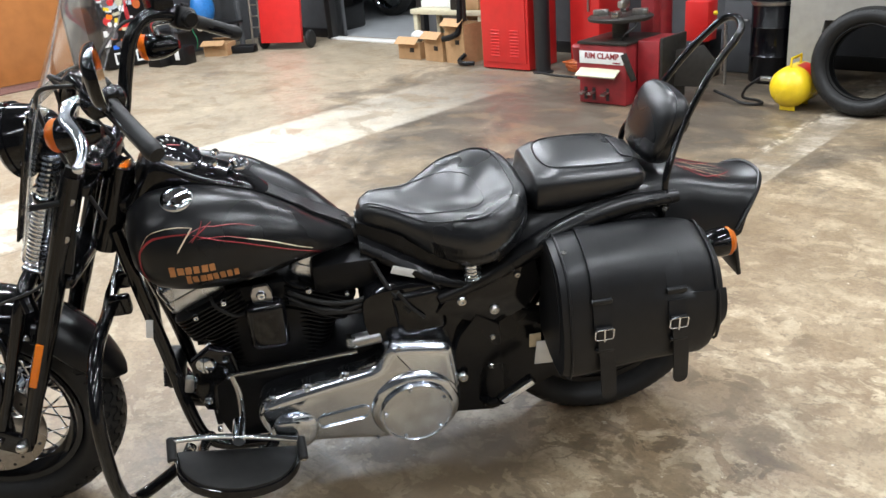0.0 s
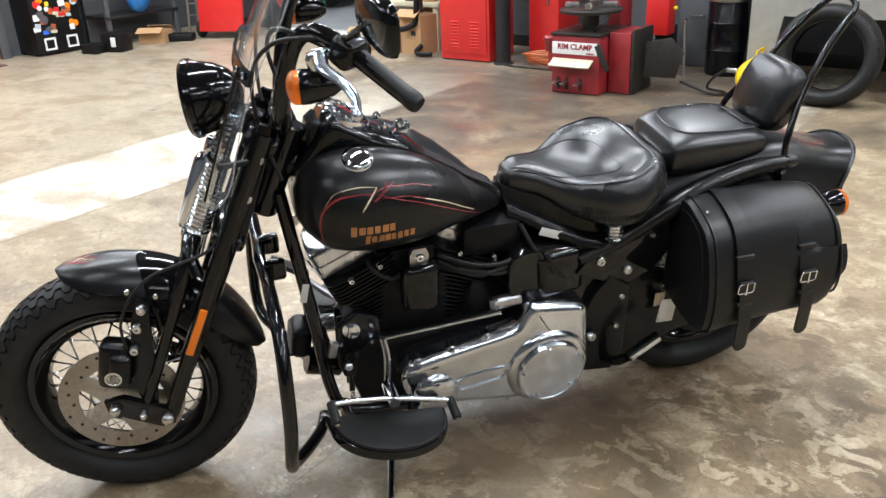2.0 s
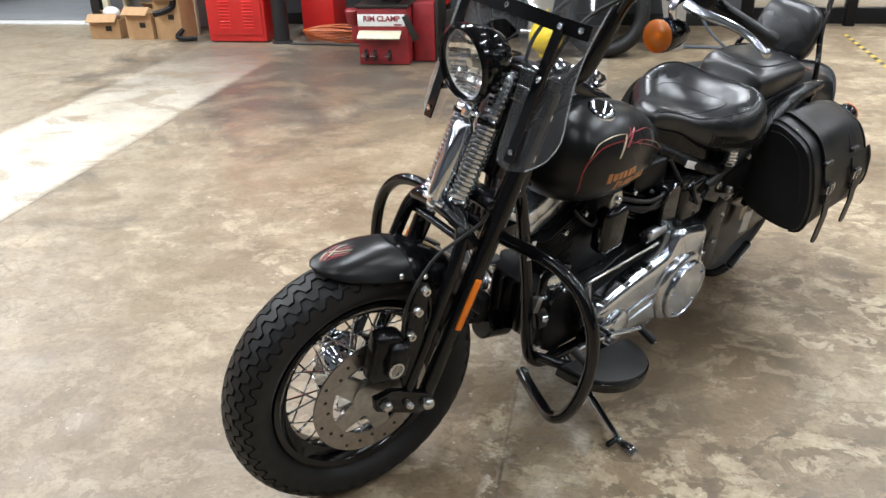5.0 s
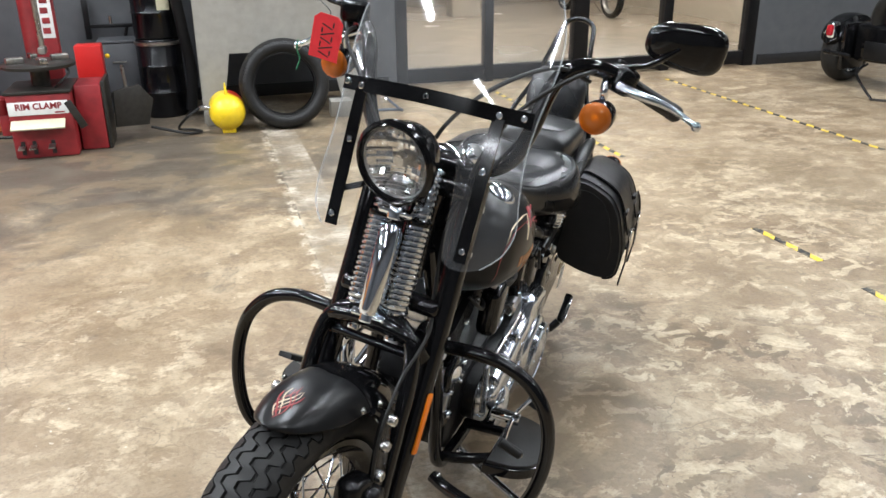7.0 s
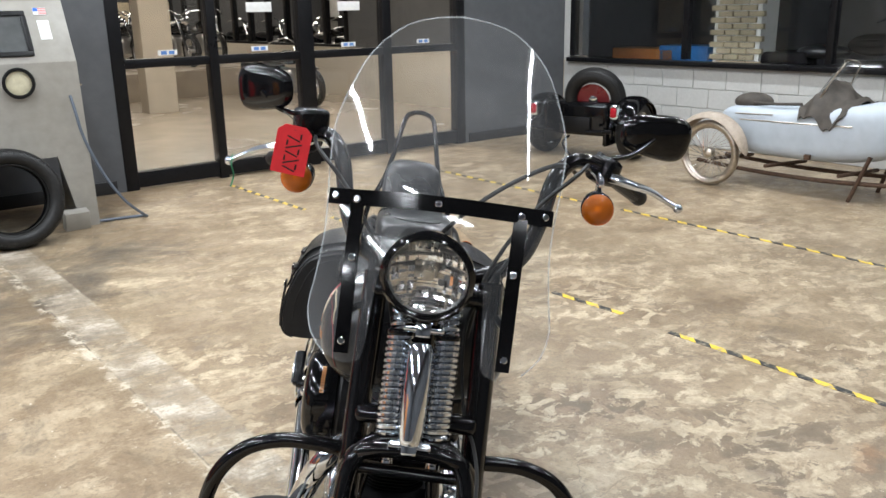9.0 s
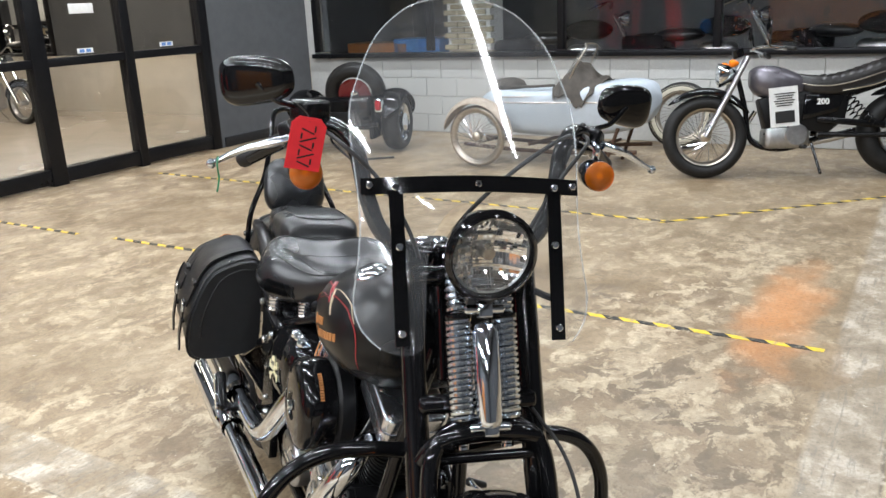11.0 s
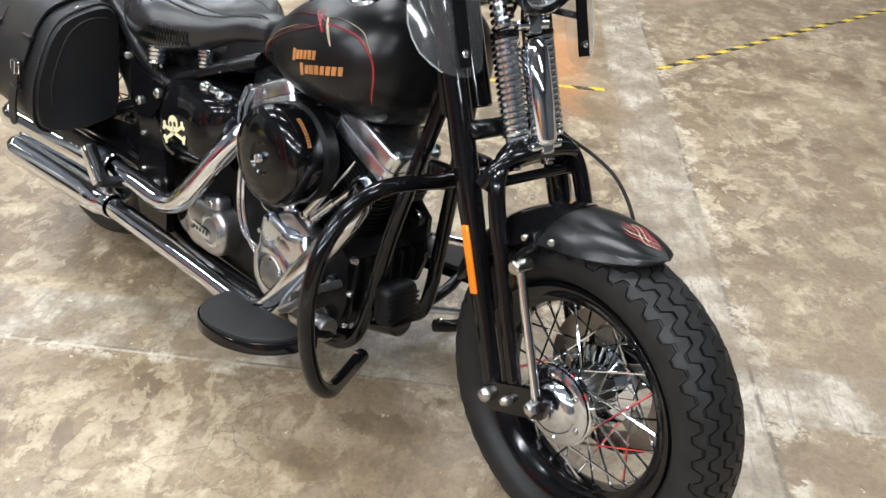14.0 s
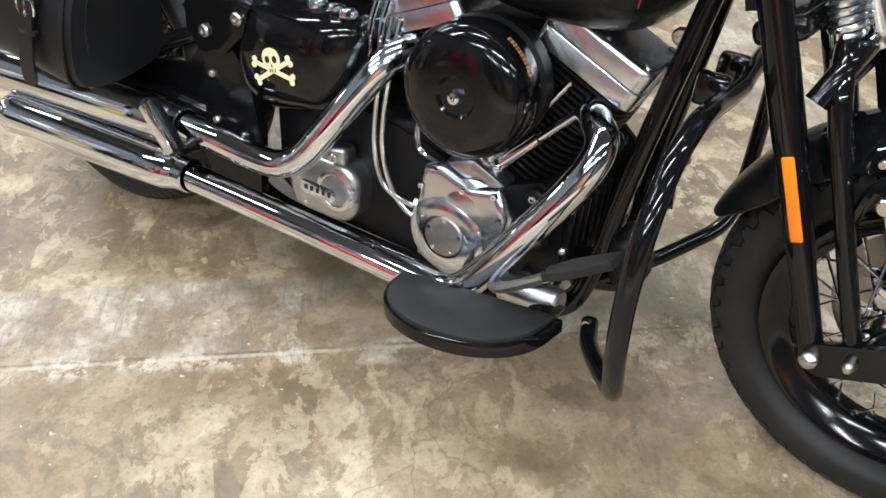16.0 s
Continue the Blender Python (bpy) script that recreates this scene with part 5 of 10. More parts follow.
for s in (-1, 1):
    z = 0.912
    cap = V(-0.218, s * 0.122, 0.903)
    cd = V(-0.02, s * 0.45, 1)
    bp("fuel_cap", b_lathe([(0.034, -0.010), (0.036, 0.0), (0.036, 0.005), (0.033, 0.010), (0.022, 0.0155), (0.008, 0.018), (0.001, 0.018)], 32, along(cap, cd)), "chrome", "domed chrome cap", tank)
    st = lambda x, z, s=s: V(x, s * (tank_y(x, z) + 0.0008), z)
    flourish("cream_pinstripe", [(-0.306, 0.826), (-0.285, 0.854), (-0.255, 0.865), (-0.221, 0.868), (-0.190, 0.864)], "stripe_cream", 0.0030, tank, st)
    flourish("cream_pinstripe", [(-0.190, 0.864), (-0.208, 0.844), (-0.227, 0.819)], "stripe_cream", 0.0030, tank, st)
    flourish("red_pinstripe", [(-0.309, 0.730), (-0.316, 0.776), (-0.308, 0.817), (-0.281, 0.845), (-0.241, 0.854), (-0.194, 0.854)], "stripe_red", 0.0027, tank, st)
    flourish("red_pinstripe", [(-0.212, 0.850), (-0.170, 0.862), (-0.144, 0.859), (-0.100, 0.853), (-0.059, 0.838)], "stripe_red", 0.0023, tank, st)
    flourish("red_pinstripe", [(-0.200, 0.838), (-0.167, 0.858), (-0.149, 0.868)], "stripe_red", 0.0028, tank, st)
    flourish("red_pinstripe", [(-0.194, 0.836), (-0.176, 0.857), (-0.168, 0.872)], "stripe_red", 0.0023, tank, st)
    flourish("red_pinstripe", [(-0.190, 0.851), (-0.148, 0.835), (-0.076, 0.808), (0.007, 0.764), (0.072, 0.724)], "stripe_red", 0.0023, tank, st)
    flourish("red_pinstripe", [(-0.182, 0.842), (-0.120, 0.835), (-0.066, 0.814), (0.000, 0.781)], "stripe_red", 0.0019, tank, st)
    flourish("cream_pinstripe", [(-0.116, 0.834), (-0.034, 0.800), (0.056, 0.743)], "stripe_cream", 0.0028, tank, st)
    # copper emblem in two rows of plain blocks
    rng_e = random.Random(11)
    for row in (0, 1):
        if s < 0:
            x0, x1, z0, z1, hh = ((-0.256, -0.152, 0.763, 0.765, 0.018), (-0.224, -0.106, 0.737, 0.740, 0.018))[row]
        else:
            x0, x1, z0, z1, hh = ((-0.119, -0.196, 0.769, 0.786, 0.017), (-0.148, -0.268, 0.748, 0.774, 0.017))[row]
        nblk = 6 if row == 0 else 8
        for k in range(nblk):
            f0, f1 = (k + 0.08) / nblk, (k + rng_e.uniform(0.74, 0.90)) / nblk
            hk = hh * (1.4 if k == 0 else 1.0)
            lean = rng_e.uniform(-0.0012, 0.0022)
            q = []
            for f_, up in ((f0, 0), (f1, 0), (f1, 1), (f0, 1)):
                q.append((x0 + (x1 - x0) * f_ + lean * up, z0 + (z1 - z0) * f_ + hk * up - (hk - hh) * 0.5))
            bm = bmesh.new()
            lo = [V(x, s * (tank_y(x, z) + 0.0002), z) for x, z in q]
            hi = [V(x, s * (tank_y(x, z) + 0.0014), z) for x, z in q]
            loops(bm, [lo, hi], True, True)
            bp("emblem_block", bm, "letter", "", tank)
# console and gauge
cons = [(-0.345, 0.048, 0.868, 0.80), (-0.305, 0.060, 0.925, 0.81), (-0.276, 0.066, 0.972, 0.82), (-0.262, 0.067, 0.985, 0.83), (-0.22, 0.068, 0.962, 0.84), (-0.17, 0.068, 0.931, 0.84), (-0.12, 0.063, 0.909, 0.83), (-0.07, 0.052, 0.882, 0.82), (-0.03, 0.032, 0.848, 0.80), (-0.006, 0.010, 0.822, 0.78)]
cbm = bmesh.new()
rings = []
for i in range(24):
    x = -0.345 + 0.339 * i / 23
    w, zt, zb = lerp_table(cons, x)
    rings.append([V(x, w * abs(math.cos(a)) ** 0.55 * (1 if math.cos(a) > 0 else -1), (zt + zb) / 2 + (zt - zb) / 2 * abs(math.sin(a)) ** 0.45 * (1 if math.sin(a) > 0 else -1)) for a in [2 * math.pi * k / 24 for k in range(24)]])
loops(cbm, rings)
con = bp("tank_console", cbm, "gloss_black", "gloss black tank console", tank)
gm = along((-0.216, 0, 0.957), (0.53, 0, 0.85))
bp("gauge_bezel", b_lathe([(0.056, -0.03), (0.058, 0.0), (0.058, 0.010), (0.0555, 0.014), (0.0525, 0.013), (0.052, 0.006)], 40, gm, None, False), "chrome", "chromed speedometer ring", con)
bp("gauge_face", b_lathe([(0.0525, 0.007), (0.03, 0.010), (0.001, 0.011)], 40, gm), "glass_dark", "dark speedometer dial", con)
bp("gauge_needle", b_box((0.004, 0.036, 0.001), gm @ pose(0.010, 0.014, 0.0135, 0, 0, 40)), "stripe_red", "", con)
for k in range(11):
    bp("gauge_mark", b_box((0.0025, 0.008, 0.001), gm @ pose(0, 0, 0.0112, 0, 0, -120 + 24 * k) @ pose(0, 0.042, 0)), "white", "", con)
bp("ignition_switch", b_lathe([(0.024, 0), (0.026, 0.006), (0.024, 0.012), (0.014, 0.015), (0.012, 0.026), (0.004, 0.028)], 24, along((-0.085, 0, 0.905), (-0.35, 0, 1))), "chrome", "chromed ignition switch", con)
for s in (-1, 1):
    bp("console_button", b_lathe([(0.010, 0), (0.010, 0.008), (0.006, 0.012)], 14, along((-0.135, s * 0.03, 0.932), (-0.3, 0, 1))), "chrome", "", con)
strap = []
for i in range(16):
    x = -0.035 + 0.180 * i / 15
    strap.append(V(x, 0, max(v.z for v in tank_ring(x) if abs(v.y) < 0.02) + 0.007))
strap += [V(0.158, 0, 0.690), V(0.168, 0, 0.662), V(0.172, 0, 0.640)]
bp("tank_strap", ribbon(strap, 0.056, 0.014, (0, 1, 0)), "tooled", "tooled black leather tank strap", tank)
for s in (-1, 1):
    bp("strap_lace", b_tube([q + V(0, s * 0.027, 0.007) for q in strap[:16]], 0.0028, 8), "tooled", "", tank)
bp("strap_cover", b_box((0.050, 0.062, 0.022), Matrix.Translation((0.165, 0, 0.700)) @ pose(0, 0, 0, 0, 50), 0.008, 3), "tooled", "", tank)
bp("fork_shroud", b_plate([(-0.335, 0.80), (-0.30, 0.80), (-0.265, 0.955), (-0.285, 0.965), (-0.305, 0.95)], -0.045, 0.045, pose(0, 0, 0, 90), 0.01), "satin_black", "black shroud ahead of the tank", tank)

# --- chassis tubes ---
for s in (-1, 1):
    rail = spline([(-0.385, s * 0.030, 0.80), (-0.365, s * 0.055, 0.66), (-0.335, s * 0.085, 0.45), (-0.315, s * 0.10, 0.27), (-0.28, s * 0.11, 0.185), (-0.18, s * 0.115, 0.160), (0.15, s * 0.12, 0.155), (0.36, s * 0.12, 0.165), (0.43, s * 0.12, 0.22), (0.455, s * 0.12, 0.36), (0.45, s * 0.12, 0.52), (0.40, s * 0.10, 0.60)], 5)
    bp("chassis_rail", b_tube(rail, 0.0165, 12), "gloss_black", "gloss black chassis tube")
    bp("swingarm", b_tube(spline([(0.42, s * 0.13, 0.30), (0.60, 0.025 + s * 0.145, 0.34), (0.82, 0.030 + s * 0.145, 0.322)], 5), 0.020, 10), "gloss_black", "")
    bp("swingarm_stay", b_tube(spline([(0.44, s * 0.13, 0.52), (0.62, 0.025 + s * 0.145, 0.44), (0.82, 0.030 + s * 0.145, 0.322)], 5), 0.017, 10), "gloss_black", "")
    # solid side of the swinging arm, the belt guard on the left
    web = [(0.44, 0.30), (0.60, 0.295), (0.80, 0.30), (0.83, 0.33), (0.70, 0.392), (0.56, 0.415), (0.50, 0.49), (0.44, 0.50)] if s > 0 else [(0.40, 0.185), (0.50, 0.185), (0.66, 0.262), (0.86, 0.305), (0.86, 0.345), (0.70, 0.40), (0.64, 0.395), (0.60, 0.42), (0.61, 0.47), (0.52, 0.50), (0.42, 0.48)]
    bp("swingarm_web" if s > 0 else "belt_guard", b_plate(web, -0.005, 0.005, Matrix.Translation((0, 0.148 if s > 0 else -0.150, 0)) @ pose(0, 0, 0, 90) @ pose(0, 0, 0, 0, 0, 0), 0.003), "satin_black", "black side of the swinging arm" if s > 0 else "black belt guard")
    # mudguard strut, a rounded black bar sweeping back from the seat
    st = spline([(0.34, s * 0.145, 0.555), (0.43, 0.006 + s * 0.150, 0.585), (0.51, 0.008 + s * 0.152, 0.625), (0.60, s * 0.150, 0.680), (0.70, s * 0.146, 0.722), (0.80, s * 0.142, 0.744), (0.88, s * 0.141, 0.750), (0.945, s * 0.136, 0.748)], 5)
    k = len(st)
    bp("mudguard_strut", b_tube(st, [0.016 + 0.012 * math.sin(math.pi * min(1, i / (k - 1))) for i in range(k)], 12, flat=0.95), "matte_black", "matte black mudguard strut")
    plate = [(0.385, 0.52), (0.43, 0.475), (0.49, 0.465), (0.525, 0.50), (0.525, 0.56), (0.545, 0.64), (0.50, 0.60), (0.42, 0.580), (0.370, 0.572)] if s > 0 else [(0.33, 0.52), (0.43, 0.475), (0.49, 0.465), (0.56, 0.50), (0.60, 0.56), (0.58, 0.64), (0.50, 0.60), (0.42, 0.580), (0.370, 0.572)]
    bp("side_plate", b_plate(plate, -0.006, 0.006, Matrix.Translation((0, 0.012 + s * 0.166, 0)) @ pose(0, 0, 0, 90), 0.003), "gloss_black", "")
    for x, z in ((0.395, 0.549), (0.477, 0.508), (0.535, 0.605)):
        bolt((x, 0.012 + s * 0.172, z), (0, s, 0), 0.013 if x < 0.5 else 0.009, 0.009, "zinc")
bp("neck", b_cyl((-0.425, 0, 0.745), (-0.335, 0, 0.955), 0.034, 20, 0.004), "gloss_black", "gloss black steering neck")
bp("backbone", b_tube(spline([(-0.36, 0, 0.86), (-0.1, 0, 0.82), (0.15, 0, 0.70), (0.35, 0, 0.62)], 5), 0.032, 12), "satin_black", "")
reg = bp("regulator", b_box((0.055, 0.100, 0.096), Matrix.Translation((-0.362, 0.066, 0.308)) @ pose(0, 0, 0, 0, 10), 0.024, 4), "engine_black", "finned black regulator")
for k in range(8):
    bp("regulator_fin", b_box((0.014, 0.086 if 0 < k < 7 else 0.066, 0.004), Matrix.Translation((-0.390 + 0.0018 * k, 0.066, 0.272 + 0.0102 * k)) @ pose(0, 0, 0, 0, 10), 0.001), "engine_black", "", reg)
bp("oil_filter", b_cyl((-0.26, 0.03, 0.22), (-0.355, 0.03, 0.25), 0.038, 28, 0.006), "gloss_black", "gloss black oil filter")

# --- engine ---
CR = V(-0.078, 0, 0.275)
case = b_plate([(-0.235, 0.19), (-0.20, 0.165), (0.08, 0.165), (0.30, 0.17), (0.36, 0.21), (0.37, 0.36), (0.30, 0.43), (0.10, 0.41), (0.03, 0.395), (-0.02, 0.375), (-0.14, 0.375), (-0.20, 0.40), (-0.245, 0.36), (-0.255, 0.26)], -0.105, 0.105, pose(0, 0, 0, 90), 0.012)
eng = bp("crankcase", case, "engine_black", "black powder-coated engine case")
for lean, top in ((-24.0, "front"), (23.5, "rear")):
    cm = Matrix.Translation(CR) @ pose(0, 0, 0, 0, lean)
    cyl = bp("cylinder", b_lathe([(0.058, 0.10), (0.062, 0.11), (0.062, 0.28), (0.058, 0.29)], 28, cm), "engine_black", "black finned cylinder", eng)
    fin = mesh_of("cooling_fin", b_plate(rounded(0.156, 0.156, 0.05, 5), 0, 0.0045), M["engine_black"])
    for k in range(11):
        part("cooling_fin", fin, None, cyl, at=cm @ pose(0, 0, 0.130 + 0.0125 * k))
    hd = bp("cylinder_head", b_plate(rounded(0.125, 0.14, 0.03, 4), 0.268, 0.348, cm), "engine_black", "black finned cylinder head", eng)
    fin = mesh_of("head_fin", b_plate(rounded(0.186, 0.180, 0.030, 4), 0, 0.0045), M["engine_black"])
    for k in range(7):
        part("head_fin", fin, None, hd, at=cm @ pose(0, 0, 0.272 + 0.011 * k))
    off = 0.012 if lean > 0 else -0.004
    rm_k = cm @ pose(off, 0.024, 0)
    rk = b_plate(rounded(0.190, 0.150, 0.022, 5), 0.350, 0.382, rm_k, 0.003)
    b_plate(rounded(0.186, 0.146, 0.024, 5), 0.3835, 0.420, rm_k, 0.009, 3, rk)
    bp("rocker_box", rk, "satin_alu", "polished rocker box", eng)
    for sx in (-0.074, 0.0, 0.074):
        for sy in (-0.058, 0.058):
            q = rm_k @ V(sx, sy, 0.414)
            bolt(q, cm.to_3x3() @ V(0, 0, 1), 0.008, 0.009, "chrome", eng)
    # pushrod tubes on the right
    for off in (-0.018, 0.018):
        p0 = CR + V(0.022 * (1 if lean > 0 else -1) + off * 0.6, 0.108, 0.125)
        p1 = cm @ V(off * 1.4 + (0.022 if lean > 0 else -0.022), 0.082, 0.330)
        bp("pushrod_tube", b_tube([p0, p0.lerp(p1, 0.45), p0.lerp(p1, 0.46), p1], [0.0115, 0.0115, 0.008, 0.008], 14), "chrome", "chromed pushrod tube", eng)
        bp("pushrod_seal", b_lathe([(0.013, 0), (0.015, 0.004), (0.015, 0.012), (0.012, 0.016)], 16, along(p0, p1 - p0)), "chrome", "", eng)
    bp("tappet_block", b_box((0.075, 0.05, 0.035), Matrix.Translation(CR + V(0.026 * (1 if lean > 0 else -1), 0.108, 0.108)) @ pose(0, 0, 0, 0, lean), 0.008), "cast", "", eng)
bp("engine_core", b_box((0.20, 0.12, 0.26), Matrix.Translation((-0.08, -0.02, 0.50)), 0.03), "engine_black", "", eng)
bp("wiring_box", b_box((0.16, 0.16, 0.09), Matrix.Translation((0.12, -0.02, 0.625)), 0.02), "engine_black", "", eng)
# ribs, studs and oil lines on the front of the case
for y in (-0.085, -0.05, -0.015, 0.02, 0.055, 0.09):
    bp("case_rib", b_box((0.016, 0.008, 0.145), Matrix.Translation((-0.254, y, 0.285)), 0.003), "engine_black", "", eng)
for z in (0.205, 0.285, 0.365):
    for y in (-0.095, 0.097):
        bolt((-0.250, y, z), (-1, 0, 0), 0.009, 0.012, "zinc", eng)
for x, z in ((-0.205, 0.215), (-0.215, 0.30), (-0.195, 0.375)):
    bp("case_boss", b_cyl((x, 0.095, z), (x, 0.122, z), 0.017, 16, 0.003), "engine_black", "", eng)
    bolt((x, 0.122, z), (0, 1, 0), 0.009, 0.007, "chrome", eng)
bp("oil_line", b_tube(spline([(-0.19, 0.13, 0.20), (-0.235, 0.125, 0.195), (-0.275, 0.09, 0.20), (-0.285, 0.045, 0.225)], 6), 0.006, 10), "chrome", "chromed oil line", eng)
# cam cover
bp("cam_cover", b_plate([(-0.168, 0.215), (-0.172, 0.335), (-0.14, 0.383), (-0.09, 0.372), (-0.03, 0.392), (0.010, 0.378), (0.018, 0.30), (0.012, 0.195), (-0.05, 0.170), (-0.12, 0.180)], 0.100, 0.150, pose(0, 0, 0, 90) @ Matrix.Diagonal((1, 1, -1, 1)), 0.018, 4), "polished", "polished cam cover", eng)
bp("cam_badge", b_lathe([(0.040, 0), (0.041, 0.006), (0.037, 0.010), (0.001, 0.010)], 32, along((-0.053, 0.1495, 0.260), (0, 1, 0))), "steel", "round brushed cover", eng)
bp("cam_swell", b_lathe([(0.078, -0.012), (0.076, 0.001), (0.066, 0.008), (0.050, 0.011), (0.042, 0.011)], 44, along((-0.053, 0.148, 0.260), (0, 1, 0)), None, False), "polished", "", eng)
bp("cam_swell", b_lathe([(0.062, -0.014), (0.056, -0.003), (0.042, 0.003), (0.020, 0.006), (0.001, 0.0065)], 40, along((-0.095, 0.146, 0.325), (-0.12, 1, 0.08))), "polished", "", eng)
for k in range(5):
    a = radians(72 * k + 18)
    bolt((-0.053 + 0.033 * math.cos(a), 0.158, 0.260 + 0.033 * math.sin(a)), (0, 1, 0), 0.0045, 0.003, "chrome", eng)
for x, z in ((-0.150, 0.325), (-0.135, 0.368), (-0.015, 0.376), (0.006, 0.340), (0.004, 0.225), (-0.150, 0.21), (-0.075, 0.357)):
    bolt((x, 0.146, z), (0, 1, 0), 0.007, 0.007, "chrome", eng)
# gearbox side cover
gb = b_plate(rounded(0.168, 0.128, 0.05, 6), 0.0, 0.050, along((0.224, 0.105, 0.258), (0, 1, 0)) @ pose(0, 0, 0, 0, 0, 0), 0.016, 4)
gcov = bp("gearbox_cover", gb, "cast", "cast aluminium gearbox cover", eng)
bp("cover_plate", b_plate(rounded(0.085, 0.030, 0.013, 5), 0.0, 0.004, along((0.230, 0.154, 0.250), (0, 1, 0)), 0.001), "polished", "", gcov)
for k in range(5):
    bp("cover_mark", b_box((0.006, 0.0008, 0.010), Matrix.Translation((0.202 + 0.014 * k, 0.1588, 0.250))), "ink", "", gcov)
for a in (0, 60, 120, 180, 240, 300):
    bolt((0.224 + 0.070 * math.cos(radians(a)), 0.150, 0.258 + 0.052 * math.sin(radians(a))), (0, 1, 0), 0.006, 0.006, "zinc", gcov)
bp("cover_dome", b_lathe([(0.052, -0.03), (0.051, -0.006), (0.046, 0.001), (0.034, 0.004), (0.030, 0.0015), (0.001, 0.002)], 36, along((0.192, 0.153, 0.262), (0, 1, 0))), "satin_alu", "", gcov)
bp("cover_lug", b_box((0.062, 0.045, 0.040), Matrix.Translation((0.205, 0.128, 0.325)) @ pose(0, 0, 0, 0, 12), 0.012, 3), "cast", "", gcov)
bolt((0.200, 0.150, 0.328), (0, 1, 0), 0.010, 0.006, "zinc", gcov)
# oil tank wrap with a painted skull badge
OT = [(0.150, 0.500, 0.560), (0.160, 0.465, 0.585), (0.185, 0.432, 0.600), (0.225, 0.404, 0.606), (0.30, 0.386, 0.606), (0.375, 0.378, 0.600), (0.405, 0.392, 0.588), (0.425, 0.425, 0.572), (0.440, 0.480, 0.545)]
ot = bmesh.new()
rings = []
for i in range(29):
    x = 0.150 + 0.290 * (0.5 - 0.5 * math.cos(math.pi * i / 28))
    z0, z1 = lerp_table(OT, x)
    bulge = 0.068 * math.sqrt(max(0.02, 1 - abs((x - 0.295) / 0.146) ** 3.2))
    vs = [-1 + 2 * k / 18 for k in range(19)]
    side = [(0.122 + bulge * max(0.0, 1 - abs(v) ** 2.8) ** 0.42, (z0 + z1) / 2 + (z1 - z0) / 2 * v) for v in vs]
    rings.append([V(x, y, z) for y, z in side] + [V(x, -min(y, 0.140), z) for y, z in reversed(side)])
loops(ot, rings)
oil = bp("oil_tank", ot, "gloss_black", "gloss black oil tank")
SK = Matrix.Translation((0.309, 0.1912, 0.489)) @ pose(0, 0, 0, 90) @ Matrix.Diagonal((-1, 1, -1, 1)) @ pose(0, 0, 0, 0, 0, 15)
sk = b_plate([(0.0205 * math.cos(a), 0.0195 * math.sin(a) + 0.011) for a in [2 * math.pi * k / 28 for k in range(28)]], 0, 0.0016, SK)
b_plate([(-0.0125, -0.0145), (0.0125, -0.0145), (0.0145, -0.002), (-0.0145, -0.002)], 0, 0.0018, SK, bm=sk)
for d in (-1, 1):
    for e in (-1, 1):
        ex_, ez_ = d * 0.041, -0.010 + e * 0.0165
        ln = Vector((ex_, ez_ + 0.010)).normalized()
        nx, nz = -ln.y * 0.0042, ln.x * 0.0042
        b_plate([(nx, -0.010 + nz), (ex_ + nx, ez_ + nz), (ex_ - nx, ez_ - nz), (-nx, -0.010 - nz)], 0, 0.0013, SK, bm=sk)
        for f in (-1, 1):
            b_plate([(p[0] + ex_ + f * nx * 1.3, p[1] + ez_ + f * nz * 1.3) for p in circle(0.0058, 12)], 0, 0.0014, SK, bm=sk)
bp("painted_badge", sk, "bone", "bone coloured skull and crossed bones badge", oil)
for x in (-0.0085, 0.0085):
    bp("badge_mark", b_plate([(p[0] + x, p[1] * 1.25 + 0.010) for p in circle(0.0052, 14)], 0.002, 0.0026, SK), "ink", "", oil)
bp("badge_mark", b_plate([(-0.002, -0.003), (0.002, -0.003), (0, 0.003)], 0.002, 0.0026, SK), "ink", "", oil)
for k in range(3):
    bp("badge_mark", b_plate([(-0.007 + 0.006 * k, -0.013), (-0.005 + 0.006 * k, -0.013), (-0.005 + 0.006 * k, -0.0065), (-0.007 + 0.006 * k, -0.0065)], 0.002, 0.0026, SK), "ink", "", oil)
# chromed hardware over the oil tank
for x, z, rr in ((0.245, 0.600, 0.015), (0.205, 0.603, 0.010), (0.180, 0.598, 0.012)):
    bp("hose_fitting", b_lathe([(rr * 0.7, -0.02), (rr, -0.01), (rr, 0.006), (rr * 0.6, 0.014), (0.001, 0.016)], 16, along((x, 0.150, z + 0.004), (0.1, 1, 0.3))), "chrome", "", oil)
# air cleaner
AC = V(-0.087, 0.135, 0.558)
am = along(AC, (0, 1, 0))
bp("air_cleaner_back", b_lathe([(0.090, -0.03), (0.106, -0.02), (0.108, 0.010), (0.100, 0.020)], 48, am), "engine_black", "", eng)
ac = bp("air_cleaner_cover", b_lathe([(0.096, 0.018), (0.105, 0.022), (0.108, 0.040), (0.108, 0.068), (0.104, 0.082), (0.096, 0.091), (0.082, 0.097), (0.055, 0.1005), (0.034, 0.101), (0.029, 0.096), (0.012, 0.096), (0.001, 0.096)], 64, am), "gloss_black", "round gloss black air cleaner cover", eng)
bp("cover_bolt", b_lathe([(0.012, 0.095), (0.013, 0.102), (0.009, 0.109), (0.004, 0.110), (0.0035, 0.104)], 18, am), "chrome", "", ac)
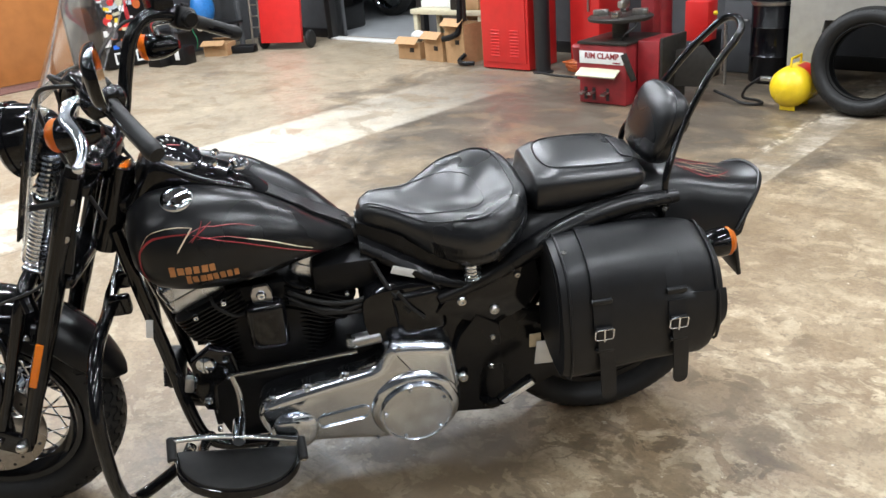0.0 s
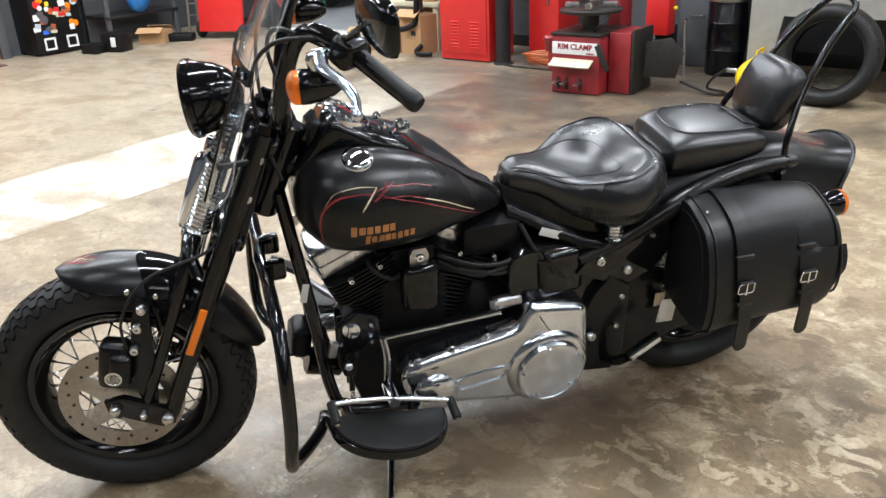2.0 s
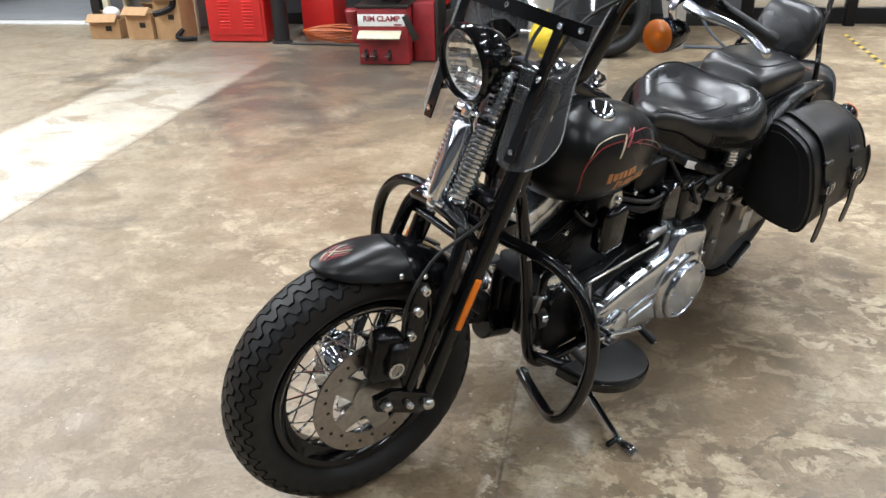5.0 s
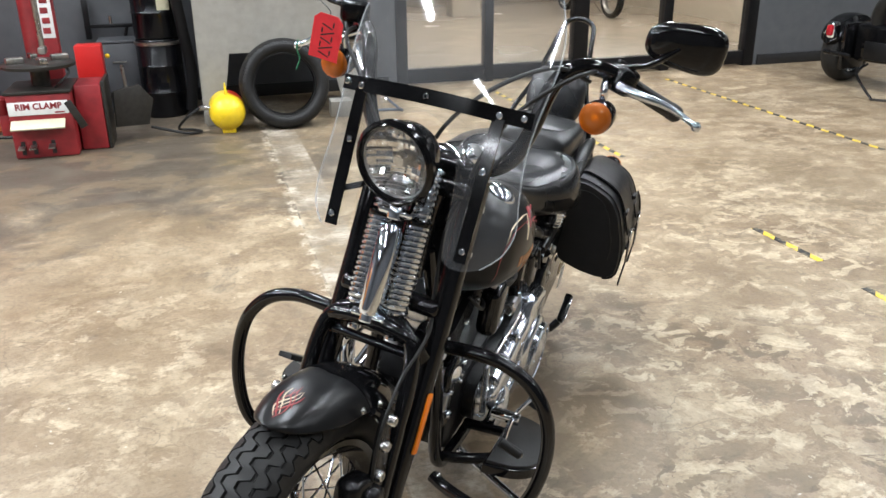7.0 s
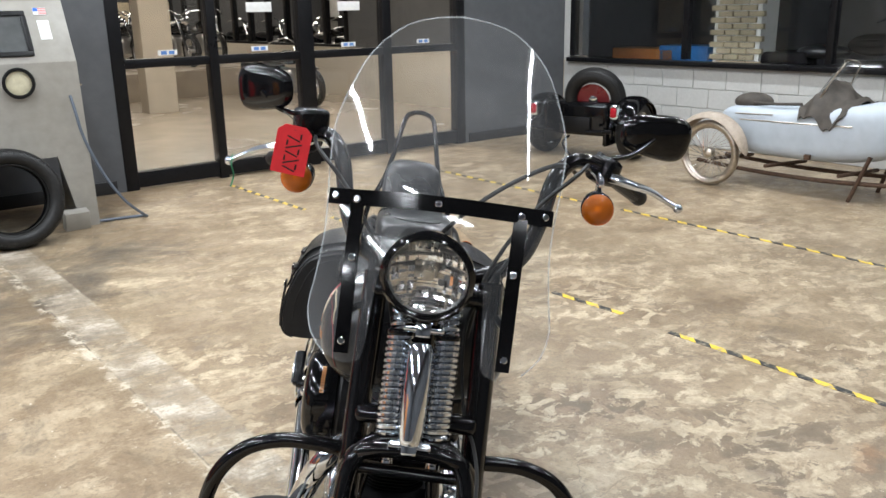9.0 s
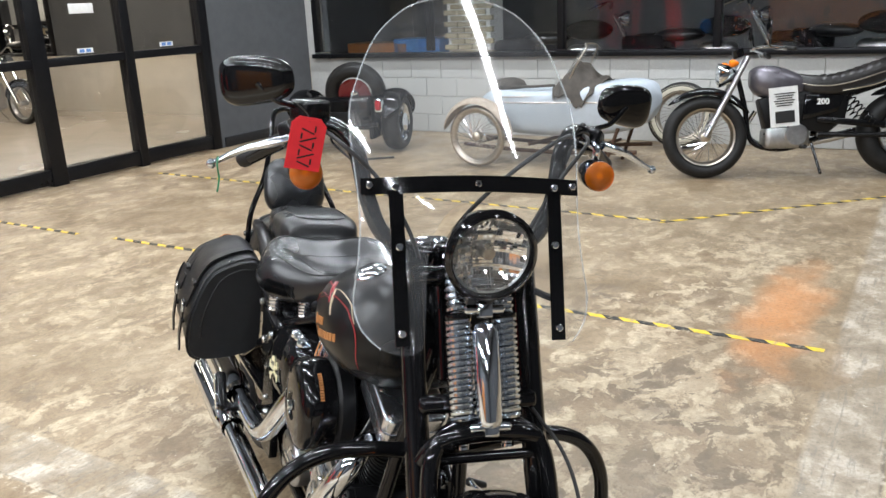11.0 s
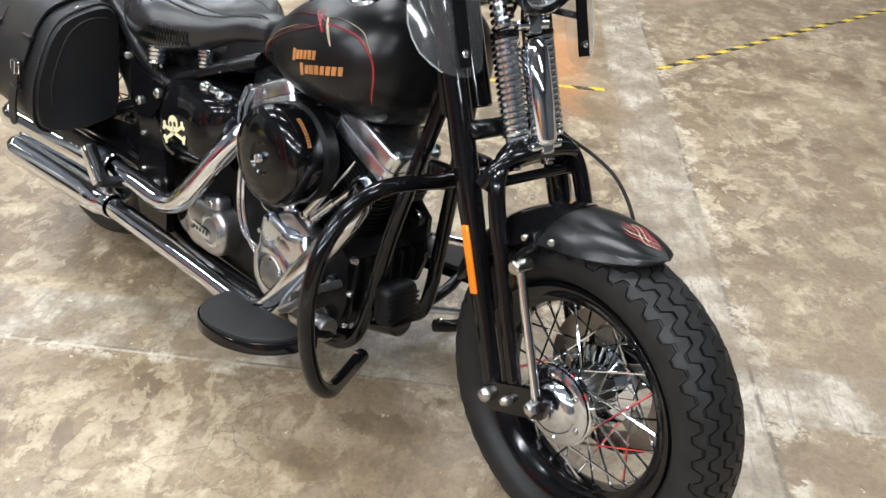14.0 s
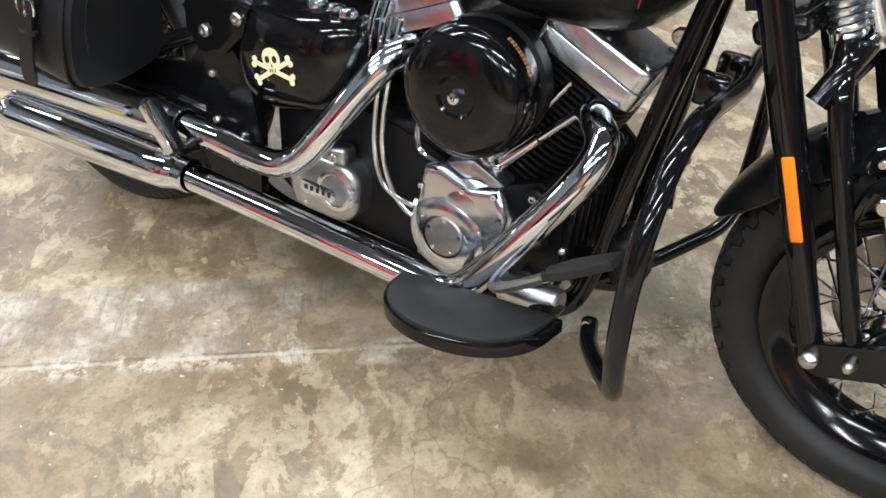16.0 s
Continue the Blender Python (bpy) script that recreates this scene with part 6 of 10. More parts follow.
for k in range(11):
    a = radians(28 + 3.2 * k)
    bp("cover_print", b_box((0.0042, 0.0008, 0.009), Matrix.Translation(AC + V(-0.1084 * math.cos(a), 0.056, 0.1084 * math.sin(a))) @ pose(0, 0, 0, 0, 0, 0) @ pose(0, 0, 0, 0, math.degrees(a) - 90, 0) @ pose(0, 0, 0, 90, 0, 0)), "letter", "", ac)
bp("intake", b_cyl((-0.09, -0.03, 0.55), (-0.095, 0.12, 0.56), 0.038, 20), "engine_black", "", eng)
# oil lines on the right
for d in (0.0, 0.018):
    pts = spline([(0.105 + d, 0.10, 0.600), (0.108 + d, 0.122, 0.50), (0.110 + d, 0.125, 0.38), (0.085 + d, 0.125, 0.300), (0.045 + d * 0.3, 0.126, 0.262 + d), (0.0, 0.125, 0.255 + d * 1.6)], 6)
    bp("oil_line", b_tube(pts, 0.0058, 10), "chrome", "chromed oil line", eng)
    bp("line_fitting", b_cyl(pts[-1], pts[-1] + V(0.03, 0, 0.004), 0.011, 6), "zinc", "", eng)
bp("breather_line", b_tube(spline([(0.045, 0.12, 0.47), (0.03, 0.13, 0.40), (-0.01, 0.13, 0.385)], 5), 0.005, 8), "chrome", "", eng)
for x in (0.128, 0.150):
    bp("vent_pipe", b_tube(spline([(x, 0.105, 0.63), (x + 0.004, 0.12, 0.58), (x - 0.004, 0.125, 0.52)], 5), 0.005, 8), "chrome", "", eng)
bp("starter_motor", b_cyl((0.0, 0.07, 0.405), (0.13, 0.07, 0.40), 0.030, 20, 0.004), "engine_black", "", eng)

# left side: primary cover
PO = [(-0.125, 0.232), (-0.142, 0.285), (-0.130, 0.330), (-0.095, 0.352), (0.03, 0.378), (0.150, 0.398), (0.178, 0.418), (0.196, 0.448), (0.222, 0.462), (0.322, 0.446), (0.356, 0.432), (0.368, 0.400), (0.378, 0.29), (0.372, 0.22), (0.340, 0.168), (0.28, 0.145), (0.20, 0.152), (0.02, 0.180), (-0.06, 0.188), (-0.10, 0.203)]
po = [(p.x, p.y) for p in spline([(x, z, 0) for x, z in PO], 3, True)]
prim = bp("primary_cover", b_plate(po, 0.138, 0.192, pose(0, 0, 0, 90), 0.030, 6), "polished", "polished primary drive cover", eng)
bp("inner_case", b_plate([(x * 0.985 + 0.002, 0.30 + (z - 0.30) * 0.965) for x, z in po], 0.095, 0.139, pose(0, 0, 0, 90), 0.004), "engine_black", "black inner case", prim)
DC = V(0.256, -0.216, 0.262)
bp("clutch_cover", b_lathe([(0.096, -0.012), (0.096, 0.004), (0.092, 0.009), (0.088, 0.009), (0.086, 0.006), (0.078, 0.007), (0.001, 0.010)], 56, along(DC, (0, -1, 0))), "polished", "round polished clutch cover", prim)
bp("primary_bulge", b_lathe([(0.124, -0.060), (0.121, -0.040), (0.115, -0.022), (0.107, -0.012), (0.095, -0.008)], 56, along(DC, (0, -1, 0)), None, False), "polished", "rounded swell of the cover round the clutch", prim)
for k in range(5):
    a = radians(72 * k + 100)
    bolt(DC + V(0.081 * math.cos(a), -0.007, 0.081 * math.sin(a)), (0, -1, 0), 0.0065, 0.005, "chrome", prim)
bp("inspection_rib", b_tube([V(0.070 + p[0], -0.1935, 0.265 + p[1] + 0.11 * p[0]) for p in rounded(0.135, 0.040, 0.019, 6)], 0.0035, 8, True), "polished", "", prim)
bp("primary_boss", b_lathe([(0.060, -0.01), (0.060, 0.010), (0.052, 0.020), (0.035, 0.026), (0.001, 0.028)], 40, along((-0.056, -0.186, 0.246), (0, -1, 0))), "polished", "", prim)
for x, z in ((-0.10, 0.346), (-0.01, 0.366), (0.085, 0.385), (0.226, 0.446), (0.338, 0.424), (0.362, 0.30), (0.15, 0.168), (-0.03, 0.188)):
    bp("cover_lug", b_cyl((x, -0.145, z), (x, -0.180, z), 0.013, 14, 0.003), "polished", "", prim)
    bolt((x, -0.180, z), (0, -1, 0), 0.008, 0.008, "chrome", prim)
# horn between the cylinders, coil cover and side box
bp("horn", b_box((0.095, 0.055, 0.135), Matrix.Translation((-0.078, -0.125, 0.545)), 0.022, 4), "gloss_black", "gloss black horn cover", eng)
bp("horn_mount", b_plate([(-0.022, -0.03), (0.022, -0.03), (0.025, 0.005), (0.016, 0.026), (-0.016, 0.026), (-0.025, 0.005)], 0, 0.012, along((-0.080, -0.118, 0.628), (0, -1, 0)), 0.003), "cast", "", eng)
bolt((-0.080, -0.130, 0.632), (0, -1, 0), 0.012, 0.009, "chrome", eng)
bp("coil_cover", b_box((0.130, 0.050, 0.140), Matrix.Translation((0.292, -0.128, 0.520)) @ pose(0, 0, 0, 0, -6), 0.024, 5), "gloss_black", "black side box under the seat", oil)
bp("solenoid", b_cyl((0.115, -0.13, 0.452), (0.19, -0.13, 0.458), 0.018, 20, 0.003), "cast", "", eng)
bp("solenoid_cap", b_lathe([(0.020, 0), (0.020, 0.018), (0.016, 0.022)], 6, along((0.125, -0.13, 0.452), (-1, 0, 0))), "zinc", "", eng)
bp("linkage_rod", b_tube([(-0.185, -0.165, 0.432), (0.125, -0.165, 0.446)], 0.0042, 8), "zinc", "bright shift rod", eng)
bp("shift_arm", b_tube(spline([(-0.185, -0.165, 0.435), (-0.176, -0.168, 0.375), (-0.180, -0.175, 0.300)], 4), 0.010, 8, flat=0.6), "polished", "", eng)
# caps and bolt heads on the front of the engine
bp("lifter_cap", b_lathe([(0.026, -0.02), (0.026, 0.0), (0.022, 0.010), (0.010, 0.015), (0.001, 0.016)], 24, along((-0.249, -0.100, 0.430), (-0.25, -1, 0.1))), "chrome", "chromed lifter cap", eng)
bp("crank_cover", b_plate([(-0.275, 0.28), (-0.20, 0.262), (-0.165, 0.33), (-0.180, 0.455), (-0.235, 0.478), (-0.285, 0.44), (-0.292, 0.34)], 0.085, 0.104, pose(0, 0, 0, 90), 0.008, 3), "gloss_black", "gloss black crankcase cover", eng)
for x, y, z, r in ((-0.199, -0.105, 0.441, 0.008), (-0.204, -0.105, 0.409, 0.007), (-0.201, -0.105, 0.385, 0.007), (-0.263, -0.105, 0.318, 0.012), (-0.280, -0.105, 0.395, 0.007), (-0.243, -0.102, 0.577, 0.008), (-0.172, -0.102, 0.608, 0.008), (-0.040, -0.105, 0.590, 0.008), (0.030, -0.105, 0.610, 0.008), (0.120, -0.105, 0.585, 0.007)):
    bolt((x, y, z), (0, -1, 0), r, 0.010, "chrome", eng)
bp("front_sensor", b_box((0.022, 0.02, 0.045), Matrix.Translation((-0.300, -0.100, 0.375)) @ pose(0, 0, 0, 0, 14), 0.005), "cast", "grey sensor block", eng)
for z0, dz in ((0.60, 0.0), (0.585, -0.015), (0.57, 0.01)):
    bp("wiring_loom", b_tube(spline([(-0.02, -0.09, z0), (0.06, -0.125, z0 - 0.02 + dz), (0.14, -0.125, z0 - 0.03), (0.20, -0.12, z0 - 0.005)], 5), 0.006, 8), "rubber", "black wiring", eng)
bp("plug_lead", b_tube(spline([(-0.10, -0.10, 0.60), (-0.14, -0.115, 0.57), (-0.19, -0.11, 0.60), (-0.20, -0.09, 0.62)], 6), 0.005, 8), "rubber", "black ignition lead", eng)
bp("seat_wire", b_tube(spline([(0.19, -0.10, 0.66), (0.22, -0.13, 0.60), (0.265, -0.155, 0.535)], 5), 0.006, 8), "rubber", "", eng)
bp("plug_lead", b_tube(spline([(0.24, -0.158, 0.60), (0.265, -0.160, 0.555), (0.30, -0.158, 0.515)], 5), 0.005, 8), "rubber", "", eng)
bp("label", b_box((0.062, 0.002, 0.022), Matrix.Translation((0.262, -0.128, 0.637)) @ pose(0, 0, 0, 0, 22), 0.0005), "white", "small white label under the seat")
bp("label", b_box((0.016, 0.002, 0.052), Matrix.Translation((-0.356, -0.100, 0.560)) @ pose(0, 0, 0, 0, 12), 0.0005), "white", "small white label on the chassis tube")
# rear frame castings, left and right
for s in (-1, 1):
    bp("pivot_plate", b_plate([(0.355, 0.19), (0.47, 0.175), (0.50, 0.24), (0.49, 0.46), (0.43, 0.50), (0.385, 0.44), (0.355, 0.34)], -0.012, 0.012, Matrix.Translation((0, 0.006 + s * 0.158, 0)) @ pose(0, 0, 0, 90), 0.005), "satin_black", "black pivot casting")
    bolt((0.388, 0.006 + s * 0.176, 0.318), (0, s, 0), 0.014, 0.014, "zinc")
    bolt((0.465, 0.006 + s * 0.168, 0.331), (0, s, 0), 0.009, 0.009, "zinc")
    bolt((0.470, 0.006 + s * 0.168, 0.425), (0, s, 0), 0.008, 0.008, "zinc")

# --- exhaust, right side ---
fp = spline([(-0.250, 0.085, 0.538), (-0.275, 0.122, 0.538), (-0.298, 0.152, 0.515), (-0.282, 0.180, 0.458), (-0.215, 0.208, 0.345), (-0.150, 0.222, 0.245), (-0.105, 0.228, 0.211), (-0.05, 0.232, 0.208), (0.10, 0.240, 0.219), (0.30, 0.255, 0.234), (0.47, 0.268, 0.246)], 6)
ex = bp("exhaust_pipe", b_tube(fp, 0.0265, 18), "chrome", "chromed front exhaust pipe with heat shield")
rp = spline([(0.075, 0.085, 0.560), (0.095, 0.135, 0.545), (0.125, 0.165, 0.500), (0.185, 0.200, 0.400), (0.225, 0.214, 0.345), (0.265, 0.222, 0.320), (0.315, 0.230, 0.318), (0.40, 0.240, 0.330), (0.49, 0.250, 0.338)], 6)
bp("exhaust_pipe", b_tube(rp, 0.0265, 18), "chrome", "chromed rear exhaust pipe with heat shield")
for a, b, r in (((0.465, 0.268, 0.246), (0.955, 0.283, 0.231), 0.040), ((0.490, 0.250, 0.338), (1.04, 0.256, 0.304), 0.040)):
    a, b = Vector(a), Vector(b)
    h = (b - a).length
    mf = bp("silencer", b_lathe([(0.027, -0.01), (0.030, 0.0), (0.034, 0.012), (0.042, 0.045), (0.044, 0.10), (0.046, h - 0.03), (0.0465, h - 0.004), (0.0445, h), (0.039, h - 0.002), (0.030, h - 0.02), (0.028, h - 0.10)], 32, along(a, b - a), None, False), "chrome", "long chromed silencer")
    bp("silencer_clamp", b_lathe([(0.031, -0.016), (0.034, -0.014), (0.034, 0.010), (0.031, 0.012)], 24, along(a, b - a), None, False), "chrome", "", mf)
br = b_box((0.034, 0.030, 0.112), Matrix.Translation((0.478, 0.300, 0.352)) @ pose(0, 0, 0, 0, 40), 0.010, 3)
bp("rear_footpeg", br, "satin_black", "folded passenger footpeg")
bp("peg_plate", b_box((0.024, 0.006, 0.100), Matrix.Translation((0.478, 0.316, 0.352)) @ pose(0, 0, 0, 0, 40), 0.002), "chrome", "")
bp("peg_mount", b_tube([(0.455, 0.14, 0.290), (0.445, 0.300, 0.318)], 0.014, 10), "satin_black", "")
bp("rear_footpeg", b_box((0.105, 0.022, 0.028), Matrix.Translation((0.515, -0.235, 0.300)) @ pose(0, 0, 0, 0, -33), 0.006), "satin_black", "folded passenger footpeg")
bp("peg_plate", b_box((0.095, 0.006, 0.016), Matrix.Translation((0.515, -0.248, 0.302)) @ pose(0, 0, 0, 0, -33), 0.002), "chrome", "")
bp("peg_mount", b_tube(spline([(0.435, -0.135, 0.215), (0.455, -0.20, 0.235), (0.475, -0.23, 0.268)], 4), 0.013, 10), "satin_black", "")

# --- rear mudguard ---
RG = [(0.46, 0.665), (0.55, 0.715), (0.66, 0.752), (0.78, 0.772), (0.90, 0.775), (1.00, 0.762), (1.07, 0.740), (1.13, 0.724), (1.18, 0.719), (1.225, 0.722)]
rgp = spline([(x, 0, z) for x, z in RG], 4)
rings = []
kk = len(rgp)
for i, p in enumerate(rgp):
    t = i / (kk - 1)
    d = (rgp[min(i + 1, kk - 1)] - rgp[max(i - 1, 0)]).normalized()
    nrm = V(-d.z, 0, d.x)
    half = 0.128 + 0.010 * math.sin(math.pi * t)
    tail = max(0.0, (t - 0.80) / 0.20)
    drop = 0.10 + 0.028 * t - 0.042 * tail
    ro, ri = [], []
    for j in range(17):
        s = -1 + 2 * j / 16
        y = half * s * (1.30 - 0.30 * abs(s))
        dz = drop * abs(s) ** 3.2
        q = p - nrm * dz + V(0, y, 0) - V(0.10 * tail * abs(s) ** 2, 0, 0.02 * tail * abs(s) ** 2)
        ro.append(q)
        ri.append(q - nrm * 0.004 * (1 - abs(s) ** 4) + V(0, -0.004 * s, 0))
    rings.append(ro + list(reversed(ri)))
b = bmesh.new()
loops(b, rings)
rg = bp("rear_mudguard", b, "matte_black", "matte black rear mudguard with a red and cream flourish")
lip = [V(1.226 - 0.10 * abs(s) ** 2, 0.130 * s * (1.30 - 0.30 * abs(s)), 0.722 - 0.086 * abs(s) ** 3.2 * 0.98 - 0.02 * s * s) for s in [-1 + i / 10 for i in range(21)]]
bp("mudguard_lip", b_tube(lip, 0.006, 8), "matte_black", "", rg)


def on_rear(x, y, lift=0.0012):
    """The top of the rear mudguard."""
    for a, c in zip(rgp, rgp[1:]):
        if a.x <= x <= c.x:
            z = a.z + (c.z - a.z) * (x - a.x) / (c.x - a.x)
            break
    s = y / 0.165
    return V(x, y, z - 0.15 * abs(s) ** 3.2 + lift)


for s in (-1, 1):
    flourish("red_flourish", [(1.00, 0.012 * s), (1.05, 0.045 * s), (1.10, 0.035 * s), (1.15, 0.006 * s)], "stripe_red", 0.0022, rg, on_rear)
    flourish("red_flourish", [(1.01, 0.030 * s), (1.06, 0.020 * s), (1.12, 0.052 * s)], "stripe_red", 0.0020, rg, on_rear)
    flourish("red_flourish", [(0.985, 0.0), (1.03, 0.022 * s), (1.08, 0.060 * s)], "stripe_red", 0.0016, rg, on_rear)
    flourish("cream_flourish", [(0.99, 0.004 * s), (1.06, 0.024 * s), (1.14, 0.034 * s)], "stripe_cream", 0.0014, rg, on_rear)
    flourish("cream_flourish", [(1.0, 0.018 * s), (1.07, 0.006 * s), (1.13, 0.012 * s)], "stripe_cream", 0.0012, rg, on_rear)
    tl = V(1.045, s * 0.215, 0.648)
    bp("rear_signal", b_lathe([(0.012, -0.075), (0.024, -0.06), (0.034, -0.035), (0.037, -0.01), (0.036, 0.0)], 24, along(tl, (1, 0, 0))), "gloss_black", "rear bullet turn signal", rg)
    bp("rear_signal_lens", b_lathe([(0.0355, -0.004), (0.036, 0.008), (0.028, 0.018), (0.002, 0.024)], 24, along(tl, (1, 0, 0))), "orange", "amber rear signal lens", rg)
    bp("signal_stalk", b_tube([(1.01, s * 0.14, 0.645), tl + V(-0.03, 0, 0)], 0.010, 10), "gloss_black", "", rg)
bp("plate_bracket", b_box((0.012, 0.19, 0.11), Matrix.Translation((1.165, 0, 0.50)) @ pose(0, 0, 0, 0, -14), 0.003), "plastic_black", "black number plate bracket", rg)
bp("tail_lamp", b_box((0.035, 0.09, 0.04), Matrix.Translation((1.16, 0, 0.60)), 0.012, 3), "stripe_red", "red tail lamp", rg)


# --- seats ---
def cushion(name, table, mat, label, edge=0.028, dish=None, parent=None, nx=64, ny=34, ex=(0.55, 0.6)):
    """A padded seat: rows of x, half width, top height, underside height."""
    x0, x1 = table[0][0], table[-1][0]
    rings = []
    for i in range(nx + 1):
        t = i / nx
        x = x0 + (x1 - x0) * (0.5 - 0.5 * math.cos(math.pi * t))
        w, zt, zb = lerp_table(table, x)
        ring = []
        for k in range(ny * 2):
            a = 2 * math.pi * (k + 0.5) / (ny * 2)
            c, s = math.cos(a), math.sin(a)
            y = w * abs(c) ** ex[0] * (1 if c > 0 else -1)
            zc = (zt + zb) / 2
            z = zc + (zt - zb) / 2 * abs(s) ** ex[1] * (1 if s > 0 else -1)
            if s > 0 and dish:
                z += dish(x, y, w) * min(1, s * 1.6)
            ring.append(V(x, y, z))
        rings.append(ring)
    bm = bmesh.new()
    loops(bm, rings)
    return bp(name, bm, mat, label, parent, sharp=70)


def seat_dish(x, y, w):
    q = min(1.0, abs(y) / max(w, 0.01))
    up = max(0.0, min(1.0, (x - 0.275) / 0.165))
    back = max(0.0, min(1.0, (0.615 - x) / 0.13))
    t = up * up * (3 - 2 * up) * back * back * (3 - 2 * back)
    k = max(0.0, min(1.0, (q - 0.10) / 0.78))
    rim = k * k * (3 - 2 * k)
    bowl_r = min(1.0, ((x - 0.450) / 0.105) ** 2 + (y / 0.150) ** 2)
    return t * 0.046 * rim - 0.010 * (1 - bowl_r) ** 2 * up


SEAT = [(0.17, 0.017, 0.752, 0.721), (0.182, 0.038, 0.77, 0.711), (0.21, 0.055, 0.78, 0.703), (0.26, 0.078, 0.774, 0.689), (0.31, 0.113, 0.762, 0.657), (0.35, 0.153, 0.753, 0.643), (0.4, 0.193, 0.748, 0.635), (0.45, 0.209, 0.751, 0.635), (0.5, 0.204, 0.768, 0.647), (0.545, 0.174, 0.788, 0.673), (0.574, 0.124, 0.788, 0.712), (0.588, 0.055, 0.776, 0.734)]
seat = cushion("rider_seat", SEAT, "leather", "black leather solo seat with a raised rear rim", dish=seat_dish, ex=(0.72, 0.74))
seat.matrix_basis = Matrix.Translation((0, 0.008, 0))


def seat_top(x, y):
    w, zt, zb = lerp_table(SEAT, x)
    c = min(0.999, (abs(y) / w)) ** (1 / 0.72)
    s = math.sqrt(max(0, 1 - c * c))
    return V(x, y, (zt + zb) / 2 + (zt - zb) / 2 * s ** 0.74 + seat_dish(x, y, w) * min(1, s * 1.6) + 0.001)


def seam(name, pts, surf, parent, r=0.0022, mat="leather", closed=False):
    q = [surf(v.x, v.y) for v in spline([(a, b, 0) for a, b in pts], 6, closed)]
    return bp(name, b_tube(q, r, 6, closed), mat, "", parent)


for s in (-1, 1):
    seam("seat_piping", [(0.190, 0.022 * s), (0.25, 0.052 * s), (0.33, 0.086 * s), (0.40, 0.104 * s), (0.455, 0.092 * s), (0.480, 0.055 * s), (0.486, 0.0)], seat_top, seat, 0.0011)
    seam("seat_piping", [(0.20, 0.036 * s), (0.28, 0.074 * s), (0.36, 0.136 * s), (0.43, 0.172 * s), (0.49, 0.165 * s), (0.53, 0.13 * s), (0.55, 0.07 * s), (0.555, 0.0)], seat_top, seat)
    # criss-cross lacing along a band that rises round the back of the seat
    for ph in (0, 1):
        lace = []
        for i in range(45):
            x = 0.335 + 0.228 * i / 44
            w, zt, zb = lerp_table(SEAT, x)
            zc, hh = (zt + zb) / 2, (zt - zb) / 2
            z = zc + hh * min(0.96, -0.16 + 0.80 * i / 44 + (0.30 if (i + ph) % 2 else -0.30))
            r = abs(z - zc) / hh
            lace.append(V(x, s * (w * math.sqrt(max(0, 1 - min(0.99, r ** (1 / 0.74)) ** 2)) ** 0.72 + 0.0026), z))
        bp("seat_lacing", b_tube(lace, 0.0032, 5), "leather", "criss-cross leather lacing", seat)
    if s > 0:
        bp("seat_spring", coil((0.300, s * 0.112, 0.632), (0.300, s * 0.112, 0.676), 0.014, 0.0038, 5), "chrome", "small chromed seat spring", seat)
    bp("seat_spring", coil((0.425, s * 0.164, 0.612), (0.425, s * 0.164, 0.662), 0.019, 0.0046, 5), "chrome", "chromed seat spring", seat)
    bp("spring_post", b_cyl((0.425, s * 0.164, 0.60), (0.425, s * 0.164, 0.66), 0.010, 12), "satin_black", "", seat)
bp("seat_pan", b_plate([(p.x, p.y) for p in spline([(0.20, 0, 0), (0.25, 0.06, 0), (0.38, 0.12, 0), (0.50, 0.115, 0), (0.55, 0, 0), (0.50, -0.115, 0), (0.38, -0.12, 0), (0.25, -0.06, 0)], 4, True)], 0.672, 0.690, None, 0.004), "plastic_black", "", seat)
# lower seat shroud running from tank to strut
sh = bmesh.new()
rows = []
LIP = [(0.165, 0.080, 0.672), (0.19, 0.092, 0.660), (0.26, 0.122, 0.630), (0.35, 0.152, 0.592), (0.43, 0.160, 0.576), (0.47, 0.158, 0.594), (0.505, 0.150, 0.640)]
for i in range(24):
    x = 0.165 + 0.34 * i / 23
    w, z0 = lerp_table(LIP, x)
    top = max(z0 + 0.045, lerp_table(SEAT, max(0.18, x))[2] + 0.020)
    half = [(w - 0.020, z0 - 0.006), (w - 0.004, z0 - 0.003), (w, z0 + 0.006), (w - 0.003, z0 + 0.018), (w - 0.016, z0 + 0.030), (w - 0.040, z0 + 0.033), (w - 0.048, top)]
    rows.append([V(x, -y, z) for y, z in half] + [V(x, y, z) for y, z in reversed(half)])
loops(sh, rows)
bp("seat_shroud", sh, "satin_black", "satin black cover under the seat")

PIL = [(0.585, 0.070, 0.790, 0.736), (0.600, 0.105, 0.826, 0.726), (0.65, 0.122, 0.842, 0.726), (0.74, 0.126, 0.842, 0.736), (0.82, 0.122, 0.836, 0.750), (0.865, 0.110, 0.824, 0.758), (0.885, 0.080, 0.797, 0.766)]
pil = cushion("pillion_seat", PIL, "leather", "black leather passenger pad")


def pil_top(x, y):
    w, zt, zb = lerp_table(PIL, x)
    c = min(0.999, (abs(y) / w)) ** (1 / 0.55)
    return V(x, y, (zt + zb) / 2 + (zt - zb) / 2 * math.sqrt(max(0, 1 - c * c)) ** 0.6 + 0.001)


seam("pad_piping", [(0.625, 0.0), (0.64, 0.07), (0.70, 0.088), (0.80, 0.088), (0.85, 0.07), (0.865, 0.0), (0.85, -0.07), (0.80, -0.088), (0.70, -0.088), (0.64, -0.07)], pil_top, pil, closed=True)
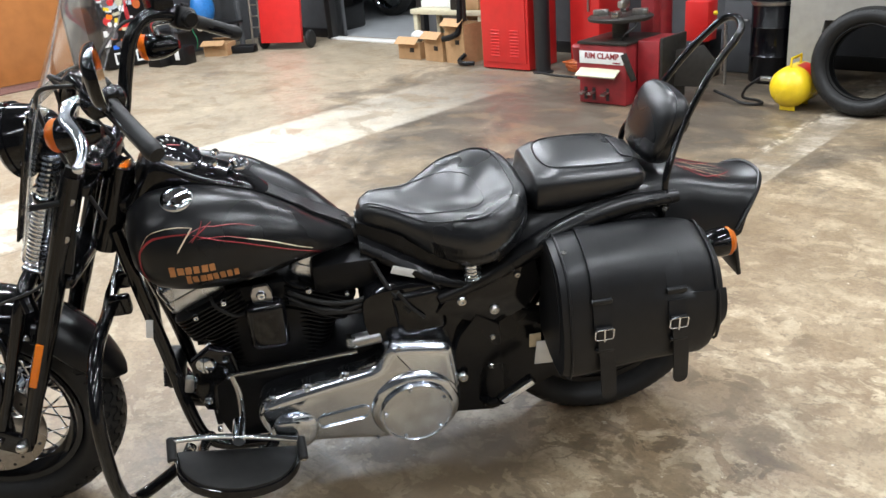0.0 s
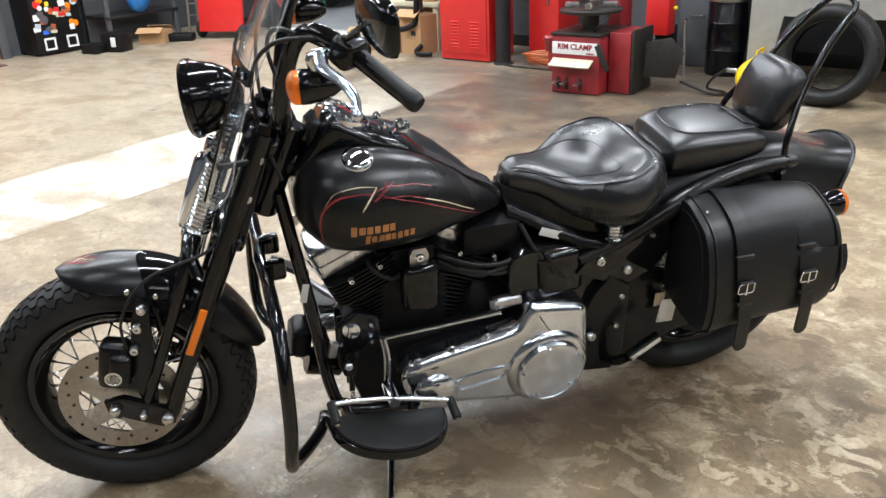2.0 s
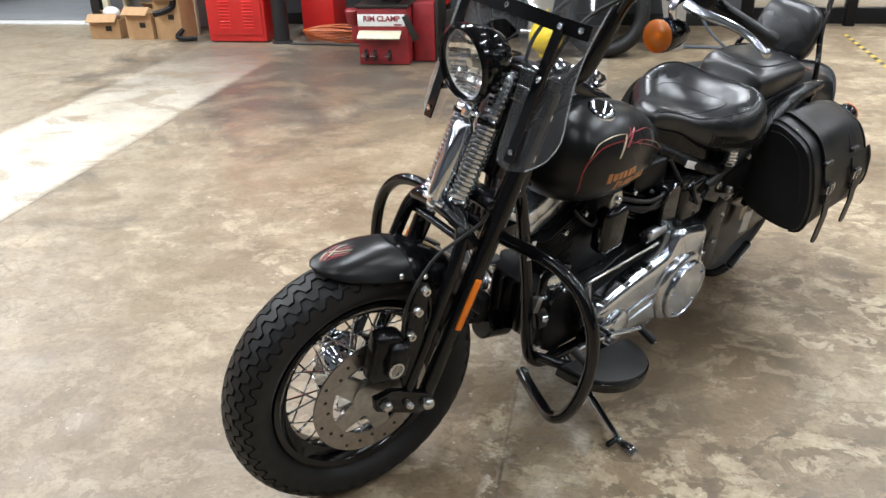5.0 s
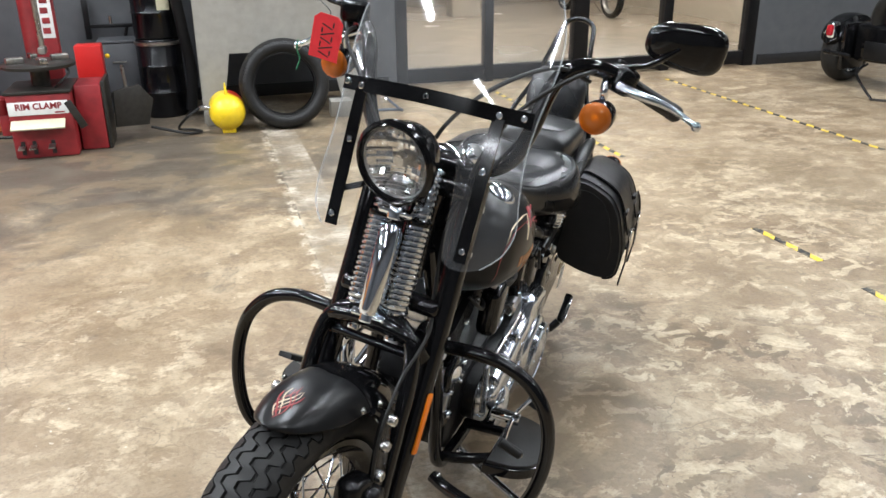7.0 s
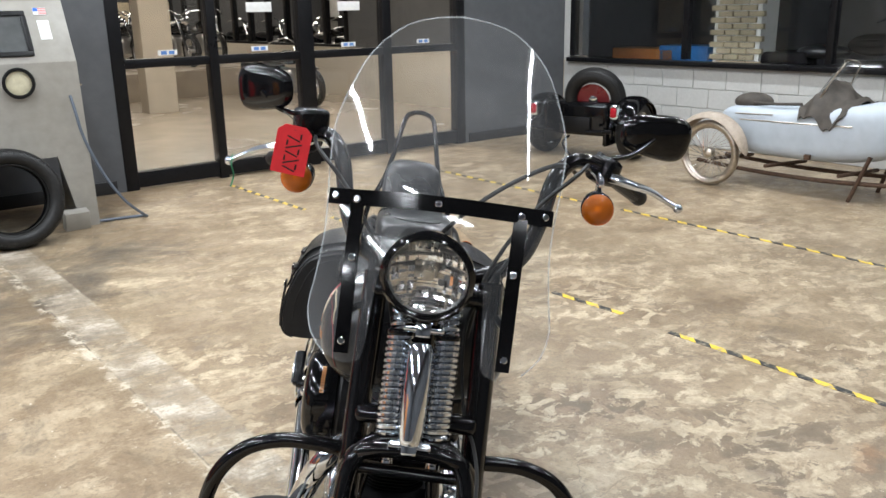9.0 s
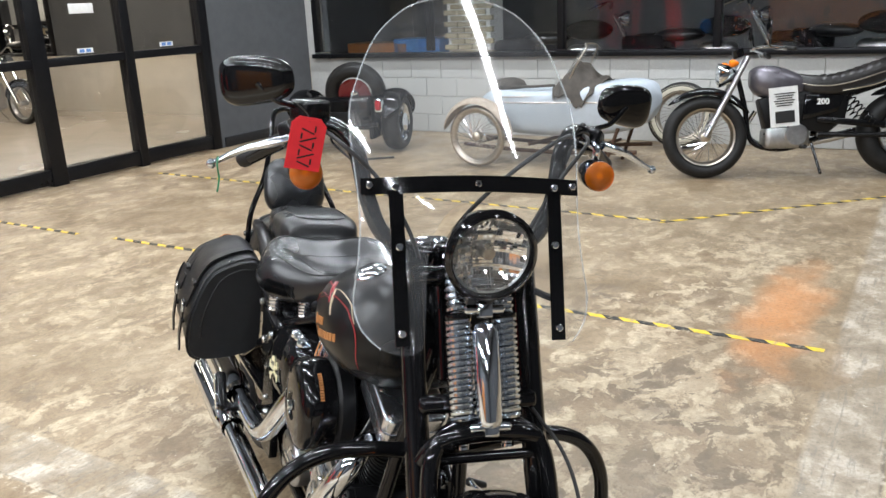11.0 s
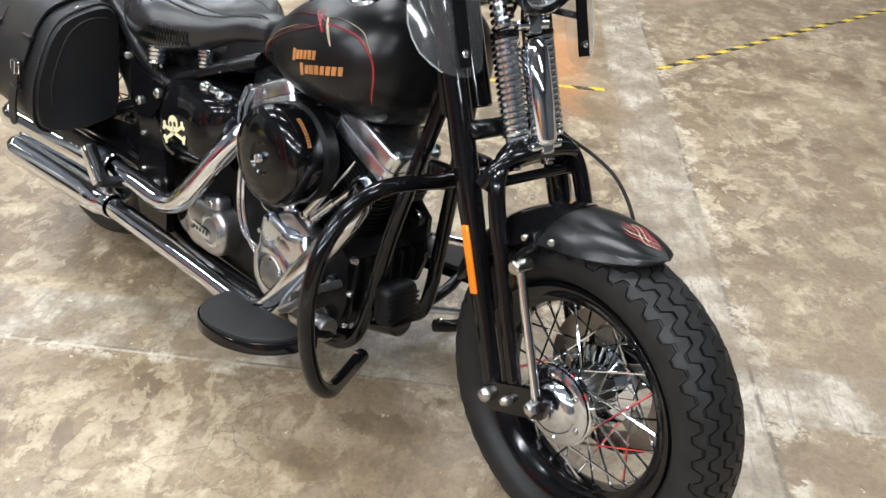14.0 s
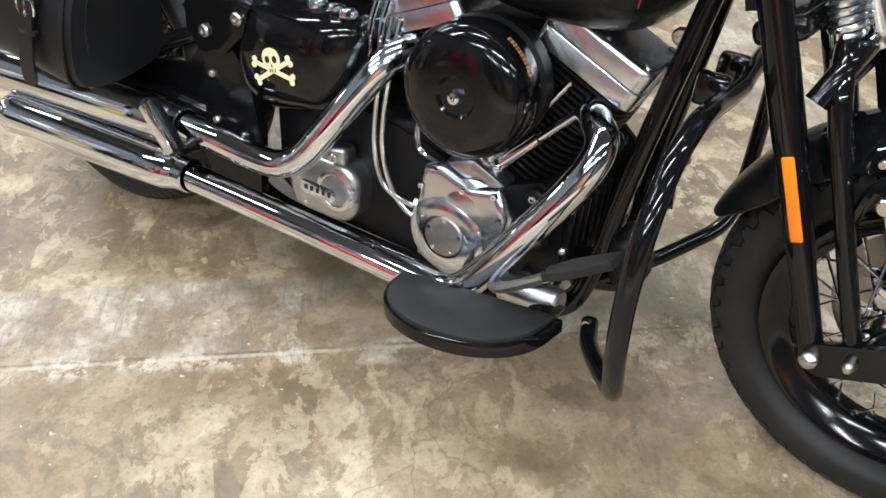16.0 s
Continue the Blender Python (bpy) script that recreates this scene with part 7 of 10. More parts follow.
bp("tooled_patch", b_box((0.055, 0.11, 0.004), Matrix.Translation((0.852, 0, 0.829)) @ pose(0, 0, 0, 0, 18), 0.0015), "tooled", "embossed leather patch", pil)

# backrest and sissy bar
legs = [(0.915, -0.150, 0.690), (0.916, -0.148, 0.760), (0.925, -0.136, 0.815), (0.972, -0.096, 0.905), (1.042, -0.069, 1.022), (1.098, -0.055, 1.088), (1.118, -0.042, 1.111), (1.126, -0.018, 1.121)]
sis = spline(legs + [(1.128, 0, 1.123)] + [(x, -y, z) for x, y, z in reversed(legs)], 5)
sissy = bp("sissy_bar", b_tube(sis, 0.0088, 12), "gloss_black", "tall gloss black sissy bar")
for s in (-1, 1):
    bp("sissy_mount", b_box((0.034, 0.012, 0.030), Matrix.Translation((0.914, s * 0.151, 0.722)), 0.005), "gloss_black", "", sissy)
    bolt((0.914, s * 0.158, 0.720), (0, s, 0), 0.009, 0.007, "zinc", sissy)
BR = Matrix.Translation((0.945, 0, 0.880)) @ pose(0, 0, 0, 0, 18)


def pad_ring(t, sc, grow=0.0):
    out = []
    for a in [2 * math.pi * (k + 0.5) / 44 for k in range(44)]:
        cy = abs(math.cos(a)) ** 0.50 * (1 if math.cos(a) > 0 else -1)
        cz = abs(math.sin(a)) ** 0.52 * (1 if math.sin(a) > 0 else -1)
        out.append(BR @ V(0.044 * t, (0.104 * sc + grow) * cy * (0.97 - 0.02 * cz - 0.08 * cz * cz), (0.092 * sc + grow) * cz))
    return out


b = bmesh.new()
loops(b, [pad_ring(t, max(0.45, (1 - abs(t) ** 3.6) ** 0.36)) for t in [-1 + 2 * i / 16 for i in range(17)]])
sissy.matrix_basis = Matrix.Translation((0, 0.020, 0))
pad = bp("backrest_pad", b, "leather", "black leather backrest pad", sissy, sharp=70)
bp("backrest_seam", b_tube(pad_ring(-0.25, 0.985, 0.001), 0.0022, 6, True), "leather", "", pad)
bp("pad_bracket", b_box((0.02, 0.19, 0.03), Matrix.Translation((0.978, 0, 0.90)) @ pose(0, 0, 0, 0, 18), 0.005), "gloss_black", "", sissy)

# --- saddlebags ---


def saddlebag(s):
    # section across the bag: inner wall upright, lid bulging out over the top
    sec = [(0.162, 0.462), (0.160, 0.60), (0.162, 0.690), (0.176, 0.722), (0.205, 0.730), (0.255, 0.716), (0.302, 0.692), (0.332, 0.652), (0.352, 0.602), (0.368, 0.545), (0.374, 0.480), (0.362, 0.430), (0.31, 0.414), (0.22, 0.426)]
    sp = spline([(y, z, 0) for y, z in sec], 3, True)
    cy, cz = 0.265, 0.61
    rings = []
    n = 22
    for i in range(n + 1):
        t = i / n
        x = 0.600 + 0.398 * t
        e = min(t, 1 - t) * n
        k = (0.95, 0.99, 1.0)[min(2, int(e))] if e < 2 else 1.0
        row = []
        for p in sp:
            y, z = cy + (p.x - cy) * k, cz + (p.y - cz) * k
            # rear lower corner rounded away, lid end falling
            cut = max(0, (t - 0.84) / 0.16)
            if z < cz:
                z += 0.070 * cut ** 2 * (cz - z) / 0.15
            else:
                z -= 0.045 * max(0.0, t - 0.25) ** 1.5 + 0.012 * cut ** 2
            row.append(V(x, s * y, z + 0.012 * math.sin(x * 9)))
        rings.append(row)
    b = bmesh.new()
    loops(b, rings)
    bag = bp("saddlebag", b, "bag_leather", "black leather saddlebag with two buckled straps", sharp=60)
    bag.matrix_basis = Matrix.Translation((-0.003, 0.013, -0.010))
    # lid edge line and piping along both ends
    for xx in (0.618, 0.978):
        t = (xx - 0.600) / 0.398
        cut = max(0, (t - 0.84) / 0.16)
        q = []
        for p in sp[3:36]:
            z = p.y + (0.070 * cut ** 2 * (cz - p.y) / 0.15 if p.y < cz else -0.012 * cut ** 2 - 0.045 * max(0.0, t - 0.25) ** 1.5)
            q.append(V(xx, s * (cy + (p.x - cy) * 1.006), cz + (z - cz) * 1.006 + 0.012 * math.sin(xx * 9)))
        bp("bag_piping", b_tube(q, 0.0035, 6), "bag_leather", "", bag)
    for xc in (0.690, 0.872):
        over = spline([(0.185, 0.731, 0), (0.205, 0.735, 0), (0.257, 0.721, 0), (0.306, 0.696, 0), (0.337, 0.654, 0), (0.357, 0.603, 0), (0.373, 0.558, 0)], 4)
        dz = 0.012 * math.sin(xc * 9) - (0.012 if xc > 0.8 else 0.0)
        fall = 0.045 * max(0.0, (xc - 0.600) / 0.398 - 0.25) ** 1.5
        pts = [V(xc, s * p.x, p.y + dz - (fall if p.y > cz else 0.0)) for p in over]
        bp("bag_strap", ribbon(pts, 0.042, 0.005, (1, 0, 0)), "bag_leather", "black leather strap", bag)
        tail = [V(xc + 0.0018 * i, s * (0.379 + 0.0012 * i - 0.0022 * max(0, i - 7)), 0.574 + dz - 0.0165 * i) for i in range((13 if xc < 0.8 else 12) if s < 0 else 10)]
        bp("strap_tail", ribbon(tail, 0.037, 0.005, (1, 0, 0)), "bag_leather", "hanging strap end", bag)
        tip = tail[-1]
        bp("strap_tip", b_cyl(tip + V(0, s * 0.0025, -0.001), tip + V(0, -s * 0.0025, -0.001), 0.0185, 20), "bag_leather", "", bag)
        bp("strap_loop", b_box((0.044, 0.012, 0.010), Matrix.Translation((xc + 0.003, s * 0.381, 0.510 + dz)), 0.003), "bag_leather", "", bag)
        bp("strap_keeper", b_box((0.050, 0.014, 0.012), Matrix.Translation((xc, s * 0.350, 0.628 + dz)), 0.003), "bag_leather", "", bag)
        bm_ = [V(xc + p[0], s * 0.382, 0.556 + dz + p[1]) for p in rounded(0.044, 0.028, 0.006, 4)]
        bp("buckle", b_tube(bm_, 0.0024, 8, True), "chrome", "chromed buckle", bag)
        bp("buckle_pin", b_tube([(xc, s * 0.383, 0.572 + dz), (xc, s * 0.385, 0.538 + dz)], 0.0022, 6), "chrome", "", bag)
    for xr in (0.628, 0.965):
        bolt((xr, s * 0.255, 0.718 + 0.012 * math.sin(xr * 9) - (0.040 if xr > 0.9 else 0.0)), (0, s * 0.4, 1), 0.006, 0.003, "zinc", bag)
    # curved seam on the front end panel
    q = [V(0.6005, s * y, z) for y, z in ((0.19, 0.69), (0.235, 0.690), (0.285, 0.66), (0.315, 0.60), (0.335, 0.53), (0.335, 0.48))]
    bp("end_seam", b_tube(spline(q, 4), 0.0025, 6), "bag_leather", "", bag)


saddlebag(-1)
saddlebag(1)
bp("paper_tag", b_box((0.050, 0.003, 0.074), Matrix.Translation((0.602, -0.188, 0.368)) @ pose(0, 0, 0, 0, 4), 0.001), "white", "pale paper tag in a plastic sleeve")
bp("paper_tag", b_box((0.030, 0.003, 0.042), Matrix.Translation((0.578, -0.180, 0.405)), 0.001), "stripe_cream", "yellowed paper tag")

# --- footboards, guards, stand ---
for s in (-1, 1):
    fm = Matrix.Translation((-0.195 if s < 0 else -0.172, s * (0.235 if s < 0 else 0.243), 0.255 if s < 0 else 0.238)) @ pose(0, 0, 0, 0, 9 if s < 0 else 7.5)
    outl = [(-0.155, 0.0), (0.150, 0.0)] + [(0.150 * math.cos(a) * (1.0 + 0.03 * math.sin(a)), 0.142 * math.sin(a) ** 0.8) for a in [math.pi * k / 22 for k in range(1, 22)]]
    outl = [(x, s * y) for x, y in outl]
    if s < 0:
        outl.reverse()
    fb = bp("footboard", b_plate(outl, -0.022, 0.002, fm, 0.004), "gloss_black", "gloss black half-moon footboard")
    inn = [(x * 0.94, y * 0.92 + s * 0.006) for x, y in outl]
    bp("footboard_mat", b_plate(inn, 0.002, 0.010, fm, 0.004), "rubber", "ribbed black rubber mat", fb)
    bp("footboard_bracket", b_tube(spline([(-0.10, s * 0.12, 0.19), (-0.12, s * 0.20, 0.215), (-0.14, s * 0.26, 0.235)], 4), 0.014, 10), "satin_black", "", fb)
    bp("footboard_bracket", b_tube(spline([(-0.28, s * 0.11, 0.20), (-0.29, s * 0.19, 0.235), (-0.28, s * 0.25, 0.255)], 4), 0.014, 10), "satin_black", "", fb)
    g = spline([(-0.445, s * 0.0, 0.612), (-0.440, s * 0.09, 0.614), (-0.440, s * 0.17, 0.623), (-0.440, s * 0.245, 0.622), (-0.440, s * 0.315, 0.593), (-0.442, s * 0.365, 0.530), (-0.444, s * 0.385, 0.440), (-0.448, s * 0.378, 0.345), (-0.450, s * 0.350, 0.265), (-0.440, s * 0.305, 0.222), (-0.400, s * 0.240, 0.195), (-0.355, s * 0.165, 0.175), (-0.335, s * 0.115, 0.180)], 6)
    gd_ = bp("engine_guard", b_tube(g, 0.0155, 14), "gloss_black", "gloss black engine guard bar")
    bp("guard_clamp", b_box((0.05, 0.03, 0.05), Matrix.Translation((-0.415, s * 0.06, 0.615)), 0.008), "gloss_black", "", gd_)
    bolt((-0.335, s * 0.128, 0.185), (0, s, 0.2), 0.010, 0.010, "zinc", gd_)
bolt((-0.349, 0.046, 0.676), (0, 1, 0), 0.014, 0.010, "zinc")
# heel-toe shifter, left
sf = bp("shift_lever", b_tube(spline([(-0.335, -0.270, 0.352), (-0.26, -0.262, 0.338), (-0.18, -0.258, 0.318), (-0.10, -0.262, 0.298), (-0.045, -0.270, 0.288)], 5), 0.0072, 10), "chrome", "chromed heel-toe shift lever")
for x, z in ((-0.338, 0.352), (-0.042, 0.288)):
    bp("shift_peg", b_cyl((x, -0.262, z), (x + 0.004, -0.318, z - 0.022), 0.0115, 14, 0.003), "rubber", "black rubber shift peg", sf)
    bolt((x + 0.004, -0.318, z - 0.022), (0.05, -1, -0.3), 0.006, 0.003, "zinc", sf)
bp("shift_boss", b_cyl((-0.185, -0.20, 0.315), (-0.185, -0.275, 0.318), 0.016, 18, 0.003), "chrome", "", sf)
# brake pedal, right
bpd = bp("brake_pedal", b_plate([(-0.060, -0.018), (0.02, -0.026), (0.062, -0.012), (0.064, 0.014), (0.02, 0.024), (-0.055, 0.018)], -0.007, 0.007, Matrix.Translation((-0.350, 0.285, 0.392)) @ pose(0, 0, 0, 0, 34, 0), 0.004), "rubber", "black rubber brake pedal")
bp("pedal_arm", b_tube(spline([(-0.335, 0.275, 0.378), (-0.27, 0.255, 0.315), (-0.205, 0.235, 0.262), (-0.16, 0.16, 0.23)], 5), 0.013, 10, flat=0.7), "cast", "", bpd)
bp("master_cylinder", b_cyl((-0.30, 0.19, 0.245), (-0.19, 0.185, 0.235), 0.026, 20, 0.004), "cast", "cast brake master cylinder", bpd)
# side stand
K0, K1 = V(-0.150, -0.105, 0.150), V(-0.232, -0.395, 0.078)
stand = bp("side_stand", b_tube(spline([K0, K0.lerp(K1, 0.5), K1], 4), [0.013, 0.012, 0.0115, 0.011, 0.011, 0.0105, 0.010, 0.010, 0.010], 12), "chrome", "chromed side stand resting on the floor")
bp("stand_foot", b_tube(spline([K1, K1.lerp(V(-0.238, -0.450, 0.088), 0.5), V(-0.238, -0.450, 0.084)], 3), [0.010, 0.012, 0.013, 0.014, 0.014, 0.013, 0.011], 10, flat=0.7), "chrome", "", stand)
bp("stand_tab", b_box((0.045, 0.014, 0.014), Matrix.Translation(K1 + V(-0.02, 0.01, 0.004)), 0.004), "gloss_black", "", stand)

# red card tag tied to the brake lever
tg = bp("price_tag", b_plate([(-0.030, -0.052), (0.030, -0.052), (0.030, 0.040), (0.018, 0.054), (-0.018, 0.054), (-0.030, 0.040)], 0, 0.0012, STEER @ Matrix.Translation((-0.345, 0.306, 1.195)) @ pose(0, 0, 0, 90, 0, -90) @ pose(0, 0, 0, 0, 12, -9) @ Matrix.Diagonal((1.12, 0.92, 1, 1))), "red_tag", "red card tag with black handwriting")
TM = STEER @ Matrix.Translation((-0.345, 0.306, 1.195)) @ pose(0, 0, 0, 90, 0, -90) @ pose(0, 0, 0, 0, 12, -9) @ Matrix.Diagonal((1.12, 0.92, 1, 1))
for k in range(5):
    bp("ink_bar", b_box((0.024 + 0.006 * (k % 2), 0.003, 0.0006), TM @ pose(0.002 * (k % 2), -0.040 + 0.0165 * k, 0.0016, 0, 0, 25 if k % 2 else -20)), "ink", "", tg)
    bp("ink_bar", b_box((0.003, 0.012, 0.0006), TM @ pose(0.012 - 0.022 * (k % 2), -0.034 + 0.0165 * k, 0.0016)), "ink", "", tg)
bp("tag_string", b_tube(spline([TM @ V(0, 0.044, 0.001), TM @ V(-0.004, 0.06, -0.01), V(-0.300, 0.325, 1.25)], 4), 0.0012, 5), "ink", "", tg)

# ---- workshop things ----
M["red"] = material("red_machine_paint", (0.25, 0.016, 0.020), 0.45, vary=0.3, grain=9, bmp=0.05, dirt=(0.06, 0.02, 0.018))
M["bright_red"] = material("bright_red_paint", (0.58, 0.022, 0.020), 0.36, vary=0.1, grain=8)
M["cabinet_grey"] = material("grey_steel_paint", (0.30, 0.285, 0.255), 0.42, vary=0.12, grain=12, bmp=0.05, dirt=(0.22, 0.20, 0.165))
M["drum"] = material("black_drum_paint", (0.004, 0.004, 0.005), 0.2, vary=0.3, Specular_IOR_Level=0.3)
M["yellow"] = material("yellow_paint", (0.80, 0.56, 0.02), 0.3, vary=0.08)
M["card"] = material("cardboard", (0.42, 0.25, 0.12), 0.75, vary=0.12, grain=25)
M["cream"] = material("cream_paint", (0.52, 0.48, 0.34), 0.5, vary=0.12)
M["blue"] = material("blue_plastic", (0.02, 0.16, 0.45), 0.4, vary=0.25)
M["blue_stripe"] = material("blue_stripe", (0.02, 0.13, 0.62), 0.4)
M["dirty_grey"] = material("greasy_steel", (0.030, 0.027, 0.023), 0.45, 0.4, vary=0.3)
M["hose_orange"] = material("orange_hose", (0.45, 0.10, 0.02), 0.5, vary=0.2)
M["pale_blue"] = material("pale_blue_primer", (0.44, 0.49, 0.54), 0.5, vary=0.08, grain=10)
M["rust"] = material("rusty_steel", (0.09, 0.05, 0.03), 0.7, 0.3, vary=0.4)
M["old_chrome"] = material("dulled_chrome", (0.50, 0.45, 0.38), 0.35, 1.0, vary=0.2)
M["canvas"] = material("brown_canvas", (0.055, 0.045, 0.035), 0.75, vary=0.35, grain=14, bmp=0.2)
M["tan_fender"] = material("primer_mudguard", (0.40, 0.33, 0.26), 0.5, vary=0.2)
M["red_rim"] = material("red_rim", (0.14, 0.010, 0.012), 0.3)
M["red_lens"] = material("red_lens", (0.38, 0.01, 0.02), 0.15)
M["silver"] = material("silver_grey_paint", (0.16, 0.15, 0.17), 0.3, 0.6, vary=0.12)
M["whitewall"] = material("cream_sidewall", (0.50, 0.46, 0.36), 0.6, vary=0.2)
M["brick_tan"] = material("tan_brick", (0.27, 0.225, 0.145), 0.7, vary=0.12, grain=20, bmp=0.2)
M["brown_seat"] = material("brown_black_vinyl", (0.014, 0.012, 0.011), 0.35, vary=0.3)


def flat(name, w, h, m, mat, parent, label="", th=0.003):
    return part(name, b_box((w, th, h), m, min(0.001, th / 3)), M[mat], parent, label)


# sandblasting cabinet
sb = thing("blast_cabinet", "grey steel sandblasting cabinet with two arm ports", "cabinet", rm(0.03, 4.62))
prof_out = [(-0.60, 0.0), (-0.47, 0.0), (-0.375, 0.53), (0.395, 0.53), (0.50, 0.0), (0.62, 0.0), (0.61, 1.18), (-0.61, 1.18)]
part("front_panel", b_plate(prof_out, -0.03, 0.0, pose(0, 0, 0, 90)), M["cabinet_grey"], sb, smooth=False)
slope = 24
sm = pose(0, 0, 1.18, -slope)
part("upper_panel", b_box((1.22, 0.03, 0.455), sm @ pose(0, 0.015, 0.226), 0.006), M["cabinet_grey"], sb)
for s in (-1, 1):
    part("side_panel", b_plate([(0.03, 0.0), (0.80, 0.0), (0.80, 1.60), (0.20, 1.60), (0.03, 1.185)], -0.01, 0.01, Matrix.Translation((s * 0.60, 0, 0)) @ pose(0, 0, 0, 90, 0, 90)), M["cabinet_grey"], sb, smooth=False)
part("top_panel", b_box((1.22, 0.62, 0.02), pose(0, 0.50, 1.60), 0.005), M["cabinet_grey"], sb)
part("hopper", b_box((1.15, 0.7, 0.62), pose(0, 0.43, 0.86), 0.01), M["base_black"], sb, "dark hopper behind the opening")
wf = bmesh.new()
for x, z, w, h in ((0, 0.355, 0.70, 0.035), (0, 0.065, 0.70, 0.035), (-0.335, 0.21, 0.035, 0.255), (0.335, 0.21, 0.035, 0.255)):
    b_box((w, 0.022, h), sm @ pose(x, -0.008, z), 0.006, bm=wf)
part("window_frame", wf, M["plastic_black"], sb, "black rubber window frame")
M["dusty_pane"] = material("dusty_pane", (0.085, 0.09, 0.09), 0.22, vary=0.35, grain=5)
part("pane", b_box((0.64, 0.006, 0.26), sm @ pose(0, -0.002, 0.21)), M["dusty_pane"], sb, "clouded viewing pane")
for x in (-0.21, 0.21):
    ring = b_lathe([(0.082, 0), (0.100, 0.004), (0.104, 0.014), (0.098, 0.022), (0.084, 0.022), (0.080, 0.012)], 36, along((x, -0.03, 1.055), (0, -1, 0)), None, False)
    pr = part("arm_port", ring, M["plastic_black"], sb, "round black arm port")
    part("port_sleeve", b_lathe([(0.083, 0.002), (0.07, 0.004), (0.045, 0.010), (0.02, 0.006), (0.001, 0.005)], 24, along((x, -0.03, 1.055), (0, -1, 0))), M["cream"], pr, "stained cloth sleeve")
flat("stripe_border", 0.056, 0.385, sm @ pose(-0.51, -0.002, 0.235), "ink", sb)
flat("blue_stripe", 0.036, 0.38, sm @ pose(-0.51, -0.003, 0.235), "blue_stripe", sb)
flat("blue_stripe", 0.028, 0.10, pose(-0.49, -0.032, 1.135, 0, -6), "blue_stripe", sb)
part("badge", b_lathe([(0.075, 0), (0.075, 0.003), (0.001, 0.004)], 28, Matrix.Translation((-0.465, -0.031, 1.055)) @ pose(0, 0, 0, 90) @ Matrix.Diagonal((1, 0.52, 1, 1))), M["white"], sb, "white oval badge with blue base")
flat("badge_mark", 0.09, 0.014, pose(-0.465, -0.036, 1.04), "blue_stripe", sb)
flat("paper_label", 0.075, 0.14, sm @ pose(0.455, -0.003, 0.235), "white", sb)
flat("sticker", 0.085, 0.05, sm @ pose(0.45, -0.003, 0.37), "white", sb, "small striped sticker")
for k in range(4):
    flat("sticker_bar", 0.05, 0.005, sm @ pose(0.466, -0.006, 0.352 + 0.012 * k), "bright_red", sb)
flat("sticker_bar", 0.03, 0.024, sm @ pose(0.424, -0.006, 0.382), "blue_stripe", sb)
for s, x in ((-1, -0.54), (1, 0.42)):
    part("foot", b_box((0.17, 0.09, 0.14), pose(x + 0.03, -0.04, 0.07, 12), 0.006), M["cabinet_grey"], sb)
part("latch", b_box((0.03, 0.05, 0.02), pose(0.615, 0.05, 1.02), 0.004), M["steel"], sb)
part("latch", b_box((0.02, 0.03, 0.15), pose(0.625, 0.10, 0.95), 0.004), M["cabinet_grey"], sb)
M["hose_grey"] = material("grey_hose", (0.10, 0.12, 0.15), 0.45, vary=0.15)
part("hose", b_tube(spline([(0.53, -0.02, 0.95), (0.54, -0.05, 0.85), (0.57, -0.07, 0.65), (0.66, -0.08, 0.40), (0.78, -0.10, 0.18), (0.93, -0.06, 0.03), (0.95, 0.0, 0.012), (0.80, 0.03, 0.012), (0.62, 0.02, 0.02)], 8), 0.011, 8), M["hose_grey"], sb, "grey air hose")
part("vacuum_hose", b_tube(spline([(-0.62, 0.45, 1.30), (-0.70, 0.36, 1.28), (-0.73, 0.33, 1.05), (-0.70, 0.34, 0.70), (-0.67, 0.36, 0.35), (-0.70, 0.38, 0.05)], 7), 0.045, 12), M["plastic_black"], sb, "black corrugated hose")
for x, r, h, mt, lb in ((-0.48, 0.045, 0.10, "white", "small white paint can"), (-0.32, 0.05, 0.11, "bright_red", "small red can"), (-0.16, 0.07, 0.20, "bright_red", "red spray tin"), (0.05, 0.075, 0.19, "white", "white plastic tub"), (0.32, 0.04, 0.08, "stripe_red", "dark red cup"), (0.50, 0.045, 0.13, "rust", "brown jar")):
    solo("container", b_lathe([(r * 0.95, 0), (r, 0.006), (r, h * 0.9), (r * 0.9, h)], 20), M[mt], lb + " on top of the blasting cabinet", "container", rm(0.03 + x, 4.62 + 0.28, 1.611))

# tyre leaning on the cabinet
tl = thing("loose_tyre", "worn black car tyre leaning on the blasting cabinet", "tyre", rm(0.03, 4.36, 0.325) @ pose(0, 0, 0, -9))
part("carcass", tyre_bm(V(0, 0, 0), 0.335, 0.105, 0.215, *TREAD_R), M["rubber"], tl)
part("inner_liner", b_lathe([(0.225, -0.07), (0.30, -0.06), (0.31, 0), (0.30, 0.06), (0.225, 0.07)], 48, pose(0, 0, 0, 90), None, False), M["plastic_black"], tl)

# yellow portable air tank
at_ = thing("air_tank", "yellow portable air tank with a red label", "air tank", rm(-0.41, 4.30))
part("vessel", b_lathe([(0.001, 0), (0.06, 0.012), (0.105, 0.045), (0.128, 0.09), (0.132, 0.13), (0.132, 0.31), (0.115, 0.365), (0.06, 0.40), (0.001, 0.41)], 36, pose(0, -0.12, 0.150, -90)), M["yellow"], at_)
lab = bmesh.new()
loops(lab, [[V(0.1345 * math.sin(radians(a)), y, 0.150 + 0.1345 * math.cos(radians(a))) for a in range(8, 75, 6)] for y in (0.03, 0.17)], False, False)
part("tank_label", lab, M["bright_red"], at_, "red label")
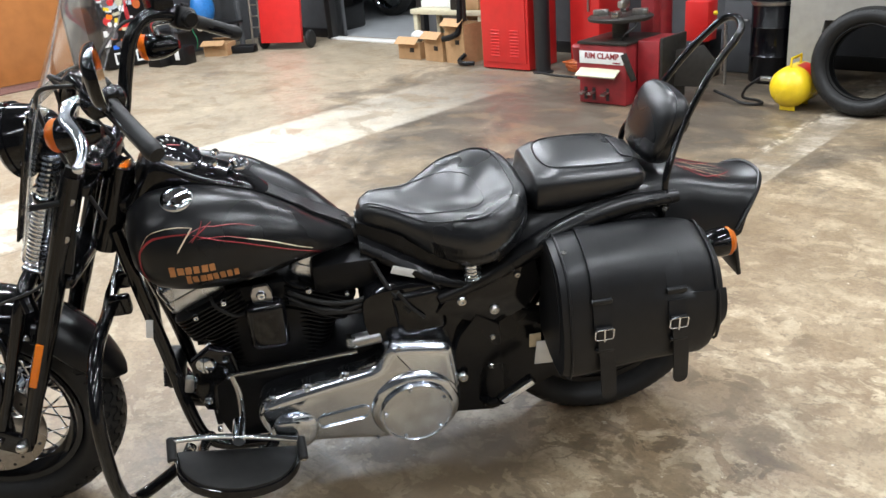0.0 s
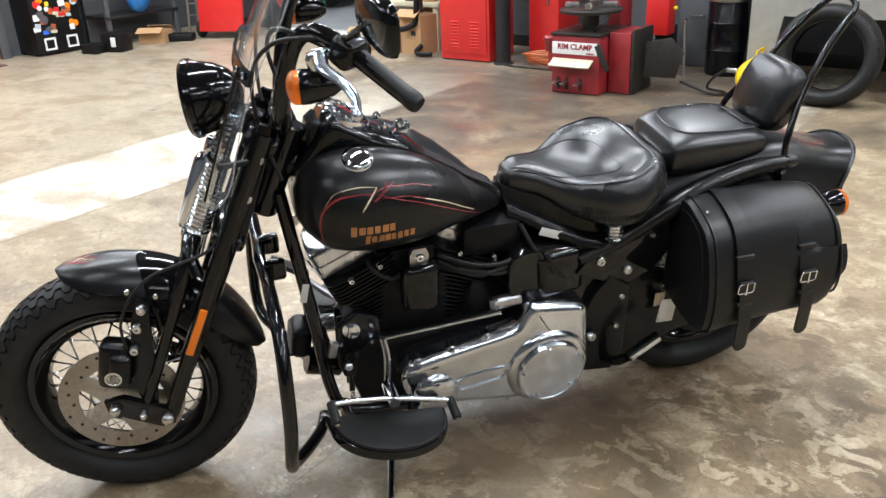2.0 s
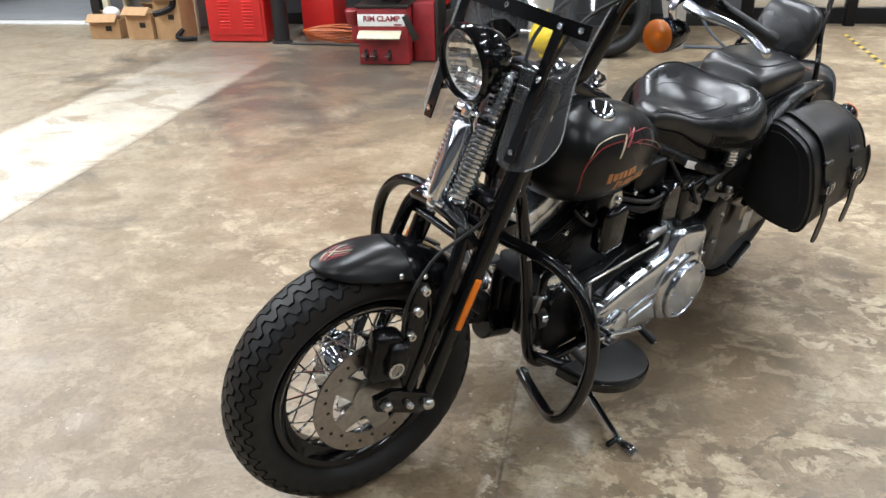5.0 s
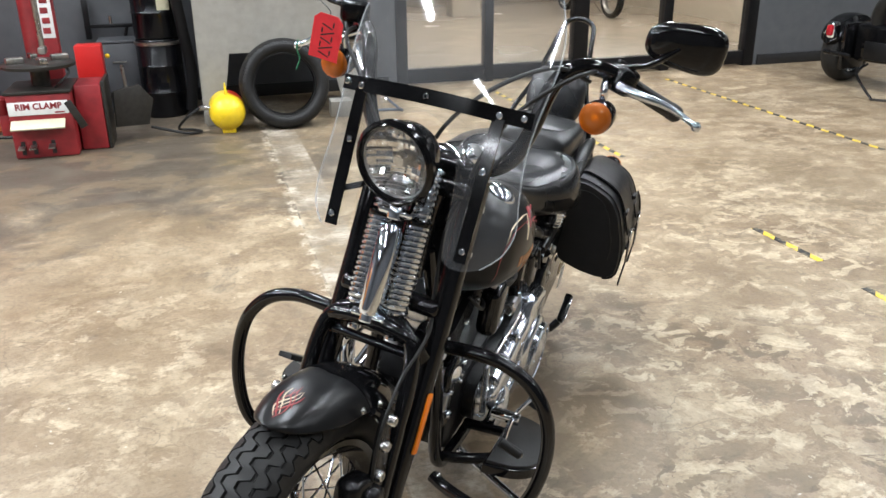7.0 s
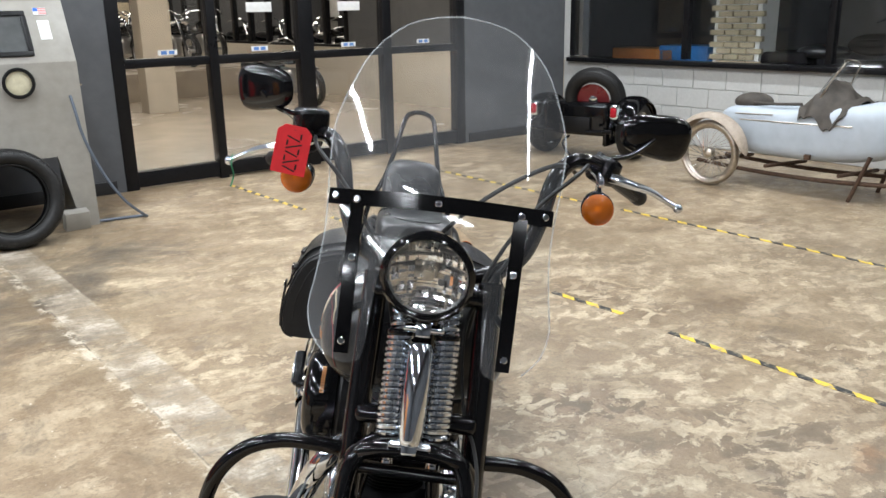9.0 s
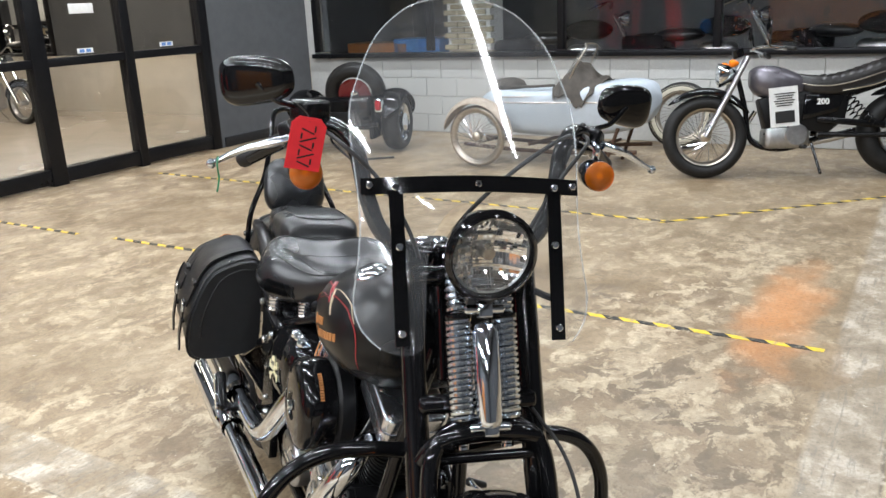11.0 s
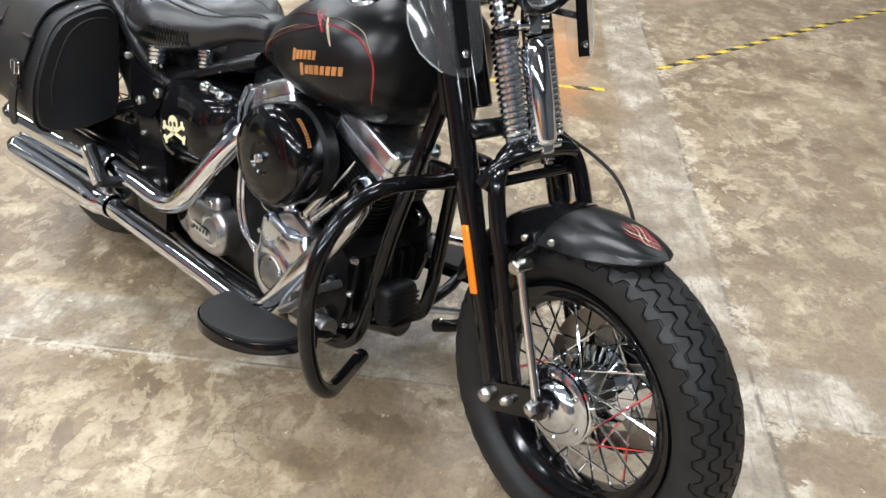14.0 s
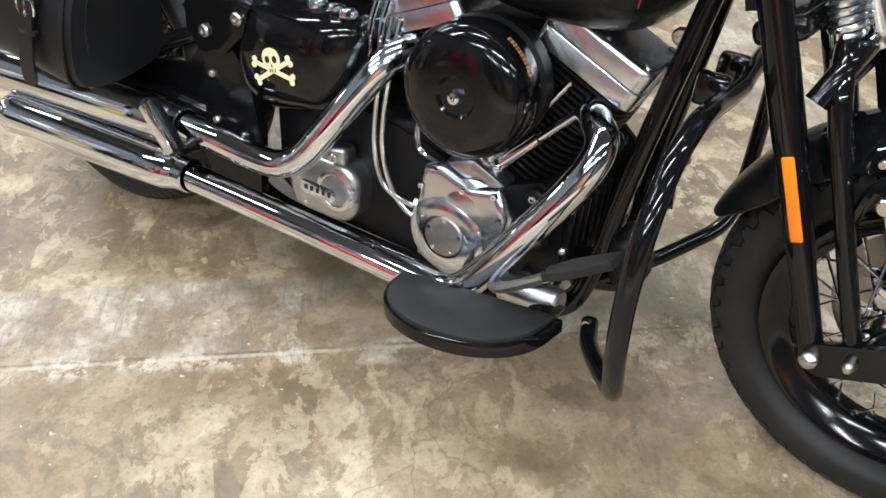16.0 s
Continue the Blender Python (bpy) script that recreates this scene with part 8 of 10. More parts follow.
part("handle", b_tube([(0, -0.02, 0.27), (0, -0.02, 0.335), (0, 0.14, 0.335), (0, 0.14, 0.27)], 0.012, 8, flat=0.6), M["yellow"], at_)
for y in (-0.03, 0.19):
    part("foot", b_box((0.10, 0.014, 0.035), pose(0, y, 0.0175), 0.004), M["yellow"], at_)
part("valve", b_cyl((-0.12, 0.0, 0.19), (-0.20, -0.01, 0.195), 0.018, 12, 0.003), M["zinc"], at_)
part("air_hose", b_tube(spline([(-0.20, -0.01, 0.195), (-0.30, 0.02, 0.12), (-0.36, 0.10, 0.03), (-0.26, 0.12, 0.012), (-0.20, 0.03, 0.012), (-0.30, -0.03, 0.02), (-0.42, 0.02, 0.04), (-0.55, 0.05, 0.07)], 7), 0.010, 8), M["rubber"], at_, "black air hose")

# stacked oil drums
for k, (z, h) in enumerate(((0.0, 0.615), (0.617, 0.60))):
    dr = thing("oil_drum", "glossy black steel oil drum" + (" with a paper label" if k else " under another drum"), "drum", rm(-0.87, 5.12, z), group="stacked drums")
    r = 0.172
    part("shell", b_lathe([(r - 0.01, 0), (r, 0.012), (r, 0.19), (r + 0.007, 0.20), (r, 0.21), (r, 0.40), (r + 0.007, 0.41), (r, 0.42), (r, h - 0.02), (r - 0.008, h)], 40), M["drum"], dr)
    part("rim_band", b_lathe([(r + 0.001, h - 0.05), (r + 0.010, h - 0.045), (r + 0.010, h - 0.022), (r + 0.001, h - 0.018)], 40, None, None, False), M["steel"], dr, "bright clamp band")
    if k:
        lab = bmesh.new()
        loops(lab, [[V((r + 0.002) * math.sin(radians(a)), -(r + 0.002) * math.cos(radians(a)), z_) for a in range(10, 50, 5)] for z_ in (0.22, 0.47)], False, False)
        part("paper_label", lab, M["cream"], dr)

# tyre changer
tc_ = thing("tyre_changer", "red tyre changing machine with a white front label", "machine", rm(-1.61, 3.93))
part("body", b_box((0.39, 0.46, 0.42), pose(0, 0.23, 0.215), 0.008), M["red"], tc_)
part("side_body", b_box((0.17, 0.34, 0.44), pose(0.29, 0.30, 0.225), 0.008), M["red"], tc_)
part("side_cover", b_box((0.025, 0.34, 0.46), pose(0.39, 0.30, 0.235), 0.006), M["dirty_grey"], tc_)
part("top_plate", b_box((0.41, 0.48, 0.02), pose(0, 0.23, 0.436), 0.004), M["dirty_grey"], tc_)
flat("name_plate", 0.365, 0.088, pose(-0.008, -0.003, 0.336), "white", tc_, "white plate with red letters")


def words(body, size, m, mat, parent, name="lettering", mirror=False):
    cu = bpy.data.curves.new(name, "FONT")
    cu.body, cu.size, cu.align_x, cu.align_y, cu.extrude, cu.offset = body, size, "CENTER", "CENTER", 0.0006, size * 0.035
    tmp = bpy.data.objects.new("tmp_text", cu)
    scene.collection.objects.link(tmp)
    bpy.context.view_layer.update()
    me = bpy.data.meshes.new_from_object(tmp.evaluated_get(bpy.context.evaluated_depsgraph_get()))
    bpy.data.objects.remove(tmp)
    me.transform(m @ Matrix.Diagonal((-1 if mirror else 1, 1, 1, 1)))
    me.materials.clear()
    me.materials.append(M[mat])
    return part(name, me, None, parent)


words("RIM CLAMP", 0.056, pose(-0.005, -0.0055, 0.346, 90), "red", tc_)
flat("tower_sign", 0.098, 0.44, pose(0.05, 0.522, 0.94), "white", tc_, "white upright plate with red marks")
for k in range(6):
    flat("sign_mark", 0.050, 0.040, pose(0.05 + 0.004 * (k % 2), 0.519, 0.77 + 0.068 * k), "red", tc_)
flat("plate_bar", 0.06, 0.010, pose(0.12, -0.006, 0.304), "red", tc_)
part("tool_tray", b_box((0.33, 0.10, 0.012), pose(-0.02, -0.035, 0.235, 28), 0.003), M["cream"], tc_, "cream metal shelf")
for x in (-0.14, -0.07, 0.045):
    part("pedal_slot", b_box((0.025, 0.006, 0.09), pose(x, -0.001, 0.075)), M["ink"], tc_)
    part("pedal", b_box((0.042, 0.07, 0.012), pose(x - 0.005, -0.035, 0.085, 10), 0.004), M["steel"], tc_, "bright steel foot pedal")
part("lever_slot", b_box((0.05, 0.01, 0.20), pose(0.215, -0.001, 0.28, 0, -25), 0.004), M["dirty_grey"], tc_)
part("turntable_post", b_cyl((0.0, 0.24, 0.44), (0.0, 0.24, 0.56), 0.06, 20), M["dirty_grey"], tc_)
part("turntable", b_lathe([(0.10, 0), (0.23, 0.01), (0.235, 0.03), (0.22, 0.04), (0.08, 0.045)], 36, pose(0.0, 0.24, 0.56)), M["dirty_grey"], tc_, "grey round turntable")
for a in (20, 110, 200, 290):
    part("jaw", b_box((0.11, 0.05, 0.045), pose(0.0, 0.24, 0.62, 0, 0, a) @ pose(0.14, 0, 0), 0.008), M["steel"], tc_)
part("tower", b_box((0.11, 0.11, 1.25), pose(0.05, 0.58, 0.63), 0.01), M["red"], tc_)
part("swing_arm", b_box((0.07, 0.42, 0.07), pose(0.05, 0.38, 1.16), 0.01), M["red"], tc_)
part("mount_rod", b_cyl((0.05, 0.20, 1.20), (0.05, 0.20, 0.70), 0.018, 14), M["steel"], tc_)
part("mount_head", b_box((0.05, 0.10, 0.05), pose(0.05, 0.20, 0.68), 0.012), M["steel"], tc_)
part("bead_shovel", b_plate([(-0.13, -0.12), (0.10, -0.13), (0.15, 0.05), (0.06, 0.16), (-0.12, 0.13)], -0.012, 0.012, pose(0.55, 0.30, 0.24, 90, 0, 20), 0.004), M["dirty_grey"], tc_, "greasy bead breaker shoe")
part("bead_arm", b_tube([(0.40, 0.50, 0.30), (0.56, 0.46, 0.28), (0.56, 0.32, 0.25)], 0.022, 10), M["dirty_grey"], tc_)
part("soap_cup", b_lathe([(0.045, 0), (0.055, 0.06), (0.062, 0.10), (0.05, 0.115), (0.01, 0.12)], 20, pose(-0.255, 0.10, 0.29)), M["red"], tc_, "red soap cup")
part("cup_bracket", b_box((0.06, 0.07, 0.14), pose(-0.235, 0.10, 0.22), 0.008), M["red"], tc_)
part("gauge_hose", b_tube(spline([(0.10, 0.1, 0.45), (0.16, 0.05, 0.50), (0.20, 0.12, 0.55), (0.12, 0.2, 0.60)], 6), 0.008, 8), M["rubber"], tc_)
# balancing machine behind it
wbm = thing("wheel_balancer", "red wheel balancing machine with a paper sheet", "machine", rm(-1.37, 4.95, -0.0))
part("pedestal", b_box((0.12, 0.20, 0.36), pose(0, 0.12, 0.18), 0.01), M["plastic_black"], wbm, "dark pedestal")
part("arm_box", b_box((0.19, 0.16, 0.30), pose(0, -0.02, 0.46), 0.01), M["bright_red"], wbm)
flat("paper_sheet", 0.085, 0.19, pose(0.03, -0.083, 0.46), "white", wbm)
flat("slot", 0.04, 0.09, pose(-0.07, -0.082, 0.38), "ink", wbm)
part("pillar", b_cyl((-0.36, 0.02, 0.0), (-0.36, 0.02, 1.1), 0.085, 24, 0.006), M["red"], wbm, "red round pillar")
part("knob", b_ball((0.13, -0.05, 0.52), 0.018), M["yellow"], wbm)
part("stand_tool", b_tube([(0.25, -0.10, 0.0), (0.22, -0.06, 0.45)], 0.012, 8), M["steel"], wbm)

# grey steel box, red tool and dark rack on the wall by the drums
gbx = thing("steel_box", "dark grey steel box on the floor by the drums", "box", rm(-1.19, 5.42))
part("body", b_box((0.31, 0.30, 0.56), pose(0, 0, 0.285), 0.01), M["wall_grey"], gbx)
part("lid", b_box((0.32, 0.31, 0.02), pose(0, 0, 0.576), 0.006), M["wall_grey"], gbx)
part("handle", b_tube([(-0.05, -0.152, 0.42), (-0.05, -0.18, 0.42), (0.05, -0.18, 0.42), (0.05, -0.152, 0.42)], 0.006, 8), M["steel"], gbx)
hk = thing("wall_tool", "red tool with a black foot hanging on the wall", "tool", rm(-1.26, 5.60))
part("head", b_box((0.30, 0.07, 0.11), pose(-0.12, 0, 1.355), 0.015), M["bright_red"], hk)
part("shaft", b_box((0.072, 0.05, 0.17), pose(0.005, 0, 1.22), 0.012), M["bright_red"], hk)
part("rod", b_cyl((0.005, 0, 1.01), (0.005, 0, 1.14), 0.022, 14), M["dirty_grey"], hk)
part("foot", b_box((0.19, 0.06, 0.032), pose(0.005, 0, 1.00), 0.010), M["plastic_black"], hk)
rk2 = thing("wall_rack", "dark steel arms of a rack on the wall", "rack", rm(-1.26, 5.59))
part("upright", b_box((0.045, 0.05, 0.32), pose(-0.165, 0, 0.73), 0.006), M["plastic_black"], rk2)
part("arm", b_box((0.38, 0.035, 0.030), pose(0.0, -0.005, 0.672), 0.006), M["plastic_black"], rk2)
part("brace", b_tube([(0.14, -0.005, 0.66), (0.06, -0.005, 0.40)], 0.014, 8), M["plastic_black"], rk2)
part("pin", b_cyl((0.02, -0.005, 0.68), (0.02, -0.005, 0.75), 0.012, 10), M["steel"], rk2)

# red steel cabinets and black column
rc_ = thing("steel_cabinet", "tall bright red steel cabinet with louvres", "cabinet", rm(-3.15, 4.72))
part("carcass", b_box((0.54, 0.42, 1.72), pose(0, 0.215, 0.87), 0.01), M["bright_red"], rc_)
part("door_panel", b_box((0.49, 0.012, 1.62), pose(0, -0.001, 0.88), 0.003), M["bright_red"], rc_)
for cx in (-0.10, 0.12):
    for k in range(9):
        part("louvre", b_box((0.10, 0.014, 0.007), pose(cx, -0.010, 0.13 + 0.028 * k, 25), 0.002), M["bright_red"], rc_)
rc2 = thing("steel_cabinet", "narrow bright red steel locker with a handle", "cabinet", rm(-2.50, 5.02))
part("carcass", b_box((0.30, 0.40, 1.72), pose(0, 0.21, 0.87), 0.01), M["bright_red"], rc2)
part("handle", b_box((0.018, 0.02, 0.26), pose(0.05, -0.004, 0.62), 0.005), M["steel"], rc2)
flat("warning_sticker", 0.06, 0.06, pose(-0.06, 0.007, 0.80, 0, 45), "yellow", rc2)
col = thing("column", "round black painted steel column", "column", rm(-2.755, 4.76), kind="structure")
part("shaft", b_cyl((0, 0, 0), (0, 0, CEIL - 0.01), 0.068, 28), M["base_black"], col)
part("base_ring", b_lathe([(0.09, 0), (0.09, 0.012), (0.070, 0.02)], 28), M["base_black"], col)
cab = thing("hose_coil", "loose coil of orange extension lead on the floor", "cable", rm(-2.28, 4.85))
for k in range(6):
    rr = 0.20 + 0.012 * k
    part("loop", b_tube([(rr * math.cos(a) * 1.2 + 0.02 * math.sin(3 * a + k), rr * 0.55 * math.sin(a), 0.02 + 0.016 * k + 0.012 * math.sin(2 * a + k)) for a in [2 * math.pi * i / 28 for i in range(28)]], 0.009, 6, True), M["hose_orange"], cab)
part("black_lead", b_tube(spline([(-0.55, -0.12, 0.01), (-0.3, -0.2, 0.01), (0.1, -0.22, 0.01), (0.45, -0.3, 0.01), (0.55, -0.5, 0.01)], 6), 0.009, 6), M["rubber"], cab)

# bench with boxes under it
be = thing("work_bench", "low cream painted bench with clutter on top", "bench", rm(-4.15, 5.22))
part("top", b_box((0.98, 0.42, 0.05), pose(0, 0.02, 0.445), 0.005), M["cream"], be)
for x in (-0.44, 0.44):
    for y in (-0.15, 0.19):
        part("leg", b_box((0.055, 0.05, 0.42), pose(x, y, 0.21), 0.004), M["cream"], be)
part("back_board", b_box((0.92, 0.012, 0.40), pose(0, 0.215, 0.21)), M["pale_blue"], be, "pale board behind the bench")
for x, y, w, h, d, lb in ((-4.52, 4.96, 0.29, 0.17, 0.24, "low open cardboard box"), (-4.14, 4.96, 0.27, 0.235, 0.26, "cardboard box with a torn flap"), (-3.84, 4.95, 0.27, 0.37, 0.26, "tall cardboard box")):
    cbx = thing("cardboard_box", lb + " on the floor by the bench", "box", rm(x, y, 0, 4 if w > 0.28 else -6), group="boxes by the bench")
    for s in (-1, 1):
        part("side", b_box((w, 0.006, h), pose(0, s * (d / 2 - 0.003), h / 2)), M["card"], cbx)
        part("side", b_box((0.006, d - 0.014, h), pose(s * (w / 2 - 0.003), 0, h / 2)), M["card"], cbx)
        part("flap", b_box((w * 0.98, 0.10, 0.005), pose(0, s * (d / 2 + 0.03), h + 0.022, s * -38)), M["card"], cbx)
    part("bottom", b_box((w - 0.014, d - 0.014, 0.006), pose(0, 0, 0.006)), M["card"], cbx)
    flat("print", 0.06, 0.045, pose(0.04, -d / 2 - 0.002, h * 0.55), "dirty_grey", cbx, th=0.002)
    part("filling", b_box((w * 0.8, d * 0.8, h * 0.7), pose(0, 0, h * 0.42), 0.03), M["canvas"], cbx, "dark rags")
solo("plastic_bag", b_ball((0, 0, 0), 0.07, None, (1.2, 0.9, 0.8)), M["white"], "crumpled white plastic bag on a box", "bag", rm(-4.50, 4.98, 0.215))
for x, w, h, mt in ((-0.30, 0.34, 0.07, "white"), (0.02, 0.26, 0.16, "white"), (0.32, 0.18, 0.12, "card"), (0.10, 0.10, 0.24, "dirty_grey")):
    solo("clutter_box", b_box((w, 0.22, h), bev=0.01), M[mt], "small box of parts on the cream bench", "box", rm(-4.15 + x, 5.24 + (0.05 if w > 0.2 else -0.08), 0.471 + h / 2, 6))
ho = thing("exhaust_hose", "black flexible hose hanging by the bench", "hose", rm(-3.80, 4.80))
part("hose", b_tube(spline([(0.05, 0.05, 1.5), (0.05, 0.02, 0.8), (0.04, 0.0, 0.36), (-0.02, -0.03, 0.27), (-0.14, -0.05, 0.24)], 7), 0.028, 10), M["plastic_black"], ho)
part("pipe", b_cyl((0.05, 0.05, 0.40), (0.05, 0.05, 1.5), 0.036, 14), M["dirty_grey"], ho)
part("lower_hose", b_tube(spline([(0.10, 0.0, 0.10), (0.05, -0.04, 0.04), (0.14, -0.08, 0.03), (0.24, -0.04, 0.03)], 6), 0.022, 8), M["plastic_black"], ho)

# red panel on a hand truck by the opening
ht = thing("hand_truck", "aluminium hand truck with a tall red board", "hand truck", rm(-6.66, 4.92, 0, 22))
part("board", b_box((0.56, 0.05, 1.25), pose(0, -0.05, 0.70, -8), 0.01), M["bright_red"], ht, "tall red board")
for s in (-1, 1):
    part("wheel", b_lathe([(0.03, -0.025), (0.09, -0.028), (0.105, -0.012), (0.105, 0.012), (0.09, 0.028), (0.03, 0.025)], 24, pose(s * 0.32, -0.02, 0.105, 0, 90)), M["rubber"], ht, "black rubber wheel")
part("axle", b_cyl((-0.32, -0.02, 0.105), (0.32, -0.02, 0.105), 0.012, 10), M["steel"], ht)
for x in (-0.50, -0.38):
    part("rail", b_cyl((x, 0.0, 0.02), (x, 0.12, 1.3), 0.016, 10), M["old_chrome"], ht)
for k in range(9):
    part("rung", b_cyl((-0.50, 0.01 + 0.013 * k, 0.12 + 0.13 * k), (-0.38, 0.01 + 0.013 * k, 0.12 + 0.13 * k), 0.009, 8), M["old_chrome"], ht)

# sticker-covered tool chest and the wood panel
ch = thing("tool_chest", "black tool chest covered in colourful stickers", "cabinet", rm(-7.78, 3.37))
part("body", b_box((0.42, 0.56, 0.96), pose(0, 0, 0.50), 0.01), M["plastic_black"], ch)
rnd = random.Random(5)
pal = ["white", "yellow", "bright_red", "blue_stripe", "cream", "orange_solid", "hose_orange", "pale_blue", "silver"]
for k in range(64):
    y, z = rnd.uniform(-0.25, 0.25), rnd.uniform(0.22, 0.95)
    w, h = rnd.uniform(0.04, 0.10), rnd.uniform(0.03, 0.07)
    kind_round = rnd.random() < 0.35
    mm = pose(0.2115 + 0.0006 * (k % 7), y, z, 90, 0, 90) @ pose(0, 0, 0, 0, 0, rnd.uniform(-15, 15))
    out = circle(h * 0.7, 14) if kind_round else rounded(w, h, 0.008, 3)
    part("sticker", b_plate(out, 0, 0.0012, mm), M[rnd.choice(pal)], ch)
for y in (-0.13, 0.13):
    fr = bmesh.new()
    for a, b_, w, h in ((0, 0.055, 0.13, 0.02), (0, -0.055, 0.13, 0.02), (-0.055, 0, 0.02, 0.09), (0.055, 0, 0.02, 0.09)):
        b_box((0.006, w, h), pose(0.214, y + a, 0.12 + b_), bm=fr)
    part("white_square", fr, M["white"], ch)
wp = thing("wood_panel", "tall orange-brown varnished plywood panel", "panel", rm(-7.90, 1.45))
part("sheet", b_box((0.045, 2.75, 2.3), pose(0, 0, 1.16), 0.003), M["wood"], wp)
part("edge_post", b_box((0.06, 0.10, 2.4), pose(0.01, 1.44, 1.20), 0.004), M["wall_grey"], wp, "grey post beside the panel")
part("edge_trim", b_box((0.055, 0.05, 2.4), pose(0.005, -1.42, 1.2), 0.003), M["base_black"], wp)
solo("door_mat", b_box((0.42, 2.3, 0.012), bev=0.004), material("worn_mat", (0.16, 0.075, 0.06), 0.9, vary=0.4, grain=40), "worn reddish mat below the wood panel", "mat", rm(-7.62, 1.5, 0.007))
bn = thing("plastic_bin", "small black plastic bin on the floor", "bin", rm(-7.08, 3.72, 0, 20))
part("tub", b_box((0.26, 0.20, 0.20), pose(0, 0, 0.10), 0.015), M["plastic_black"], bn)
flat("label", 0.06, 0.10, pose(0.03, -0.103, 0.11), "white", bn)
solo("black_case", b_box((0.22, 0.16, 0.10), bev=0.012), M["plastic_black"], "small black case on the floor", "case", rm(-7.22, 3.52, 0.05, 10))
bx = thing("cardboard_box", "open brown cardboard box with folded flaps", "box", rm(-7.18, 4.30, 0, 30))
for s in (-1, 1):
    part("side", b_box((0.30, 0.006, 0.14), pose(0, s * 0.12, 0.07)), M["card"], bx)
    part("side", b_box((0.006, 0.23, 0.14), pose(s * 0.147, 0, 0.07)), M["card"], bx)
    part("flap", b_box((0.29, 0.11, 0.005), pose(0, s * 0.165, 0.155, s * -25)), M["card"], bx)
solo("black_case", b_box((0.30, 0.15, 0.09), bev=0.02), M["plastic_black"], "long black tool case on the floor", "case", rm(-6.98, 4.50, 0.045, 35))
shelf = thing("shelf_unit", "dark grey steel shelf unit with a blue bag", "shelf", rm(-7.55, 4.30))
for y in (-0.45, 0.45):
    part("upright", b_box((0.05, 0.05, 1.9), pose(0.18, y, 0.95), 0.004), M["wall_grey"], shelf)
for z in (0.32, 0.95, 1.5):
    part("shelf_board", b_box((0.45, 0.95, 0.03), pose(0, 0, z), 0.003), M["base_black"], shelf)
part("back_sheet", b_box((0.02, 0.95, 1.85), pose(-0.22, 0, 0.93)), M["wall_grey"], shelf)
bag = b_ball((0, 0, 0), 0.17, None, (0.6, 0.9, 1.2))
solo("plastic_bag", bag, M["blue"], "crumpled blue plastic bag on the shelf", "bag", rm(-7.33, 4.25, 0.335 + 0.204))

# hazard tape on the floor
def tape_material():
    mt, nt, bs = nodes_of("hazard_tape")
    co = coords(nt)
    w = N(nt, "ShaderNodeTexWave", Scale=1.0)
    w.wave_type, w.bands_direction, w.wave_profile = "BANDS", "DIAGONAL", "SAW"
    w.inputs["Scale"].default_value = 3.9
    nt.links.new(co, w.inputs["Vector"])
    c = ramp(nt, w.outputs["Fac"], [(0.0, (0.72, 0.50, 0.03)), (0.5, (0.02, 0.02, 0.02))], "CONSTANT")
    worn = ramp(nt, tex(nt, co, 22, 6, 0.7), [(0.50, 0.0), (0.62, 0.8)])
    nt.links.new(mixc(nt, worn, c, (0.30, 0.25, 0.17)), bs.inputs["Base Color"])
    bs.inputs["Roughness"].default_value = 0.45
    return mt


M["tape"] = tape_material()
TAPES = [(2.0, 5.30, 2.0, 3.97), (2.03, 3.62, 2.03, 2.74), (2.01, 1.32, 2.03, 0.86), (2.0, 0.56, 2.0, -0.85), (3.80, 5.2, 3.76, 2.36), (3.78, 2.30, 3.76, 0.32), (3.72, 0.34, 5.65, -1.64), (2.36, -1.13, 3.50, -2.29), (3.5, -2.32, 5.2, -4.0)]
for a, b_, c, d in TAPES:
    ln = math.hypot(c - a, d - b_)
    solo("floor_tape", b_box((ln, 0.036, 0.0015)), M["tape"], "yellow and black hazard tape stuck to the floor", "tape", rm((a + c) / 2, (b_ + d) / 2, 0.001, math.degrees(math.atan2(d - b_, c - a))), group="hazard tape", kind="structure", smooth=False)

# ---- other vehicles ----
def plain_wheel(parent, c, r, half, rim_r, rim_mat, axis="y", spokes=0, name="wheel", tyre_mat="rubber", hub_r=0.04, spoke_mat="chrome"):
    """A smaller wheel: tyre with rim, hub and spokes under it, axle along y."""
    m = Matrix.Translation(c) @ (pose(0, 0, 0, -90) if axis == "y" else pose(0, 0, 0, 0, 90))
    h = (r - rim_r) / 2
    prof = [((r + rim_r) / 2 + h * math.cos(a), half * math.sin(a)) for a in [2 * math.pi * k / 18 for k in range(19)]]
    t = part(name, b_lathe(prof, 48, m, None, False), M[tyre_mat], parent, "black tyre")
    part("rim", b_lathe([(rim_r, -half * 0.7), (rim_r + 0.012, -half * 0.8), (rim_r - 0.012, -half * 0.3), (rim_r - 0.018, 0), (rim_r - 0.012, half * 0.3), (rim_r + 0.012, half * 0.8), (rim_r, half * 0.7)], 40, m, None, False), M[rim_mat], t)
    part("hub", b_lathe([(0.012, -half - 0.01), (hub_r, -half + 0.006), (hub_r * 0.8, 0), (hub_r, half - 0.006), (0.012, half + 0.01)], 20, m), M[rim_mat], t)
    if spokes:
        for s in (-1, 1):
            p, q = V(hub_r * 0.9, 0.02, s * half * 0.75), V(0, rim_r - 0.014, s * 0.006)
            me = mesh_of("spoke", b_tube([p, q], 0.0024, 5), M[spoke_mat])
            for k in range(spokes // 2):
                part("spoke", me, None, t, at=m @ pose(0, 0, 0, 0, 0, 720 * (k + (0.5 if s > 0 else 0)) / spokes))
    return t


